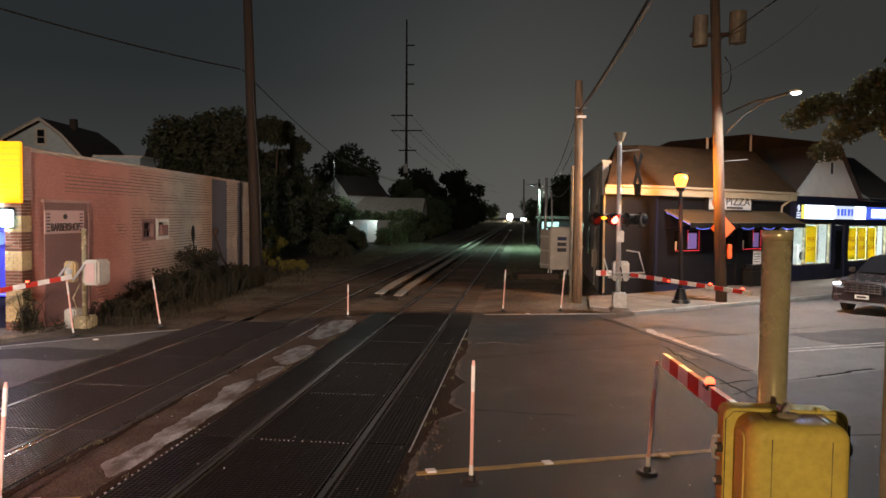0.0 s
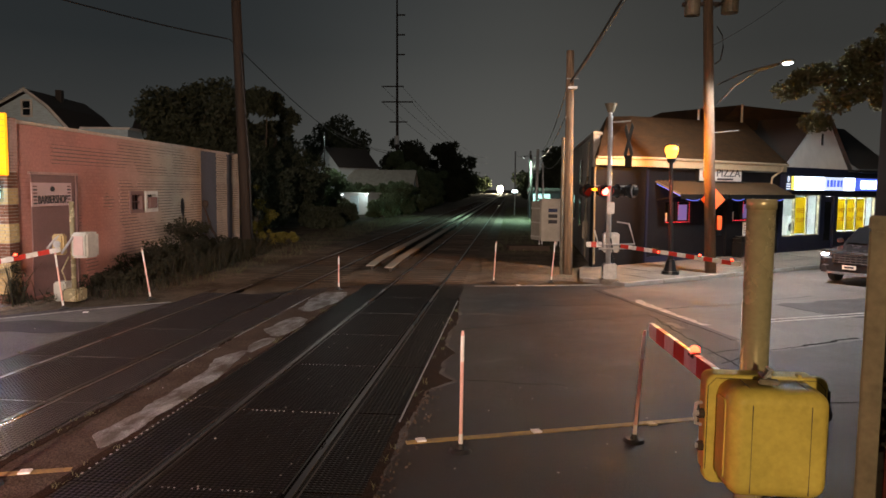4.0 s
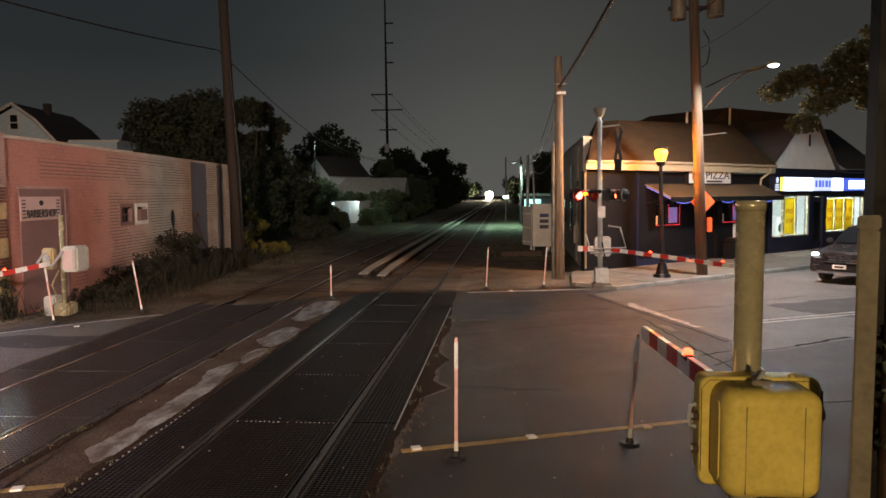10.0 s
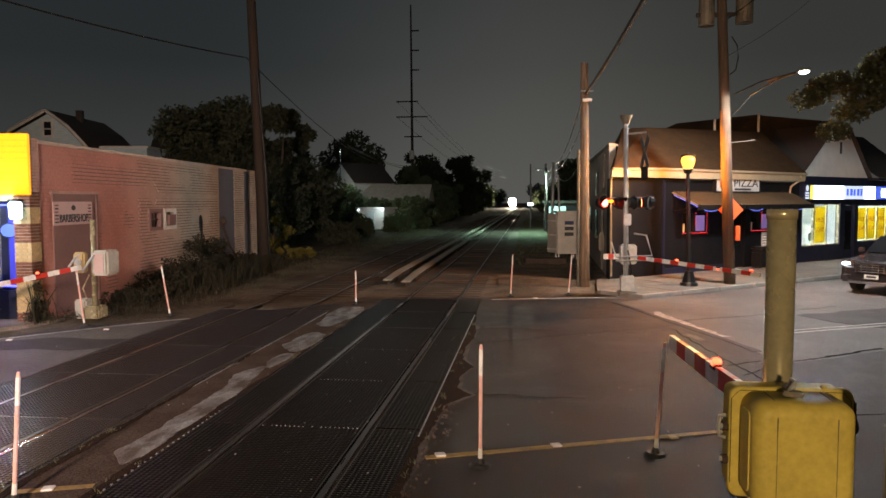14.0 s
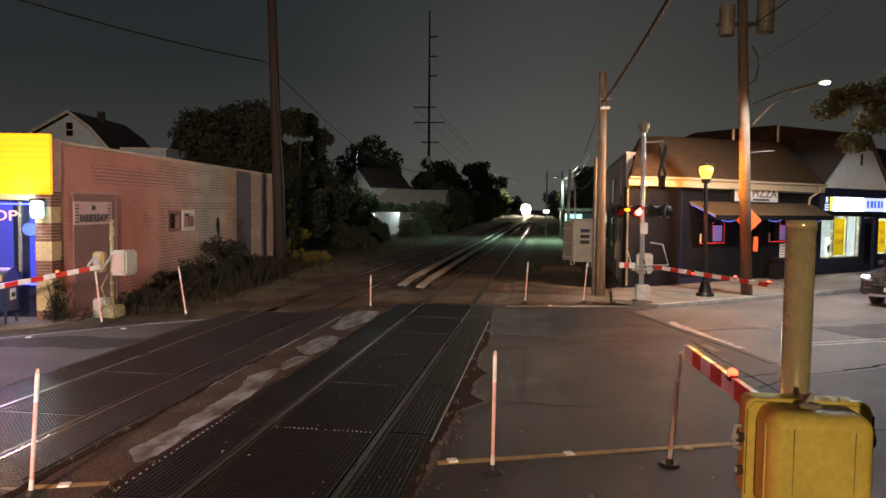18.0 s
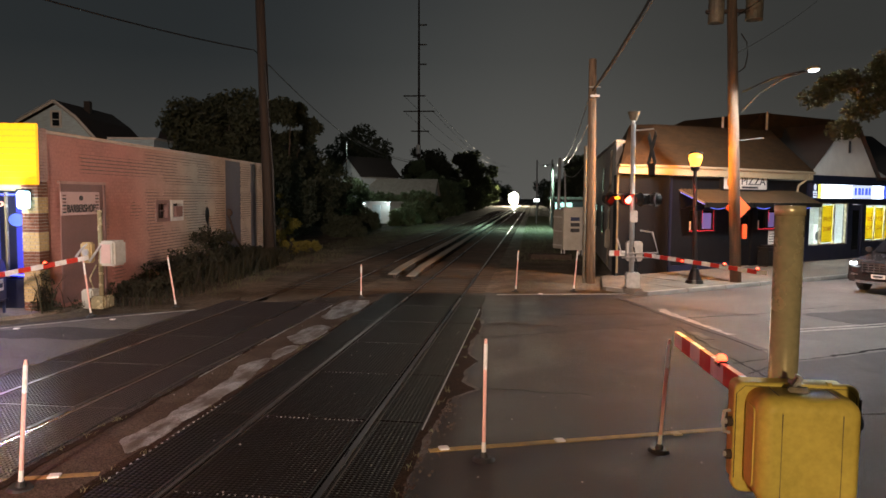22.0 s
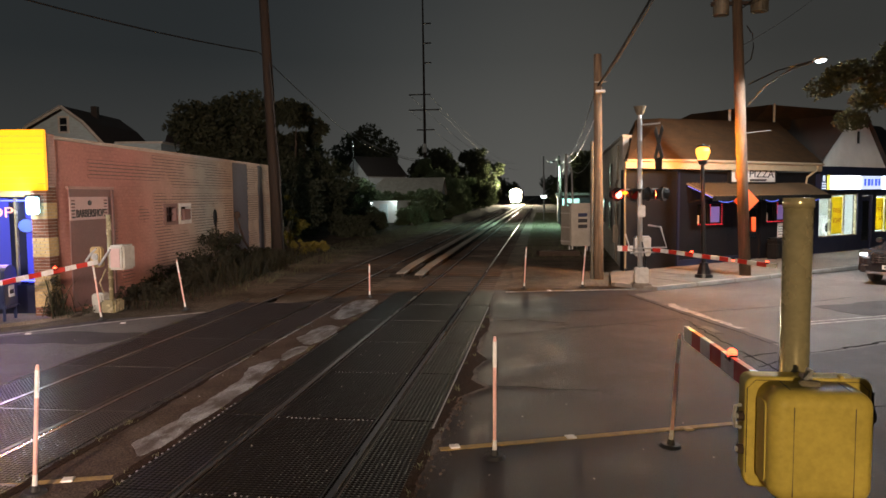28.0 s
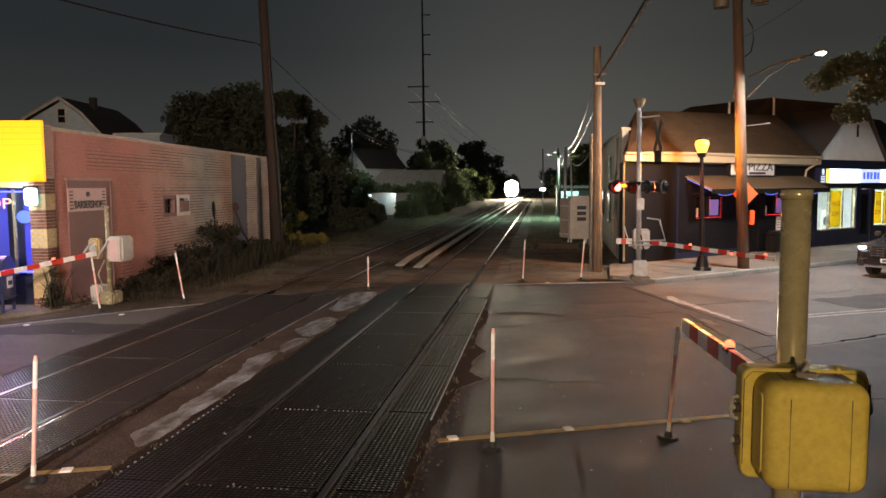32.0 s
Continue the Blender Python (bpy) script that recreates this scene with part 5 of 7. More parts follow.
for a, lab in ((6.03, "dark window in a wooden frame"), (7.2, "window in a white frame")):
    b = a + 0.89
    win = part("window", box(a + 0.03, 0.14, 2.03, b - 0.03, 0.16, 2.57), M["car_glass"], barber, lab)
    mt = M["door_grey"] if a < 7 else M["white"]
    for n, (x0, z0, x1, z1) in enumerate(((a - 0.06, 1.94, a + 0.07, 2.66), (b - 0.07, 1.94, b + 0.06, 2.66), (a + 0.07, 1.94, b - 0.07, 2.06), (a + 0.07, 2.54, b - 0.07, 2.66))):
        part("window_frame", box(x0, -0.06, z0, x1, 0.1, z1), mt, win)
    if a < 7:
        part("muntin", box(a + 0.42, 0.02, 2.06, a + 0.47, 0.1, 2.54), mt, win)
        part("muntin", box(a + 0.07, 0.02, 2.28, b - 0.07, 0.1, 2.32), mt, win)
    else:
        part("window_unit", box(a + 0.2, -0.12, 2.08, b - 0.15, 0.12, 2.45), M["door_grey"], win)

# brick corner pillar, course by course
pillar = thing("brick_pillar", BARB @ pose(-0.42, -0.04, 0), "corner pillar of yellow painted and brown brick bands", "pillar")
part("core", box(0.02, 0.02, 0, 0.40, 0.40, 4.3), M["mortar"], pillar)


def brown_course(k):
    z = k * 0.0765
    return z < 0.22 or 0.95 < z < 1.45 or 1.85 < z < 2.35 or 2.72 < z < 3.15


brick_mesh = {}
for key, ln in (("long", 0.2), ("half", 0.095)):
    for mk in ("brick_yellow", "brick_brown"):
        b2 = box(0, 0, 0, ln, 0.09, 0.066, bevel=0.006)
        me = bpy.data.meshes.new("brick")
        b2.to_mesh(me)
        b2.free()
        me.materials.append(M[mk])
        brick_mesh[key, mk] = me
for k in range(41):
    z = 0.01 + k * 0.0765
    mk = "brick_brown" if brown_course(k) else "brick_yellow"
    # side that faces the tracks, then the front
    x = 0.0
    order = ("long", "long") if k % 2 == 0 else ("half", "long", "half")
    for i, key in enumerate(order):
        ln = 0.2 if key == "long" else 0.095
        ob = new("brick", brick_mesh[key, mk])
        ob.parent = pillar
        ob.location = (x, 0.0 + rng.uniform(-0.002, 0.002), z)
        x += ln + 0.011
    y = 0.10 if k % 2 == 0 else 0.0
    for key in (("long", "half") if k % 2 == 0 else ("long", "long")):
        ob = new("brick", brick_mesh[key, mk])
        ob.parent = pillar
        ob.matrix_basis = pose(0.09 + rng.uniform(-0.002, 0.002), y + 0.005, z, 0, 0, 90)
        y += 0.211
part("upper_plaster", box(-0.01, -0.01, 3.16, 0.42, 0.43, 4.42, bevel=0.01), M["pink_brick"], pillar, "faded pink plastered head")

banner = thing("banner", BARB, "pale barbershop banner with striped poles", "banner")
part("cloth", box(0.44, -0.10, 2.30, 2.3, -0.08, 2.9), M["banner"], banner)
lettering("letters", "BARBERSHOP", 0.3, M["text_dark"], banner, pose(1.37, -0.112, 2.46, 90, 0, 0), 0.01, width=1.35)
for x in (0.5, 2.08):
    for k in range(6):
        part("stripe", box(x, -0.108, 2.36 + k * 0.085, x + 0.16, -0.1, 2.40 + k * 0.085), M["door_grey"] if k % 2 else M["text_dark"], banner)
part("emblem", ball((1.37, -0.1, 2.74), 0.07, seg=10, scale=(1.6, 0.1, 1)), M["text_dark"], banner)

# its street front: lit yellow fascia, neon-edged window, wall lamp
FRONT = pose(-9.12, 15.95, 0, 0, 0, 8) @ pose(0, 0, 0, 0, 0, 0)
REL = BARB.inverted() @ FRONT
part("fascia", box(-14, -0.12, 3.06, 0.16, 0.0, 4.5, bevel=0.012), M["g_yellow"], barber, "glaring yellow backlit fascia sign", place=REL)
for k in range(9):
    part("fascia_seam", box(-14, -0.126, 3.22 + k * 0.14, 0.155, -0.121, 3.225 + k * 0.14), M["brick_yellow"], barber, place=REL)
part("soffit", box(-14, 0.05, 2.92, -0.3, 0.6, 3.08), M["brick_yellow"], barber, "tan strip under the fascia", place=REL)
part("text_bar", box(-1.35, -0.135, 3.93, -1.12, -0.122, 3.97), M["text_dark"], barber, place=REL)
part("stall_riser", box(-14, 0.35, 0, -0.34, 0.55, 0.74), M["navy"], barber, "dark wall under the window", place=REL)
# pane and reveal glow themselves in place of the neon light on them
part("display_window", box(-14, 0.47, 0.78, -0.34, 0.49, 2.88), M["g_blue_room"], barber, "shop window pane made to glow deep blue for the neon-lit inside", place=REL)
part("neon_edge", tube([(-9, 0.42, 2.82), (-0.46, 0.42, 2.82), (-0.46, 0.42, 0.84), (-9, 0.42, 0.84)], 0.02, 6), M["g_neon"], barber, "glowing blue neon edge", place=REL)
part("neon_reveal", box(-0.44, 0.36, 0.8, -0.33, 0.5, 2.9), M["g_neon"], barber, "blue glowing window reveal", place=REL)
part("mullion", box(-0.92, 0.38, 0.78, -0.87, 0.5, 2.88), M["silver"], barber, "pale window mullion", place=REL)
lettering("window_letters", "SHOP", 0.36, M["g_text"], barber, REL @ pose(-1.58, 0.455, 2.52, 90, 0, 0), 0.01, "lit pink window lettering", width=1.2)
part("round_sign", ball((-0.66, 0.44, 2.2), 0.2, seg=14, scale=(1, 0.1, 0.8)), M["g_sign_blue"], barber, "small blue oval window sign", place=REL)
part("round_sign_ring", tube([(-0.66 + 0.22 * math.cos(k * 0.5236), 0.42, 2.2 + 0.18 * math.sin(k * 0.5236)) for k in range(13)], 0.012, 5), M["text_dark"], barber, place=REL)

sconce = thing("wall_lamp", FRONT @ pose(-0.05, -0.32, 2.60), "bright white lantern on the brick pillar", "lamp")
part("globe", box(-0.11, -0.11, -0.10, 0.11, 0.11, 0.30, bevel=0.03), M["g_sconce"], sconce, "glaring frosted glass")
part("cap", box(-0.15, -0.15, 0.30, 0.15, 0.15, 0.36, bevel=0.03), M["black_metal"], sconce)
part("bracket", cyl((0, 0.10, 0.1), (0, 0.36, 0.1), 0.03), M["black_metal"], sconce)

mail = thing("mailbox", pose(-9.85, 15.25, 0.03, 0, 0, 12), "dark blue steel mailbox on four legs", "mailbox")
mb = box(-0.30, -0.30, 0.30, 0.30, 0.30, 1.0, bevel=0.02)
part("body", mb, M["mailbox"], mail)
hood = bmesh.new()
pr = [(-0.30, 1.0)] + [(0.30 * math.cos(math.pi * (1 - k / 10)), 1.0 + 0.30 * math.sin(math.pi * (1 - k / 10))) for k in range(1, 10)] + [(0.30, 1.0)]
a = [hood.verts.new((-0.30, y, z)) for y, z in pr]
b = [hood.verts.new((0.30, y, z)) for y, z in pr]
for i in range(len(pr)):
    j = (i + 1) % len(pr)
    hood.faces.new((a[i], a[j], b[j], b[i]))
hood.faces.new(a)
hood.faces.new(b[::-1])
part("hood", hood, M["mailbox"], mail)
# flap coloured yellow for the light that falls on it
part("flap", box(-0.22, -0.315, 1.0, 0.22, -0.29, 1.16), M["brick_yellow"], mail, "flap of the slot, yellow light put into its colour")
part("notice", box(0.302, -0.12, 0.55, 0.308, 0.14, 0.82), M["whiteref"], mail, "white notice sticker")
part("notice_bar", box(0.309, -0.08, 0.62, 0.312, 0.10, 0.72), M["text_dark"], mail)
for x in (-0.25, 0.25):
    for y in (-0.25, 0.25):
        part("leg", box(x - 0.025, y - 0.025, 0, x + 0.025, y + 0.025, 0.32), M["mailbox"], mail)
part("sack_hook", box(0.30, -0.3, 0.3, 0.33, 0.3, 0.34), M["mailbox"], mail)
shovel = thing("wall_pipe", BARB, "dark rounded plate and pipe on the brick wall", "pipe")
part("plate", ball((10.55, -0.02, 2.05), 0.28, seg=12, scale=(0.7, 0.12, 1.2)), M["black_metal"], shovel)
part("pipe", tube([(10.55, -0.04, 1.8), (10.6, -0.05, 0.4), (10.6, -0.05, 0.0)], 0.03), M["black_metal"], shovel)
guy = thing("guy_guard", None, "rusty guard bar leaning by the wall", "guy wire")
part("bar", tube([(-9.55, 30.2, 0), (-9.9, 29.6, 1.0), (-10.05, 29.2, 2.0)], 0.05), M["rust"], guy)
part("head", ball((-10.02, 29.2, 2.1), 0.16, seg=10, scale=(1, 0.6, 1)), M["rust"], guy)

# ---------- houses beyond ----------
hs = thing("house", look((0, 0, 0), (0, 1, 0)) @ Matrix.Identity(4), "grey gambrel house with dark shingled roof", "house")
hs.matrix_world = pose(-31.9, 49.3, 0, 0, 0, 8)
pr = [(-3.2, 0), (3.0, 0), (3.0, 6.5), (1.45, 8.2), (0, 9.3), (-2.5, 7.9), (-3.2, 6.3)]
hb = bmesh.new()
a = [hb.verts.new((x, 0, z)) for x, z in pr]
b = [hb.verts.new((x, 9, z)) for x, z in pr]
hb.faces.new(a)
hb.faces.new(b[::-1])
for i in (0, 1, 6):
    j = (i + 1) % 7
    hb.faces.new((a[i], a[j], b[j], b[i]))
part("wall", hb, M["siding"], hs, "grey clapboard wall")
rf = bmesh.new()
rp = [(-3.45, 6.1), (-2.6, 8.0), (0, 9.45), (1.55, 8.3), (3.25, 6.4)]
for (x0, z0), (x1, z1) in zip(rp, rp[1:]):
    lo = [rf.verts.new(p) for p in ((x0, -0.3, z0), (x1, -0.3, z1), (x1, 9.3, z1), (x0, 9.3, z0))]
    hi = [rf.verts.new(p) for p in ((x0, -0.3, z0 + 0.14), (x1, -0.3, z1 + 0.14), (x1, 9.3, z1 + 0.14), (x0, 9.3, z0 + 0.14))]
    for f in ((lo[3], lo[2], lo[1], lo[0]), hi, (lo[0], lo[1], hi[1], hi[0]), (lo[1], lo[2], hi[2], hi[1]), (lo[2], lo[3], hi[3], hi[2]), (lo[3], lo[0], hi[0], hi[3])):
        rf.faces.new(f)
roof = part("roof", rf, M["shingle"], hs, "dark shingled gambrel roof")
part("chimney", box(0.3, 3.6, 9.0, 0.75, 4.05, 10.0), M["shingle"], roof, "dark brick chimney")
tr = bmesh.new()
for (x0, z0), (x1, z1) in zip(rp, rp[1:]):
    tube([(x0, -0.42, z0 + 0.06), (x1, -0.42, z1 + 0.06)], 0.13, 4, tr)
part("barge_board", tr, M["white"], hs, "white gable trim")
part("extension", box(3.0, 1.2, 0, 6.6, 8, 6.9), M["siding"], hs, "lower grey wing")
part("extension_roof", box(3.2, 1.0, 6.9, 6.8, 8.3, 7.05), M["white"], hs)
win = part("window", box(-0.28, -0.06, 7.7, 0.28, -0.02, 8.75), M["car_glass"], hs, "dark attic window")
for x0, z0, x1, z1 in ((-0.40, 7.6, -0.26, 8.86), (0.26, 7.6, 0.40, 8.86), (-0.26, 7.6, 0.26, 7.74), (-0.26, 8.72, 0.26, 8.86), (-0.26, 8.17, 0.26, 8.23)):
    part("window_frame", box(x0, -0.1, z0, x1, 0.0, z1), M["white"], win)
for x in (3.6, 5.2):
    w2 = part("window", box(x, 1.15, 4.6, x + 0.8, 1.19, 5.9), M["car_glass"], hs)


def far_house(x, y, turn, w, d, h, rise, label, roofing="shingle"):
    ob = thing("house", pose(x, y, 0, 0, 0, turn), label, "house", "far houses")
    hb = bmesh.new()
    pr = [(-w / 2, 0), (w / 2, 0), (w / 2, h), (0, h + rise), (-w / 2, h)]
    a = [hb.verts.new((px, 0, pz)) for px, pz in pr]
    b = [hb.verts.new((px, d, pz)) for px, pz in pr]
    hb.faces.new(a)
    hb.faces.new(b[::-1])
    for i in (1, 4):
        j = (i + 1) % 5
        hb.faces.new((a[i], a[j], b[j], b[i]))
    part("wall", hb, M["vinyl"], ob, "white clapboard wall")
    rf = bmesh.new()
    for s in (-1, 1):
        q = [(s * (w / 2 + 0.3), -0.3, h - 0.2), (0, -0.3, h + rise + 0.05), (0, d + 0.3, h + rise + 0.05), (s * (w / 2 + 0.3), d + 0.3, h - 0.2)]
        lo = [rf.verts.new(p) for p in q]
        hi = [rf.verts.new((p[0], p[1], p[2] + 0.15)) for p in q]
        for f in (lo[::-1], hi, (lo[0], lo[1], hi[1], hi[0]), (lo[1], lo[2], hi[2], hi[1]), (lo[2], lo[3], hi[3], hi[2]), (lo[3], lo[0], hi[0], hi[3])):
            rf.faces.new(f)
    part("roof", rf, M[roofing], ob, "dark shingled roof" if roofing == "shingle" else "pale worn roof")
    for k in (-1, 1):
        part("window", box(k * w / 4 - 0.4, -0.05, h * 0.55, k * w / 4 + 0.4, -0.01, h * 0.55 + 1.2), M["car_glass"], ob)
    return ob


far_house(-22.2, 96, -35, 5.0, 7, 5.6, 2.4, "white house half hidden by trees")
far_house(-31.5, 64, -70, 7, 12, 6.6, 1.9, "dark-roofed house behind the gambrel house")
far_house(-10.4, 97, 90, 5, 8.5, 3.1, 1.9, "low house with a pale roof among bushes", "cabinet")
shed = thing("shed", pose(-13.6, 74.5, 0, 0, 0, -20), "small white vinyl shed at the track side", "shed")
part("wall", box(-1.6, 0, 0, 1.6, 2.4, 2.1), M["vinyl"], shed)
part("roof", box(-1.8, -0.2, 2.1, 1.8, 2.6, 2.28, bevel=0.03), M["vinyl"], shed)
part("door", box(-0.5, -0.05, 0.1, 0.5, 0.0, 1.95), M["siding"], shed)
for x in (-1.5, 1.5):
    part("lamp_glass", ball((x, -0.1, 2.05), 0.09, seg=8), M["g_far"], shed, "small lit lamp")

# ---------- poles and wires ----------
def utility_pole(base, top, r0, r1, material, label):
    ob = thing("utility_pole", Matrix.Translation(base), label, "utility pole", "utility poles")
    d = Vector(top) - Vector(base)
    part("pole", cyl((0, 0, -0.15), d, r0, r1, 16), material, ob, smooth=True)
    return ob, d


pole, d = utility_pole((-9.46, 32.57, 0), (-10.15, 32.9, 15.5), 0.27, 0.19, M["dark_wood"], "tall dark wooden utility pole beside the brick wall")
part("conduit", tube([(0.27, -0.1, 0), (0.16, -0.1, 4), (-0.2, -0.06, 9)], 0.05), M["black_metal"], pole)
pole, d = utility_pole((4.70, 24.75, 0), (4.62, 25.0, 7.5), 0.16, 0.125, M["wood"], "weathered wooden utility pole by the verge")
part("steel_support", cyl((-0.23, -0.02, -0.1), (-0.26, 0, 4.6), 0.055), M["weathered"], pole, "grey steel pipe beside the pole")
part("bolt", cyl((-0.2, 0, 6.55), (0.2, 0, 6.55), 0.02), M["galv"], pole)
part("clamp", box(-0.15, -0.15, 6.2, 0.15, 0.15, 6.28), M["galv"], pole)
street, d = utility_pole((9.57, 25.3, 0.08), (9.08, 25.9, 13.0), 0.19, 0.15, M["street_wood"], "wooden utility pole with street lamp and transformer")
part("transformer", cyl((0.35, 0.35, 8.75), (0.35, 0.35, 9.8), 0.28, seg=16), M["weathered"], street, "grey transformer drum")
part("transformer", cyl((-0.85, 0.45, 8.7), (-0.85, 0.45, 9.7), 0.26, seg=16), M["weathered"], street, "grey transformer drum")
part("crossarm", box(-1.2, 0.32, 9.0, 0.6, 0.45, 9.12), M["dark_wood"], street)
part("cable_loop", tube([(-0.05, 0.3, 8.3), (0.12, 0.25, 8.0), (0.16, 0.24, 7.6), (0.10, 0.28, 7.2), (-0.08, 0.33, 7.05)], 0.022), M["wire"], street)
arm = tube([(0, 0.1, 5.7), (0.4, -0.55, 6.25), (0.9, -1.2, 6.6), (1.35, -1.75, 6.72)], 0.03)
tube([(0, 0.1, 6.35), (0.6, -0.8, 6.62), (1.35, -1.75, 6.74)], 0.025, bm=arm)
part("lamp_arm", arm, M["rubber_black"], street, "curved steel lamp arm")
head = part("lamp_head", ball((1.50, -1.93, 6.76), 0.25, scale=(0.75, 1.1, 0.28), seg=16), M["galv"], street, "flat LED street lamp head")
part("led_panel", ball((1.50, -1.93, 6.715), 0.18, scale=(0.75, 1.1, 0.3), seg=14), M["g_led"], head, "glaring white LED panel")
part("bracket_rod", tube([(-0.12, 0.2, 4.75), (0.72, 0.05, 4.83)], 0.018), M["arm_grey"], street, "thin steel bracket rod")
part("fire_box", box(0.14, -0.04, 1.47, 0.29, 0.16, 1.96, bevel=0.02), M["orange"], street, "small red box on the pole")
part("warning_sign", box(-0.315, -0.015, -0.315, 0.315, 0.015, 0.315, bevel=0.008), M["orange"], street, "blank orange diamond warning sign",
          place=pose(0.04, 0.24, 2.50, 0, 45, 12))
pole3, d = utility_pole((4.65, 56.6, 0), (4.70, 56.6, 5.9), 0.13, 0.11, M["galv"], "grey pole along the track")
pole4, d = utility_pole((4.8, 88.0, 0), (4.9, 88.0, 7.4), 0.15, 0.12, M["galv"], "grey pole along the track")
pole5, d = utility_pole((4.6, 66.0, 0), (4.4, 66.0, 5.9), 0.12, 0.10, M["dark_wood"], "dark pole along the track")
# arm and head added to this pole to carry the verge light
part("lamp_arm", tube([(-0.2, 0, 5.7), (-0.5, -0.2, 5.8), (-0.82, -0.38, 5.76)], 0.025), M["black_metal"], pole5)
lh = part("lamp_head", ball((-0.86, -0.4, 5.74), 0.2, seg=12, scale=(1.2, 0.8, 0.35)), M["black_metal"], pole5, "shaded lamp head added for the verge light")
part("lamp_glass", ball((-0.86, -0.4, 5.70), 0.12, seg=10, scale=(1.2, 0.8, 0.3)), M["g_far"], lh, "small glowing glass of the added lamp head")
pole6, d = utility_pole((5.15, 34.0, 0), (5.1, 34.0, 4.7), 0.06, 0.05, M["galv"], "slim grey pole behind the wooden pole")
pole7, d = utility_pole((3.3, 120.0, 0), (3.2, 120.0, 9.0), 0.14, 0.11, M["galv"], "grey pole along the track")
# tall lattice-like pole behind the trees
tower = thing("transmission_pole", pose(-18.2, 128, 0), "tall dark transmission pole with short arms", "transmission pole")
part("mast", cyl((0.6, 0, 0), (0.35, 0, 37.4), 0.30, 0.13, 12), M["dark_wood"], tower)
for z in (26.1, 29.5, 32.9):
    part("arm", box(0.4, -0.1, z - 0.11, 1.8, 0.1, z + 0.11), M["dark_wood"], tower)
for x0, x1, z in ((-2.3, 1.6, 20.6), (-2.3, 3.3, 17.9), (-0.9, 2.3, 14.4)):
    part("crossarm", box(x0, -0.1, z - 0.10, x1, 0.1, z + 0.10), M["dark_wood"], tower)
part("transformer", cyl((0.5, -0.5, 10.4), (0.5, -0.5, 11.9), 0.42), M["vinyl"], tower, "pale transformer drum")


def wire(name, a, b, drop, r, material, label):
    ob = thing(name, None, label, "wire", "overhead wires")
    part("strand", tube(sag(a, b, drop), r, 5), material, ob)


wire("overhead_wire", (-10.3, 32.6, 9.55), (-17.5, 4.0, 10.0), 0.7, 0.03, M["wire"], "black cable sagging from the tall pole")
wire("overhead_wire", (-10.3, 32.8, 9.6), (-16.8, 96, 8.0), 1.0, 0.025, M["wire"], "black cable running off behind the trees")
wire("overhead_wire", (4.62, 25.0, 6.45), (6.0, -6.0, 10.2), 0.75, 0.03, M["wire"], "thick black cable from the wooden pole overhead")
wire("overhead_wire", (4.66, 24.98, 6.44), (6.06, -6.0, 10.16), 0.78, 0.018, M["wire_bright"], "bright bare strand beside the thick cable")
pole8, d = utility_pole((4.8, 45.0, 0), (4.6, 45.0, 4.5), 0.07, 0.05, M["galv"], "slim leaning pole along the track")
for a, b, drop, rad in (((4.55, 24.9, 6.3), (4.68, 56.6, 5.8), 0.75, 0.016), ((4.50, 24.9, 5.3), (4.66, 56.6, 5.3), 0.5, 0.016), ((4.60, 24.95, 4.6), (5.1, 34.0, 4.6), 0.25, 0.012), ((5.1, 34.0, 4.6), (4.6, 45.0, 4.4), 0.5, 0.014),
                        ((4.6, 45.0, 4.4), (4.68, 56.6, 5.6), 0.5, 0.016), ((4.68, 56.6, 5.8), (4.9, 88.0, 7.2), 0.7, 0.024), ((4.68, 56.6, 5.4), (4.88, 88.0, 6.4), 0.9, 0.024), ((4.9, 88.0, 7.2), (3.2, 120, 8.8), 0.7, 0.03)):
    wire("overhead_wire", a, b, drop, rad, M["wire_bright"], "bright bare cable along the track")
wire("overhead_wire", (9.4, 25.8, 9.0), (14, -4, 13.0), 0.6, 0.02, M["wire"], "black cable from the street pole")
wire("overhead_wire", (9.4, 25.8, 7.75), (23.4, 54.2, 18.0), 0.3, 0.016, M["wire_bright"], "thin service wire from the street pole")
for x0, z0 in ((-20.3, 20.5), (-16.8, 20.5), (-20.3, 17.8), (-15.1, 17.8)):
    wire("overhead_wire", (x0, 128, z0), (x0 + 8.5, 330, z0 - 4), 3.0, 0.03, M["arm_grey"], "far thin power line beyond the trees")
wire("overhead_wire", (-22.3, 100, 10.6), (-17.8, 127.4, 8.6), 0.5, 0.045, M["wire_bright"], "far bright service wire")
wire("overhead_wire", (-22.6, 100, 11.0), (-17.8, 127.4, 9.1), 0.7, 0.03, M["wire_bright"], "far bright service wire")
wire("overhead_wire", (-17.8, 127.4, 8.6), (-13.0, 190, 7.3), 0.9, 0.05, M["wire_bright"], "far bright service wire")

# ---------- amber post lamp ----------
pl = thing("street_lamp", pose(8.07, 24.6, 0.0), "dark post lamp with a glowing amber globe", "street lamp")
lb = cyl((0, 0, 0.05), (0, 0, 0.2), 0.30, 0.28, 16)
cyl((0, 0, 0.2), (0, 0, 0.58), 0.22, 0.13, 16, lb)
part("base", lb, M["black_metal"], pl, "flared cast iron base")
part("post", cyl((0, 0, 0.5), (-0.10, 0, 3.82), 0.085, 0.06, 14), M["black_metal"], pl)
part("collar", cyl((-0.10, 0, 3.78), (-0.10, 0, 3.92), 0.11, 0.16, 14), M["black_metal"], pl)
gl = bmesh.new()
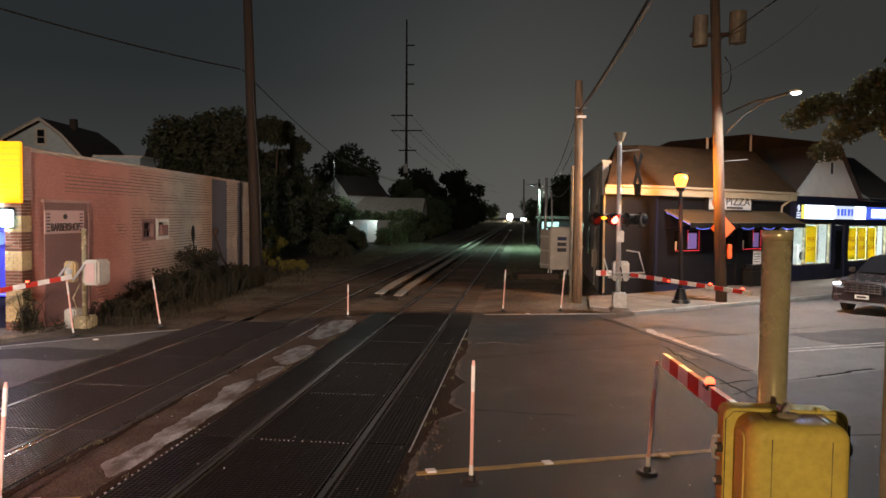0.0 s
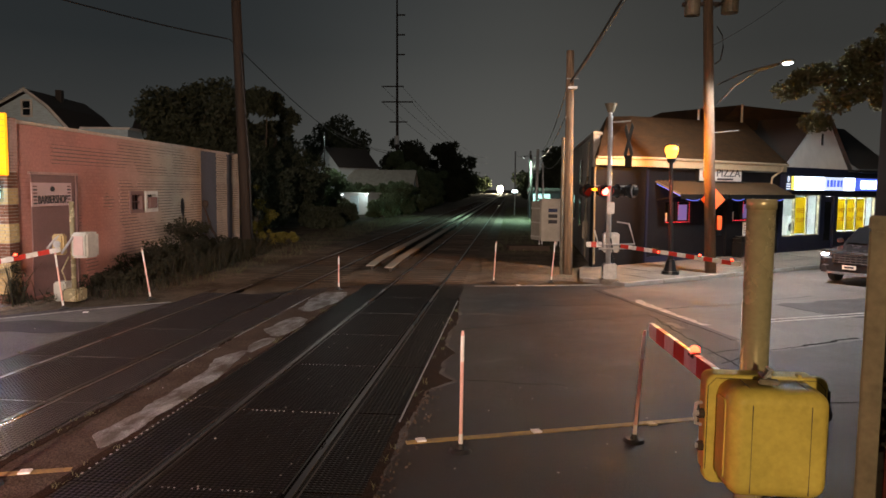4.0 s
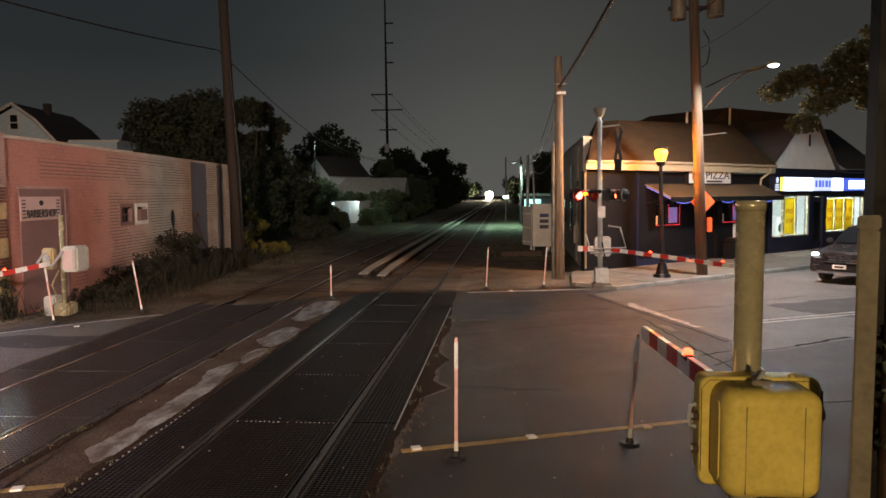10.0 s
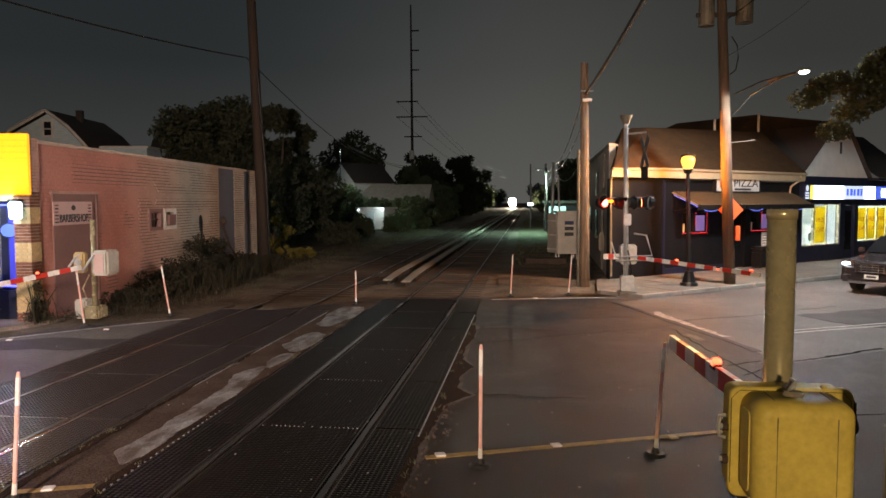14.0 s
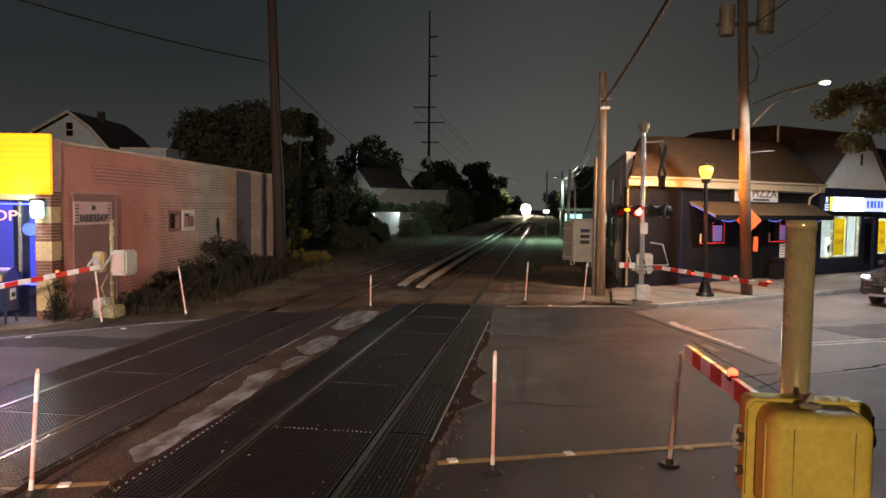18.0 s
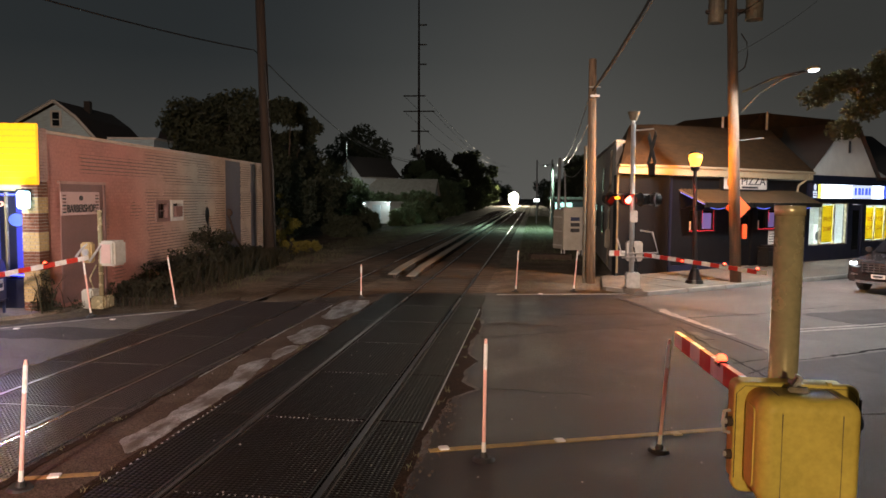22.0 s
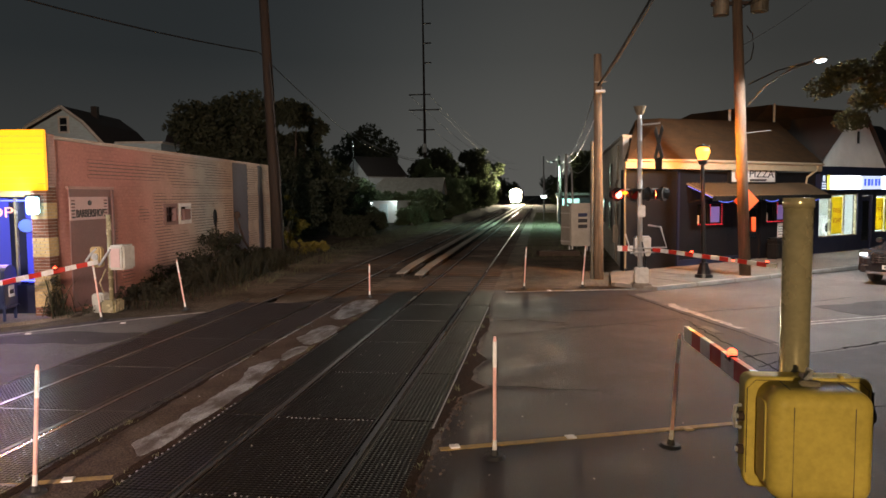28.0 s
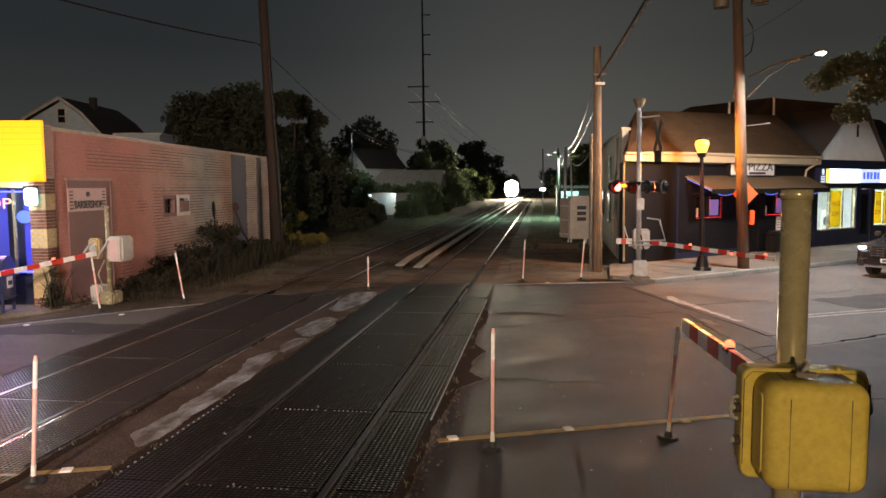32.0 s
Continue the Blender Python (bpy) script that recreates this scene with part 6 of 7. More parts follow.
for z0, z1, r0, r1 in ((3.95, 4.2, 0.14, 0.225), (4.2, 4.30, 0.225, 0.2), (4.30, 4.36, 0.2, 0.08)):
    cyl((-0.10, 0, z0), (-0.10, 0, z1), r0, r1, 16, gl)
gb = part("globe", gl, M["g_amber"], pl, "glowing amber glass globe")
gb.visible_shadow = False
part("cap", cyl((-0.10, 0, 4.35), (-0.10, 0, 4.40), 0.245, 0.2, 16), M["black_metal"], pl, "dark metal lamp cap")
part("finial", cyl((-0.10, 0, 4.40), (-0.10, 0, 4.47), 0.05, 0.01), M["black_metal"], pl)


# ---------- crossing signal ----------
def flasher(parent, x, y, z, turn, shroud=False):
    """One crossing lamp facing its own -y: background disc, housing, hood and lens."""
    m = pose(x, y, z, 0, 0, turn)
    disc = part("background_disc", cyl((0, 0.02, 0), (0, 0.035, 0), 0.215, seg=24), M["black_metal"], parent, "round black background disc", place=m)
    part("housing", cyl((0, 0.035, 0), (0, 0.22, 0), 0.18, 0.15, 16), M["black_metal"], disc)
    part("lens", cyl((0, -0.01, 0), (0, 0.02, 0), 0.15, seg=20), M["lens_red"], disc, "dark red glass lens")
    hb = bmesh.new()
    n = 14
    angles = [math.radians((-90 + 360 * k / n) if shroud else (-20 + 220 * k / n)) for k in range(n + 1)]
    for r, flip in ((0.165, 0), (0.155, 1)):
        ra = [hb.verts.new((r * math.cos(a), 0.02 if shroud else -0.02, r * math.sin(a))) for a in angles]
        rb = [hb.verts.new((r * math.cos(a), -0.02 - (0.13 if shroud else 0.22 * max(0.1, math.sin(a * 0.9))), r * math.sin(a))) for a in angles]
        for k in range(n):
            f = (ra[k], ra[k + 1], rb[k + 1], rb[k])
            hb.faces.new(f[::-1] if flip else f)
    part("hood", hb, M["black_metal"], disc, "black metal hood")
    return disc


signal = thing("crossing_signal", pose(5.78, 22.45, 0.0), "silver crossing signal mast with crossbuck and red flashers", "crossing signal")
part("base_plate", box(-0.28, -0.28, 0, 0.28, 0.28, 0.16, bevel=0.03), M["concrete"], signal, "concrete foot")
jb = box(-0.2, -0.2, 0.16, 0.2, 0.2, 0.62, bevel=0.03)
part("junction_box", jb, M["galv"], signal, "grey junction box")
part("mast", cyl((-0.04, 0, 0.6), (-0.10, 0, 5.1), 0.075, 0.07, 16), M["galv"], signal, smooth=True)
part("bell", cyl((-0.10, 0, 5.2), (-0.10, 0, 5.46), 0.09, 0.19, 16), M["weathered"], signal, "flared warning bell")
part("bell_neck", cyl((-0.10, 0, 5.08), (-0.10, 0, 5.26), 0.05), M["galv"], signal)
part("cable", tube([(0.0, -0.1, 1.4), (0.05, -0.16, 1.1), (0.12, -0.12, 0.8), (0.1, 0, 0.6)], 0.025), M["black_metal"], signal)
part("top_arm", tube([(-0.15, 0, 4.9), (0.5, 0, 4.95)], 0.025), M["galv"], signal)
part("crossbuck", box(-0.62, -0.012, -0.11, 0.62, 0.012, 0.11), M["arm_grey"], signal, "grey back of a crossbuck board", place=pose(0.48, 0.1, 4.35, 0, 48, -84))
part("crossbuck", box(-0.62, -0.012, -0.11, 0.62, 0.012, 0.11), M["arm_grey"], signal, "grey back of a crossbuck board", place=pose(0.48, 0.13, 4.35, 0, -48, -84))
part("track_plate", box(-0.2, -0.012, -0.18, 0.2, 0.012, 0.18), M["black_metal"], signal, place=pose(0.48, 0.08, 3.75, 0, 0, -72))
part("lamp_arm", tube([(-0.62, 0.02, 2.98), (0.75, 0.02, 2.98)], 0.03), M["galv"], signal, "lamp cross arm")
part("lamp_box", box(-0.13, -0.09, 2.15, 0.09, 0.09, 2.5, bevel=0.02), M["galv"], signal, "grey cable box")
f1 = flasher(signal, -0.73, -0.08, 2.84, 38)
f2 = flasher(signal, -0.24, -0.12, 2.84, 38)
f3 = flasher(signal, 0.20, 0.05, 2.84, 110, True)
f4 = flasher(signal, 0.60, 0.05, 2.84, 110, True)
part("reflector_rim", cyl((0.62, -0.02, 2.84), (0.66, -0.05, 2.84), 0.19, 0.21, 18), M["arm_grey"], signal, "dull back of a lamp")
# glint on the hood made as a small glowing bead
part("amber_reflex", ball((-0.54, -0.20, 2.88), 0.06, seg=8, scale=(1.5, 1, 0.8)), M["g_orange"], signal, "glowing bead that stands for the amber glint on the hood")
glow_bulbs = []
for f, ph in ((f1, 0), (f2, 1)):
    glow_bulbs.append((part("bulb_disc", ball((0, 0, 0), 0.13, seg=16, scale=(1, 0.3, 1)), M["g_red"], f, "glowing red lamp"), ph))
for f, ph in ((f3, 0), (f4, 1)):
    glow_bulbs.append((part("bulb_disc", ball((0, 0, 0), 0.12, seg=16, scale=(1, 0.25, 1)), M["g_red_strong"], f, "glowing red lamp"), ph))
# the near signal across the left track, which reddens the near mast
near_signal = thing("crossing_signal", pose(-6.75, 3.0, 0.0), "silver crossing signal with a pair of red flashers", "crossing signal")
part("foot", box(-0.25, -0.25, -0.02, 0.25, 0.25, 0.3, bevel=0.03), M["concrete"], near_signal, "concrete foot")
part("mast", cyl((0, 0, 0.3), (0, 0, 3.6), 0.065, 0.06, 16), M["galv"], near_signal, smooth=True)
part("lamp_arm", tube([(0, -0.55, 2.2), (0, 0.55, 2.2)], 0.03), M["galv"], near_signal, "lamp cross arm")
for y, turn_to, ph in ((0.42, 90, 1), (-0.42, -25, 0)):
    f = flasher(near_signal, 0.22, y, 2.2, turn_to)
    glow_bulbs.append((part("bulb_disc", ball((0, 0, 0), 0.12, seg=16, scale=(1, 0.25, 1)), M["g_red_near"], f, "glowing red lamp"), ph))
part("gate_mechanism", box(-0.18, 0.12, 0.95, 0.30, 0.55, 1.55, bevel=0.04), M["galv"], signal, "grey gate machine on the mast")
part("frame_bar", tube([(-0.5, -0.1, 1.65), (-0.36, -0.15, 1.2), (0.7, -0.2, 1.25), (0.55, 0.0, 1.85), (0.2, 0.1, 1.9)], 0.028), M["galv"], signal)
part("frame_bar", tube([(-0.36, -0.15, 1.08), (0.72, -0.2, 1.12)], 0.03), M["galv"], signal)
part("counterweight", box(-0.72, -0.06, 1.12, -0.25, 0.0, 1.28), M["whiteref"], signal, "striped counterweight end")
part("counterweight_band", box(-0.58, -0.066, 1.12, -0.42, 0.006, 1.285), M["red"], signal)


def gate_arm(parent, a, b, stripes, lights, label, height=0.11):
    """Red and white striped arm from a to b on its machine."""
    a, b = Vector(a), Vector(b)
    d = b - a
    x = d.normalized()
    y = Vector((0, 0, 1)).cross(x).normalized()
    z = x.cross(y)
    m = Matrix(((x.x, y.x, z.x, a.x), (x.y, y.y, z.y, a.y), (x.z, y.z, z.z, a.z), (0, 0, 0, 1)))
    L = d.length
    ob = part("gate_arm", box(0, -0.012, -height / 2 + 0.01, L, 0.012, height / 2 - 0.01), M["whiteref"], parent, label, place=parent.matrix_basis.inverted() @ m)
    for k in range(stripes):
        x0, x1 = L * k / stripes, L * (k + 1) / stripes
        red = k % 2 == stripes % 2
        part("red_stripe" if red else "white_stripe", box(x0, -0.02, -height / 2, x1, 0.02, height / 2), M["red"] if red else M["whiteref"], ob)
    moving = []
    for s, kind in lights:
        part("light_housing", box(L * s - 0.06, -0.035, height / 2 - 0.03, L * s + 0.06, 0.035, height / 2 + 0.012, bevel=0.012), M["black_metal"], ob)
        bulb = part("gate_light", ball((0, 0, 0), 0.042, seg=12, scale=(1.0, 0.8, 0.7)), M["g_red_small"], ob, "red gate light")
        bulb.location = (L * s, 0, height / 2 + 0.024)
        if kind:
            moving.append((bulb, kind, (L * s, 0, height / 2 + 0.024)))
    return ob, moving


# ---------- gate machines ----------
def gate_machine(base, turn, paint, label, top, off, r):
    ob = thing("gate_machine", pose(*base, 0, 0, turn), label, "gate machine", "gate machines")
    part("foot", box(-0.22, -0.22, 0, 0.22, 0.22, 0.32, bevel=0.04), M["silver"], ob, "cast foot")
    part("mast", cyl((off, 0, 0.3), (off, 0, top - 0.04), r, r, 32), M["silver"], ob, "silver steel mast", smooth=True)
    part("mast_cap", cyl((off, 0, top - 0.045), (off, 0, top), r * 1.07, r * 1.07, 32), M["silver"], ob, "flat mast cap", smooth=True)
    return ob


nb = gate_machine((3.86, 3.42, 0.42), 0, M["casing"], "yellow-grey gate machine with padlock on a silver mast", 2.427, 0.028, 0.062)
case = part("casing", rounded(-0.230, 1.200, 0.246, 1.656, 0.035, -0.205, -0.085), M["casing"], nb, "yellowish painted steel casing")
part("flange", rounded(-0.246, 1.187, 0.262, 1.670, 0.045, -0.240, -0.205, 0.012), M["casing"], case, "raised flange round the cover")
part("cover", rounded(-0.200, 1.205, 0.200, 1.655, 0.065, -0.440, -0.238, 0.055), M["casing"], case, "bulging yellowish cover", smooth=True)
# thin dark rods draw the shaded grooves of the cover
for x in (-0.112, 0.118):
    part("cover_groove", tube([(x, -0.440, 1.23), (x, -0.4405, 1.592), (x, -0.425, 1.634), (x, -0.385, 1.6545), (x, -0.25, 1.656)], 0.0024, 5), M["weathered"], case, "dark line that stands for the shade in a pressed groove")
part("cover_seam", tube([(-0.238, -0.2395, 1.25), (-0.238, -0.2395, 1.62), (-0.205, -0.2395, 1.655), (0.215, -0.2395, 1.655), (0.248, -0.2395, 1.62), (0.248, -0.2395, 1.25)], 0.002, 4), M["rubber_black"], case, "dark gasket line")
part("side_press", rounded(0.0, 1.26, 0.115, 1.60, 0.03, 0.0, 0.006, 0.003), M["casing"], case, "raised side panel", place=pose(-0.206, -0.265, 0, 0, 0, -90))
for z in (1.49, 1.345):
    part("bolt", cyl((-0.245, -0.215, z), (-0.268, -0.215, z), 0.022, seg=10), M["rust"], case)
    part("bolt_head", cyl((-0.268, -0.215, z), (-0.276, -0.215, z), 0.012, seg=6), M["galv"], case)
part("hinge_lug", tube([(-0.25, -0.20, 1.535), (-0.275, -0.20, 1.53), (-0.282, -0.20, 1.48), (-0.275, -0.20, 1.44), (-0.25, -0.20, 1.435)], 0.008), M["galv"], case)
part("shaft_hub", cyl((0.245, -0.20, 1.505), (0.285, -0.20, 1.505), 0.034, seg=14), M["black_metal"], case)
part("crank_arm", tube([(0.275, -0.18, 1.505), (0.275, -0.08, 1.44), (0.22, 0.2, 1.33)], 0.018), M["black_metal"], case)
part("side_plate", box(0.247, -0.235, 1.36, 0.275, -0.12, 1.62, bevel=0.008), M["black_metal"], case, "dark bearing plate")
part("hasp", box(-0.02, -0.255, 1.664, 0.02, -0.20, 1.684, bevel=0.003), M["galv"], case)
part("padlock", box(0.02, -0.36, 1.662, 0.10, -0.315, 1.684, bevel=0.006), M["weathered"], case, "worn brass padlock", place=pose(0, 0, 0, 0, 0, -14))
part("shackle", tube([(-0.004, -0.235, 1.675), (-0.006, -0.265, 1.715), (0.0, -0.30, 1.712), (-0.03, -0.325, 1.685), (-0.045, -0.345, 1.675)], 0.008), M["galv"], case)
part("lid_catch", box(0.13, -0.245, 1.662, 0.146, -0.21, 1.682, bevel=0.003), M["casing"], case)
part("clamp", box(-0.08, -0.09, 1.1, 0.13, 0.1, 1.2, bevel=0.02), M["galv"], nb)

lb_ = gate_machine((-7.97, 16.79, 0), 0, M["casing_grey"], "weathered gate machine on a silver mast by the barber shop", 2.45, 0.0, 0.056)
case = part("casing", box(0.10, -0.25, 1.08, 0.52, 0.30, 1.70, bevel=0.05), M["casing_grey"], lb_, "pale weathered casing")
part("warning_plate", box(0.18, -0.262, 1.15, 0.42, -0.25, 1.62), M["banner"], case)
part("crank", box(-0.36, -0.30, 1.15, -0.06, -0.10, 1.66, bevel=0.04), M["brick_yellow"], lb_, "yellowed crank plate")
part("crank_hub", cyl((-0.2, -0.34, 1.42), (-0.2, -0.28, 1.42), 0.09, seg=12), M["galv"], lb_)
part("link", tube([(-0.1, -0.3, 1.2), (0.1, -0.32, 1.45), (0.2, -0.3, 1.6)], 0.03), M["galv"], lb_)
part("arm_bracket", tube([(-0.45, -0.32, 1.30), (-0.3, -0.3, 1.5), (-0.16, -0.28, 1.62)], 0.03), M["galv"], lb_)
part("junction_box", box(-0.42, -0.22, 0.0, -0.10, 0.14, 0.48, bevel=0.04), M["casing_grey"], lb_, "pale cable box")
part("cable", tube([(-0.2, 0, 0.45), (-0.24, -0.1, 0.75), (-0.05, -0.1, 1.1)], 0.02), M["silver"], lb_)

far_arm, far_lights = gate_arm(signal, (5.95, 21.35, 1.25), (8.66, 19.15, 1.0), 14, ((0.34, "L"), (0.68, "R"), (0.93, "")), "lowered red and white gate arm with red lights")
left_arm, left_lights = gate_arm(lb_, (-8.05, 16.4, 1.30), (-8.95, 13.9, 1.02), 9, ((0.42, ""),), "lowered red and white gate arm")
near_arm, near_lights = gate_arm(nb, (3.95, 3.6, 1.83), (4.04, 6.62, 1.62), 8, ((0.42, ""),), "lowered red and white gate arm", 0.125)
part("cable", tube([(1.2, -0.03, 0.05), (1.0, -0.03, 0.02), (0.7, -0.03, 0.0)], 0.006), M["black_metal"], near_arm)

# ---------- markers on the asphalt ----------
MARKERS = [(2.25, 7.72, 0.3, 0.0, 1.34), (4.21, 8.28, 3.4, 1.0, 1.30), (-2.14, 6.25, 6.0, 2.0, 1.30), (-2.02, 19.72, 0.0, -0.5, 0.95), (-6.2, 17.18, -9.0, 0.0, 1.30),
           (-7.45, 15.55, -7.0, 0.0, 1.32), (2.25, 21.9, 3.0, 0.0, 1.28), (4.01, 22.38, 4.5, 0.0, 1.28)]
for x, y, lean_x, lean_y, h in MARKERS:
    mk = thing("delineator_post", pose(x, y, 0.0, lean_y, lean_x, 0), "slim leaning delineator post with white reflective sleeve", "delineator", "delineators")
    ft = cyl((0, 0, 0), (0, 0, 0.035), 0.13, 0.10, 14)
    cyl((0, 0, 0.03), (0, 0, 0.09), 0.05, 0.035, 12, ft)
    part("foot", ft, M["rubber_black"], mk, "black rubber foot")
    part("sleeve", cyl((0, 0, 0.06), (0, 0, 0.20), 0.025, 0.022, 12), M["whiteref"], mk, "pale worn collar")
    part("tube", cyl((0, 0, 0.12), (0, 0, h * 0.76), 0.020, seg=12), M["marker"], mk)
    part("reflective_band", cyl((0, 0, h * 0.75), (0, 0, h - 0.05), 0.0215, seg=12), M["whiteref"], mk, "white reflective band")
    part("tip", cyl((0, 0, h - 0.05), (0, 0, h), 0.020, 0.014, 12), M["marker"], mk)
for x, y, c in ((1.78, 7.98, "whiteref"), (3.1, 8.45, "whiteref"), (4.52, 8.9, "brick_yellow"), (-2.02, 6.58, "whiteref"), (3.0, 21.5, "whiteref"), (-6.7, 15.2, "whiteref"), (-8.0, 13.8, "whiteref")):
    st = thing("road_stud", pose(x, y, 0.008, 0, 0, 19), "small square reflective road stud", "road stud", "road studs")
    part("body", box(-0.06, -0.06, 0, 0.06, 0.06, 0.018, bevel=0.008), M[c], st)

# ---------- signal case by the verge ----------
cabn = thing("signal_cabinet", pose(4.62, 36.6, -0.02, 0, 0, 8), "tan steel signal case with open side door", "cabinet")
part("body", box(-0.45, -0.4, 0.3, 0.60, 0.5, 2.35, bevel=0.03), M["cabinet"], cabn)
for x in (-0.4, 0.5):
    for y in (-0.35, 0.4):
        part("leg", box(x, y, 0, x + 0.06, y + 0.06, 0.3), M["galv"], cabn)
part("roof", box(-0.5, -0.45, 2.35, 0.65, 0.55, 2.42, bevel=0.02), M["cabinet"], cabn)
sd = part("side_door", box(-0.02, 0, 0.35, 0.02, 0.8, 2.3), M["cabinet"], cabn, "open pale side door", place=pose(-0.5, -0.4, 0, 0, 0, 22))
for k in range(3):
    part("stiffener", box(-0.05, 0, 0.5 + 0.7 * k, -0.02, 0.8, 0.56 + 0.7 * k), M["white"], sd)
for k in range(3):
    part("notice", box(-0.1, -0.415, 1.75 - 0.28 * k, 0.35, -0.40, 1.93 - 0.28 * k), M["text_dark"] if k else M["mailbox"], cabn, "dark notice plate")
far = thing("far_sign", pose(3.07, 80, 0), "small lit sign far down the line", "sign")
part("post", cyl((0, 0, -0.1), (0, 0, 2.4), 0.04), M["galv"], far)
part("panel", box(-0.30, -0.06, 2.42, 0.30, 0.06, 2.72), M["g_far"], far, "white glowing panel")
bx = thing("crate", pose(3.6, 34.2, -0.02, 0, 0, 10), "dark timber cribbing beside the track", "timber")
for k in range(3):
    part("timber", box(-1.0, -0.4 + 0.28 * k, 0.0, 0.9, -0.15 + 0.28 * k, 0.24, bevel=0.02), M["tie"], bx)
fh = thing("far_shed", pose(6.6, 70, 0), "dark low shed with a pale lit front", "shed")
part("wall", box(-2.2, 0, 0, 4, 5, 2.7), M["black"], fh)
part("roof", box(-2.4, -0.3, 2.7, 4.2, 5.3, 2.95), M["shingle"], fh)
part("pale_door", box(-1.8, -0.06, 1.6, -0.2, 0, 2.4), M["siding"], fh)

# ---------- near posts ----------
np_ = thing("utility_pole", pose(4.40, 2.90, 0.42), "near weathered wooden pole with ivy", "utility pole", "utility poles")
part("pole", cyl((0, 0, 0), (0, 0, 9), 0.165, 0.15, 20), M["wood"], np_, smooth=True)
part("cable_guard", box(-0.21, 0.04, 0, -0.155, 0.12, 7), M["black_metal"], np_, "dark metal cable guard")
cp = thing("metal_post", pose(4.065, 2.71, 0.42, 0, 0, -28), "tall grey steel channel post", "post")
part("post", box(-0.034, -0.034, 0, 0.034, 0.034, 2.33, bevel=0.006), M["weathered"], cp)
part("post_cap", box(-0.037, -0.037, 2.33, 0.037, 0.037, 2.38, bevel=0.006), M["weathered"], cp)

# ---------- parked car waiting at the gate ----------
car = thing("suv", pose(13.25, 23.35, 0.0, 0, 0, 41), "dark SUV waiting with headlights on", "car")
# x runs from the nose backwards along the street, y across
prof = [(0.0, 0.45), (0.02, 0.85), (0.12, 1.02), (1.15, 1.14), (1.35, 1.16), (2.05, 1.70), (2.5, 1.78), (4.2, 1.74), (4.75, 1.2), (4.85, 0.5), (4.6, 0.32), (0.3, 0.30)]


def loft(prof, half, inset, bm=None):
    bm = bm or bmesh.new()
    a = [bm.verts.new((x, -half + inset * max(0, (z - 1.05)), z)) for x, z in prof]
    b = [bm.verts.new((x, half - inset * max(0, (z - 1.05)), z)) for x, z in prof]
    k = len(prof)
    for i in range(k):
        j = (i + 1) % k
        bm.faces.new((a[i], a[j], b[j], b[i]))
    bm.faces.new(a[::-1])
    bm.faces.new(b)
    bmesh.ops.recalc_face_normals(bm, faces=bm.faces[:])
    return bm


cbm = loft(prof, 0.98, 0.32)
bmesh.ops.bevel(cbm, geom=cbm.edges[:], offset=0.05, segments=2, affect="EDGES")
body = part("body", cbm, M["car_paint"], car, "dark glossy bodywork")
wsb = bmesh.new()
wsb.faces.new([wsb.verts.new(p) for p in ((1.36, -0.86, 1.21), (1.36, 0.86, 1.21), (1.99, 0.70, 1.70), (1.99, -0.70, 1.70))])
part("windscreen", wsb, M["car_glass"], car, "dark windscreen", place=pose(-0.05, 0, 0.03))
for s in (-1, 1):
    sb_ = bmesh.new()
    sb_.faces.new([sb_.verts.new(p) for p in ((1.55, s * 0.955, 1.2), (4.3, s * 0.955, 1.2), (4.05, s * 0.80, 1.66), (2.1, s * 0.80, 1.66))])
    part("side_window", sb_, M["car_glass"], car, "dark side window", place=pose(0, s * 0.02, 0))
    part("headlight", box(-0.05, s * 0.72, 0.88, 0.10, s * 0.92, 0.96, bevel=0.025), M["g_car"], car, "lit headlight")
    part("mirror", box(1.5, s * 1.0, 1.2, 1.65, s * 1.2, 1.36, bevel=0.03), M["car_paint"], car)
    part("fog_lamp", box(-0.05, s * 0.62, 0.52, 0.02, s * 0.85, 0.62, bevel=0.02), M["chrome"], car)
    for x in (0.95, 3.85):
        wh = part("wheel", cyl((x, s * 0.80, 0.37), (x, s * 1.0, 0.37), 0.37, seg=24), M["rubber_black"], car, "black tyre")
        part("rim", cyl((x, s * 0.99, 0.37), (x, s * 1.012, 0.37), 0.25, seg=16), M["galv"], wh, "alloy rim")
grille = part("grille", box(-0.06, -0.56, 0.66, 0.0, 0.56, 0.98, bevel=0.02), M["black_metal"], car, "black grille")
for k in range(4):
    part("grille_bar", box(-0.085, -0.54, 0.69 + 0.075 * k, -0.06, 0.54, 0.72 + 0.075 * k), M["chrome"], grille, "chrome grille bar")
for k in range(7):
    part("grille_post", box(-0.08, -0.52 + k * 0.165, 0.67, -0.062, -0.49 + k * 0.165, 0.97), M["chrome"], grille)
part("bumper", box(-0.10, -0.94, 0.36, 0.1, 0.94, 0.62, bevel=0.05), M["car_paint"], car)
part("skid_plate", box(-0.12, -0.7, 0.33, 0.0, 0.7, 0.42, bevel=0.02), M["chrome"], car, "silver skid plate")
part("number_plate", box(-0.13, -0.20, 0.50, -0.10, 0.20, 0.62), M["whiteref"], car, "pale number plate")
part("plate_bar", box(-0.134, -0.14, 0.53, -0.13, 0.14, 0.59), M["text_dark"], car)

# ---------- approaching train ----------
train = thing("train", pose(-3.96, 456, 0), "approaching train with glaring headlights", "train")
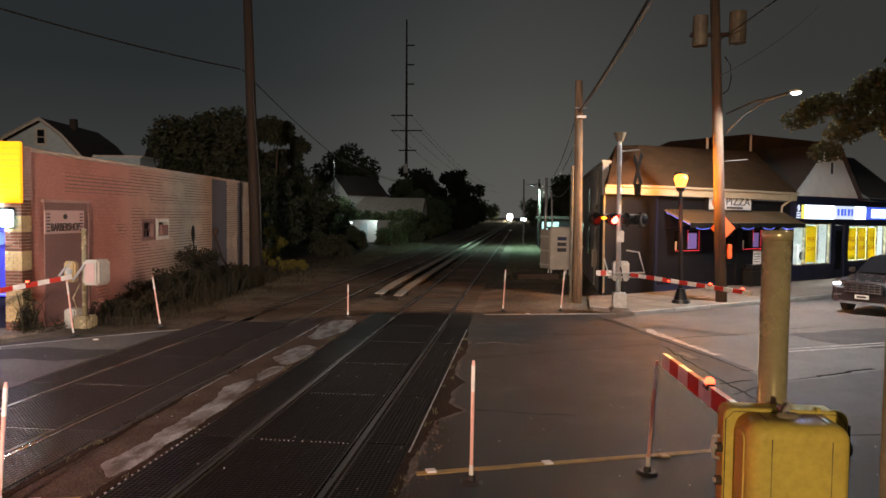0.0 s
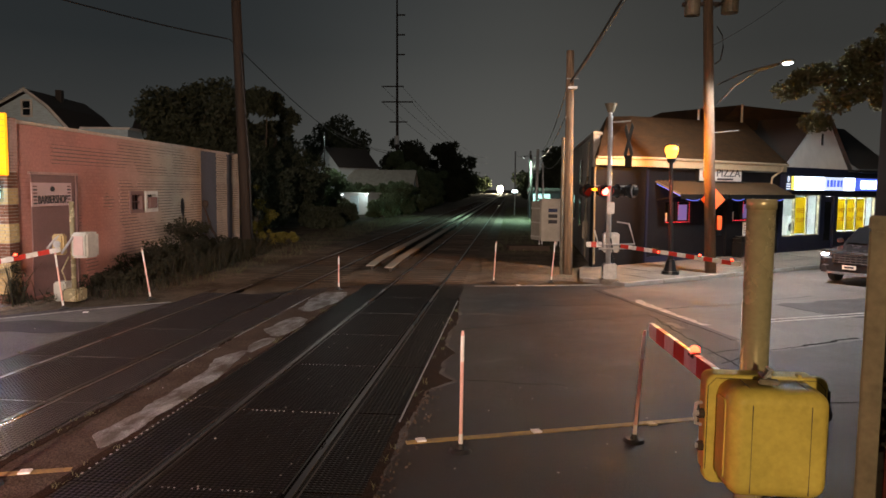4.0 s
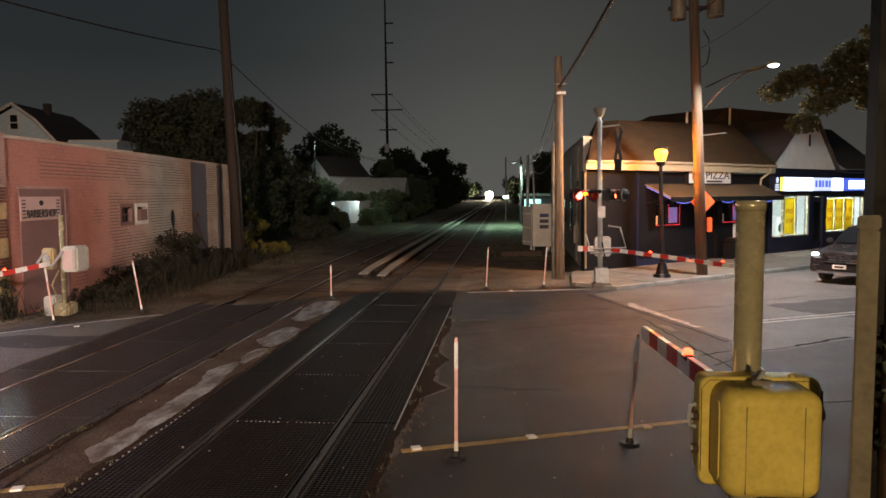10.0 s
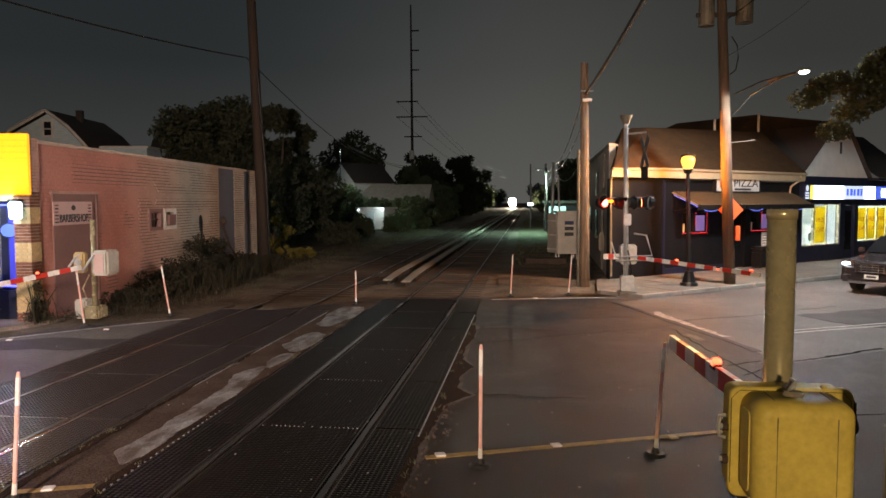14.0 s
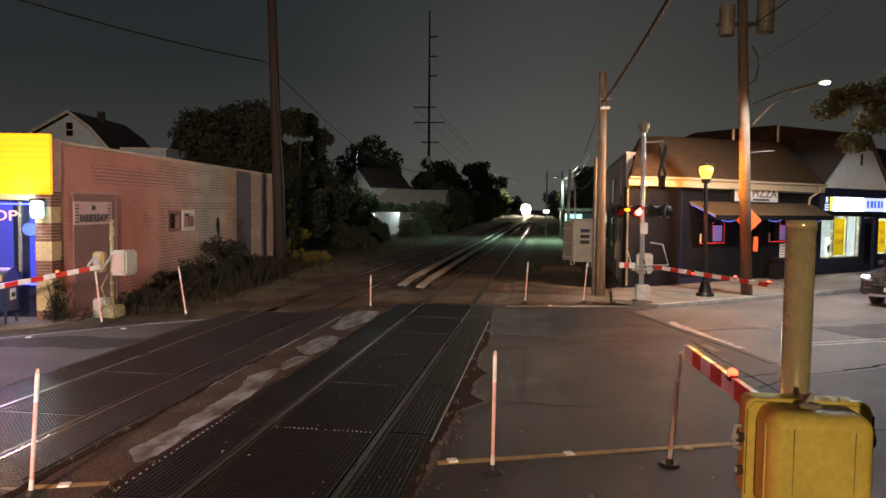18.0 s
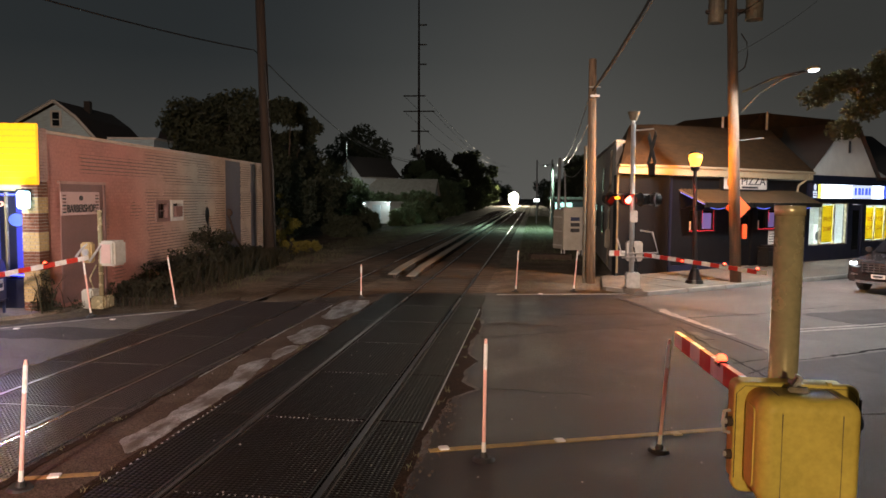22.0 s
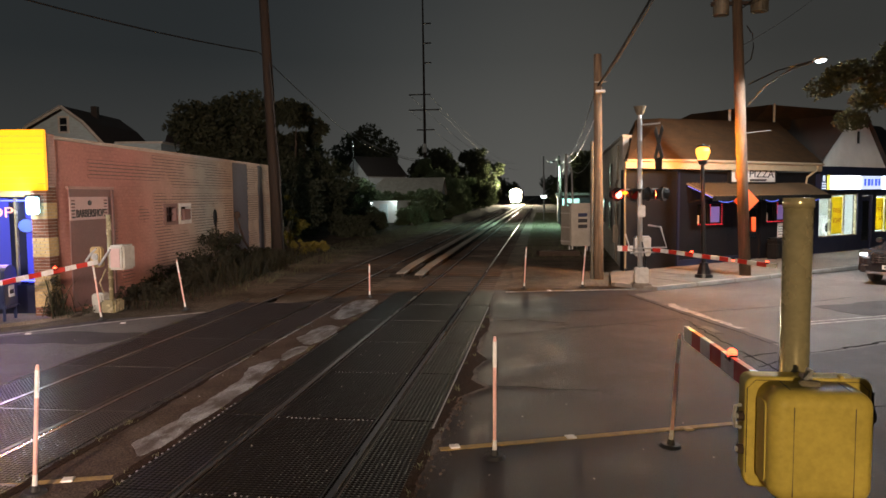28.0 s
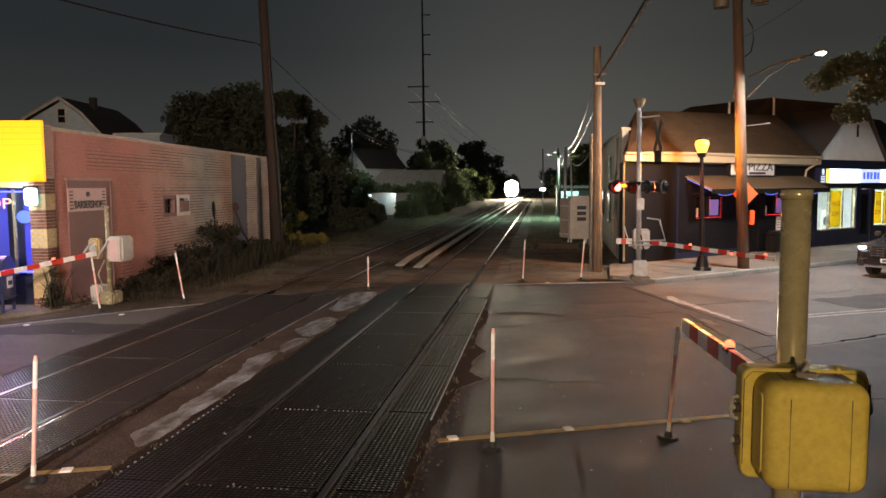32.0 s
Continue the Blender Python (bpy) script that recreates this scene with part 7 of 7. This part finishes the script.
# its nose faces -y
nose = extrude_xz([(-1.5, 0.5), (1.5, 0.5), (1.58, 1.2), (1.55, 3.2), (1.2, 3.75), (0.6, 3.95), (-0.6, 3.95), (-1.2, 3.75), (-1.55, 3.2), (-1.58, 1.2)], 0.25, 25)
part("car_body", nose, M["galv"], train, "stainless steel train body")
part("front_mask", box(-1.45, 0.05, 0.9, 1.45, 0.26, 3.7, bevel=0.1), M["black_metal"], train, "dark front mask")
part("pilot", box(-1.4, 0.1, 0.35, 1.4, 0.6, 0.9, bevel=0.06), M["black_metal"], train)
# more and larger discs than real lamps: the headlights' glare put into shape
for x, z, r in ((-0.78, 3.3, 0.72), (0.78, 3.3, 0.72), (-0.82, 2.2, 0.74), (0.82, 2.2, 0.74), (0, 2.75, 0.8), (0, 3.7, 0.6), (-0.6, 1.3, 0.6), (0.6, 1.3, 0.6)):
    hl = part("headlight_bezel", cyl((x, 0.06, z), (x, -0.02, z), r + 0.04, seg=20), M["chrome"], train)
    part("headlight", ball((x, -0.03, z), r, seg=18, scale=(1, 0.12, 1)), M["g_train"], hl, "oversized headlight disc that carries the lamp's glare")
for y in (3, 20):
    for x in (-0.7525, 0.7525):
        part("wheel", cyl((x - 0.06, y, 0.46), (x + 0.06, y, 0.46), 0.44, seg=18), M["rust"], train)


# ---------- trees and weeds ----------
def crown_clumps(cx, cy, cz, rx, ry, rz, n, r, g):
    out = []
    for _ in range(n):
        v = g.normal(size=3)
        v /= np.linalg.norm(v)
        q = g.uniform(0.45, 1.0)
        out.append((cx + v[0] * rx * q, cy + v[1] * ry * q, cz + v[2] * rz * q, r * g.uniform(0.55, 1.25)))
    return out


def tree(x, y, height, rx, rz, n, count, size, material, label, seed, trunk=0.22, cz=None):
    g = np.random.default_rng(seed)
    ob = thing("tree", pose(x, y, -0.05), label, "tree", "trees")
    cz = cz or height - rz
    cl = crown_clumps(0, 0, cz, rx, rx, rz, n, rx * 0.34, g)
    tb = cyl((0, 0, -0.2), (0.1, 0, cz * 0.8), trunk, trunk * 0.6, 10)
    for c in cl[:9]:
        cyl((0.05, 0, cz * g.uniform(0.45, 0.8)), (c[0] * 0.8, c[1] * 0.8, c[2]), trunk * 0.4, trunk * 0.12, 6, tb)
    part("trunk", tb, M["bark"], ob, "brown trunk and limbs")
    leaves("crown", material, ob, cl, count, size, g, "dense uneven leafy crown")
    return ob


tree(-18.6, 47.5, 10.0, 4.0, 3.6, 46, 15000, 0.20, M["leaf_dark"], "tall dark leafy tree behind the brick wall", 11)
tree(-14.6, 49.5, 9.4, 2.6, 3.4, 30, 10000, 0.20, M["leaf_dark"], "dark leafy tree beside the tall pole", 12)
tree(-25.0, 112, 12.5, 5.5, 5.0, 40, 12000, 0.32, M["leaf_dark"], "dark leafy tree in the distance", 14)
tree(-18.0, 140, 12.0, 5.0, 5.0, 36, 9000, 0.35, M["leaf_dark"], "dark leafy tree in the distance", 15)
tree(-17.4, 125, 9.5, 3.0, 4.2, 30, 8000, 0.28, M["leaf"], "leafy tree at the foot of the transmission pole", 16)
tree(-14.0, 190, 15.0, 6.0, 6.0, 34, 8000, 0.45, M["leaf_dark"], "dark leafy tree in the distance", 17)
tree(14, 150, 12.0, 5.0, 5.0, 34, 8000, 0.4, M["leaf_dark"], "dark leafy tree beyond the poles", 18)
tree(11, 105, 9.0, 4.0, 4.0, 30, 8000, 0.3, M["leaf_dark"], "dark leafy tree beyond the poles", 19)
BUSHES = [(-14.2, 40, 2.6, 4.6, "leaf_dark"), (-13.0, 44, 2.7, 5.8, "leaf_dark"), (-13.4, 50, 2.8, 6.6, "leaf_dark"), (-15.4, 55, 3.2, 7.0, "leaf_dark"),
          (-14.6, 58, 2.6, 5.6, "leaf_dark"), (-17.0, 63, 2.8, 6.2, "leaf_dark"), (-19.0, 70, 3.2, 6.0, "leaf_dark"), (-10.0, 70, 1.7, 2.0, "leaf"), (-10.2, 77, 2.1, 3.6, "leaf"),
          (-10.6, 84, 2.2, 3.3, "leaf"), (-13.4, 86, 2.2, 3.4, "leaf"), (-10.8, 91, 1.8, 3.2, "leaf"), (-16.4, 91, 1.6, 3.4, "leaf"), (-11.0, 105, 2.6, 5.6, "leaf"), (-12.6, 112, 3.2, 6.8, "leaf"),
          (-12.0, 124, 3.0, 6.4, "leaf"), (-12.8, 140, 3.2, 6.8, "leaf"), (-14.2, 165, 3.6, 7.4, "leaf_dark"), (-16, 195, 4.0, 8.4, "leaf_dark"), (-18.0, 82, 3.0, 4.6, "leaf"),
          (-10.8, 50, 1.5, 1.4, "leaf_dark"), (-11.2, 60, 1.2, 1.2, "leaf_dark"), (-8.9, 78, 1.2, 1.5, "leaf"), (-9.0, 88, 1.4, 2.0, "leaf"), (-9.1, 99, 1.5, 2.4, "leaf"), (-9.4, 112, 1.6, 2.6, "leaf"),
          (-10.0, 150, 2.8, 5.4, "leaf_dark"), (-10.4, 175, 3.0, 6.0, "leaf_dark"), (-11.0, 206, 3.4, 7.0, "leaf_dark"), (-12.0, 240, 4.0, 8.0, "leaf_dark"), (7.6, 128, 2.6, 5.0, "leaf_dark"),
          (-14.3, 71.6, 1.3, 1.6, "leaf_dark"), (-21.0, 62, 3.4, 6.0, "leaf_dark"), (-25.0, 84, 4.0, 5.2, "leaf_dark"), (-20.0, 88, 2.4, 4.6, "leaf_dark")]
for i, (x, y, r, h, mk) in enumerate(BUSHES):
    tree(x, y, h, r, h * 0.5, 28, 5600, 0.16 if y < 75 else 0.2, M[mk], "overgrown leafy bush beside the track", 30 + i, 0.1, h * 0.47)

# maple whose boughs hang into the view from beyond the near posts
g = np.random.default_rng(77)
mp = thing("tree", pose(15.75, 13.0, 0.0), "maple with boughs hanging over the street", "tree", "trees")
tb = cyl((0, 0, -0.05), (-0.3, 0.2, 6.0), 0.34, 0.22, 12)
cl = []
for ex, ey, ez, k in ((-7.25, 2.5, 4.95, 15), (-7.0, 2.4, 4.60, 14), (-6.4, 2.5, 4.90, 12), (-5.7, 2.4, 4.8, 12), (-6.9, 2.6, 5.15, 13), (-6.2, 2.5, 5.6, 12), (-5.5, 2.4, 6.1, 12), (-5.0, 1.8, 4.9, 10)):
    mid = (ex * 0.5, ey * 0.5, (6.4 + ez) / 2 + 0.6)
    tube([(-0.3, 0.2, 5.6), mid, (ex * 0.8, ey * 0.8, ez * 0.65 + mid[2] * 0.35), (ex, ey, ez)], 0.022, 5, tb)
    for i in range(k):
        q = 0.45 + 0.58 * i / (k - 1)
        z = mid[2] + (ez - mid[2]) * max(0, (q - 0.5) / 0.5)
        cl.append((ex * q + g.normal() * 0.2, ey * q + g.normal() * 0.3, z + g.normal() * 0.16, g.uniform(0.16, 0.36)))
part("trunk", tb, M["bark"], mp, "brown trunk and limbs")
leaves("crown", M["leaf_maple"], mp, cl, 20000, 0.06, g, "loose sprays of broad leaves", flat=0.3)

# amber light on these shrubs is put into their leaf colour
for x, y, r, h in ((-9.2, 34.6, 0.55, 0.75), (-8.4, 35.2, 0.5, 0.6), (-11.2, 38.5, 0.9, 2.9)):
    tree(x, y, h, r, h * 0.5, 14, 1500, 0.07, M["leaf_amber_lit"], "shrub at the end of the wall, amber light put into its leaf colour", int(h * 100), 0.04, h * 0.5)

# woods that close the view down the line
g = np.random.default_rng(91)
fw = thing("far_woods", None, "dark leafy woods far down the line", "woods", kind="stuff")
cl = []
for _ in range(420):
    y = g.uniform(250, 430)
    x = g.choice([-1, 1]) * (9 + abs(g.normal()) * 45) - 3
    h = g.uniform(4, 13)
    cl.append((x, y, h * g.uniform(0.3, 0.8), h * 0.36))
leaves("crowns", M["leaf_dark"], fw, cl, 26000, 0.9, g)
# unlit post added near the fill light beyond the trees
lp = thing("street_lamp", pose(-19.9, 86.3, 0), "dark post added near the fill light beyond the trees", "street lamp")
part("post", cyl((0, 0, -0.1), (0, 0, 9.4), 0.07, 0.05, 10), M["black_metal"], lp)
part("lamp_head", ball((0, -0.1, 9.45), 0.09, seg=10, scale=(1, 1.6, 0.4)), M["black_metal"], lp, "dark head of the added post")

# weeds along the brick wall and thin grass by the tracks
g = np.random.default_rng(5)
wd = thing("weeds", None, "tall weeds and brush at the foot of the wall", "weeds", kind="stuff")
cl = []
for _ in range(230):
    s = g.uniform(0.15, 1.0)
    p = W0.lerp(W1, s)
    hgt = (0.3 + 1.5 * math.exp(-((s - 0.5) / 0.2) ** 2)) * g.uniform(0.25, 1.1)
    cl.append((p.x + g.uniform(0.2, 1.5), p.y, hgt * g.uniform(0.3, 0.9), g.uniform(0.14, 0.34)))
leaves("brush", M["weed"], wd, cl, 18000, 0.06, g)
sp = []
for _ in range(2600):
    s = g.uniform(0.03, 1.05)
    p = W0.lerp(W1, s)
    sp.append((p.x + g.uniform(0.1, 2.6), p.y, 0, g.uniform(0.1, 0.6) * (1.5 if 0.3 < s < 0.75 else 0.6)))
blades("stems", M["weed"], sp, g, wd)
wp = thing("weeds", pose(-8.85, 15.95, 0.0), "leafy weeds against the brick pillar", "weeds", kind="stuff")
leaves("brush", M["weed"], wp, [(0.05 * math.sin(k * 2.1), 0.16 * math.cos(k * 1.7), 0.12 + 0.085 * k, 0.16 - 0.008 * k) for k in range(11)] + [(0.3, -0.1, 0.15, 0.18), (-0.1, -0.2, 0.2, 0.18), (0.6, 0.3, 0.15, 0.16)], 900, 0.032, g)
blades("stems", M["weed"], [(g.normal() * 0.14, g.normal() * 0.16, 0, g.uniform(0.4, 1.15)) for _ in range(40)], g, wp)
gr = thing("grass", None, "thin uneven grass beside the tracks", "grass", kind="stuff")
sp = [(g.uniform(2.0, 5.2), g.uniform(22.6, 70) ** 1.0, -0.02, g.uniform(0.02, 0.07)) for _ in range(3000)]
sp += [(g.uniform(2.0, 7.5), g.uniform(32, 110), -0.02, g.uniform(0.05, 0.16)) for _ in range(16000)]
sp += [(g.uniform(-9.5, -6.2), g.uniform(19.5, 75), -0.06, g.uniform(0.04, 0.2)) for _ in range(6000)]
blades("blades", M["grass"], sp, g, gr, 0.4, 0.01)
iv = thing("ivy", pose(4.28, 2.74, 0.42), "ivy leaves round the near pole", "ivy", kind="stuff")
leaves("leaf_cluster", M["leaf"], iv, [(-0.02, 0.0, 1.55 + 0.09 * k, 0.10) for k in range(5)] + [(0.1, -0.05, 1.2, 0.12), (0.02, -0.02, 1.0, 0.12)], 260, 0.035, g)

# grit and small tufts about the crossing
g = np.random.default_rng(63)
grit = thing("grit", None, "small pale grit scattered over the crossing", "gravel", kind="stuff")
gb_ = bmesh.new()
for _ in range(260):
    x, y = g.uniform(-7, 7.5), g.uniform(5, 19)
    r = g.uniform(0.004, 0.013)
    b2 = bmesh.new()
    bmesh.ops.create_icosphere(b2, subdivisions=1, radius=r)
    merge(gb_, b2, pose(x, y, 0.014 if x < 1.45 else 0.003, g.uniform(0, 90), 0, g.uniform(0, 90)) @ Matrix.Diagonal((1.4, 1, 0.6, 1)))
part("chips", gb_, M["kerb"], grit)
tf = thing("weeds", None, "small tufts growing in the joints of the crossing", "weeds", kind="stuff")
sp = []
for _ in range(70):
    cx, cy = g.choice([1.5, -1.5, -2.46, -5.46]) + g.normal() * 0.03, g.uniform(5.5, 17)
    sp += [(cx + g.normal() * 0.03, cy + g.normal() * 0.04, 0.0, g.uniform(0.02, 0.07)) for _ in range(9)]
blades("blades", M["grass"], sp, g, tf, 0.6, 0.008)

# ---------- rubber crossing panels ----------
def knobbed(x0, x1, length, base):
    """A panel with rows of low square knobs moulded on its top."""
    vs = [tuple(v.co) for v in base.vertices]
    fs = [tuple(p.vertices) for p in base.polygons]
    nx, ny = int((x1 - x0 - 0.03) / 0.057), int((length - 0.04) / 0.057)
    for i in range(nx):
        for j in range(ny):
            cx, cy, k = x0 + 0.045 + i * 0.057, 0.05 + j * 0.057, len(vs)
            for r, z in ((0.019, 0.011), (0.011, 0.021)):
                vs += [(cx - r, cy - r, z), (cx + r, cy - r, z), (cx + r, cy + r, z), (cx - r, cy + r, z)]
            fs += [(k + 4, k + 5, k + 6, k + 7)] + [(k + a, k + (a + 1) % 4, k + 4 + (a + 1) % 4, k + 4 + a) for a in range(4)]
    me = bpy.data.meshes.new("panel")
    me.from_pydata(vs, [], fs)
    return me


pan_mesh = {}
for tx in TRACKS:
    deck = thing("crossing_deck", pose(tx, 0, 0), "black ribbed rubber crossing panels between the rails", "crossing deck", "crossing decks", kind="structure")
    y_start, rows_n, ln = (1.6, 8, 2.42)
    for r in range(rows_n):
        y0 = y_start + r * ln
        if tx < -1 and y0 + ln > 19.6:
            continue
        for key, x0, x1, mk in (("field_l", -1.46, -0.80, "knob" if tx < -1 else "knob_dry"), ("gauge", -0.665, 0.665, "rubber" if tx > -1 else "knob"), ("field_r", 0.80, 1.42 if tx > -1 else 1.52, "rubber" if tx > -1 else "knob")):
            kk = (key, tx)
            if kk not in pan_mesh:
                b2 = box(x0, 0.006, -0.12, x1, ln - 0.006, 0.012, bevel=0.008)
                me = bpy.data.meshes.new("panel")
                b2.to_mesh(me)
                b2.free()
                if mk == "knob":
                    me = knobbed(x0, x1, ln, me)
                me.materials.append(M[mk])
                pan_mesh[kk] = me
            ob = new("panel", pan_mesh[kk])
            ob.parent, ob.location = deck, (0, y0, rng.uniform(-0.002, 0.002))
    # near-black strips put the shade of the rail grooves into colour
    for x0, x1 in ((-0.80, -0.789), (-0.716, -0.665), (0.665, 0.716), (0.789, 0.80)):
        part("flangeway", box(x0, 1.6, -0.06, x1, 20.9 if tx > -1 else 19.4, 0.004), M["crack"], deck, "near-black strip that gives the gap beside the rail its shade")
    for x, w, mk, y0, y1 in ((-0.815, 0.006, "flange", 1.6, 18.0), (-0.672, 0.005, "flange", 1.6, 18.0), (0.675, 0.005, "rail" if tx > -1 else "flange", 6.4, 12.6), (0.675, 0.004, "flange", 12.7, 19.0), (0.84, 0.009, "flange", 1.6, 19.0)):
        part("flange_edge", box(x - w, y0, -0.08, x + w, y1, 0.016), M[mk], deck, "worn flangeway edge")
    for r in range(1, rows_n):
        st = bmesh.new()
        for k in range(22):
            x = -0.62 + k * 0.059
            if rng.uniform() < 0.75:
                box(x - 0.008, y_start + r * ln - 0.05, 0.010, x + 0.008, y_start + r * ln - 0.034, 0.016, st)
        part("joint_studs", st, M["galv"], deck, "row of small worn studs along a joint")["kind"] = "stuff"
    if tx < -1:
        part("bent_edge_strip", tube([(1.46, 6.6, 0.02), (1.46, 7.3, 0.022), (1.40, 8.5, 0.018), (1.42, 9.6, 0.022), (1.36, 10.9, 0.018), (1.44, 12.2, 0.022), (1.47, 13.6, 0.02), (1.53, 15.0, 0.022), (1.56, 16.2, 0.02)], 0.012, 5), M["rail"], deck, "bent bright steel edge strip")
    else:
        for k in range(22):
            part("edge_stud", box(-1.452, 6.6 + k * 0.13, 0.010, -1.436, 6.63 + k * 0.13, 0.019), M["galv"], deck)
        part("edge_strip", box(-1.452, 9.6, 0.010, -1.444, 14.5, 0.018), M["rail"], deck, "bright steel edge strip")
    # steel edge angles
    part("edge_angle", box(-1.49, 1.6, -0.1, -1.465, 20.9 if tx > -1 else 19.4, 0.014), M["rust"], deck, "worn steel edge angle")
    part("edge_angle", box(1.425 if tx > -1 else 1.525, 8.6, -0.1, 1.445 if tx > -1 else 1.545, 18.2, 0.014), M["galv"], deck, "worn steel edge angle")


def motions():
    """The train rolls in; the flashers' lamps slide out to their lenses by turns."""
    walk(train, [(0, pose(-3.96, 456, 0)), (8, pose(-3.96, 380, 0)), (16.5, pose(-3.96, 302, 0)), (24.5, pose(-3.96, 222, 0)), (32, pose(-3.96, 174, 0))])
    period, first, lit = 1.2995, 0.44, 0.64

    def rows_for(out, back, left):
        rows = [(0.0, back if left else out)]
        n = 0
        while first + n * period < 32:
            a, b = first + n * period, first + lit + n * period
            for s, on in ((a, left), (b, not left)):
                if s < 31.95:
                    rows += [(s, rows[-1][1]), (s + 0.034, out if on else back)]
            n += 1
        rows.append((32.0, rows[-1][1]))
        return rows

    for bulb, ph in glow_bulbs:
        walk(bulb, rows_for(pose(0, -0.045, 0), pose(0, 0.10, 0), ph == 0))
    for bulb, kind, at in far_lights:
        x, y, z = at
        walk(bulb, rows_for(pose(x, y, z), pose(x, y, z - 0.085), kind == "L"))


motions()
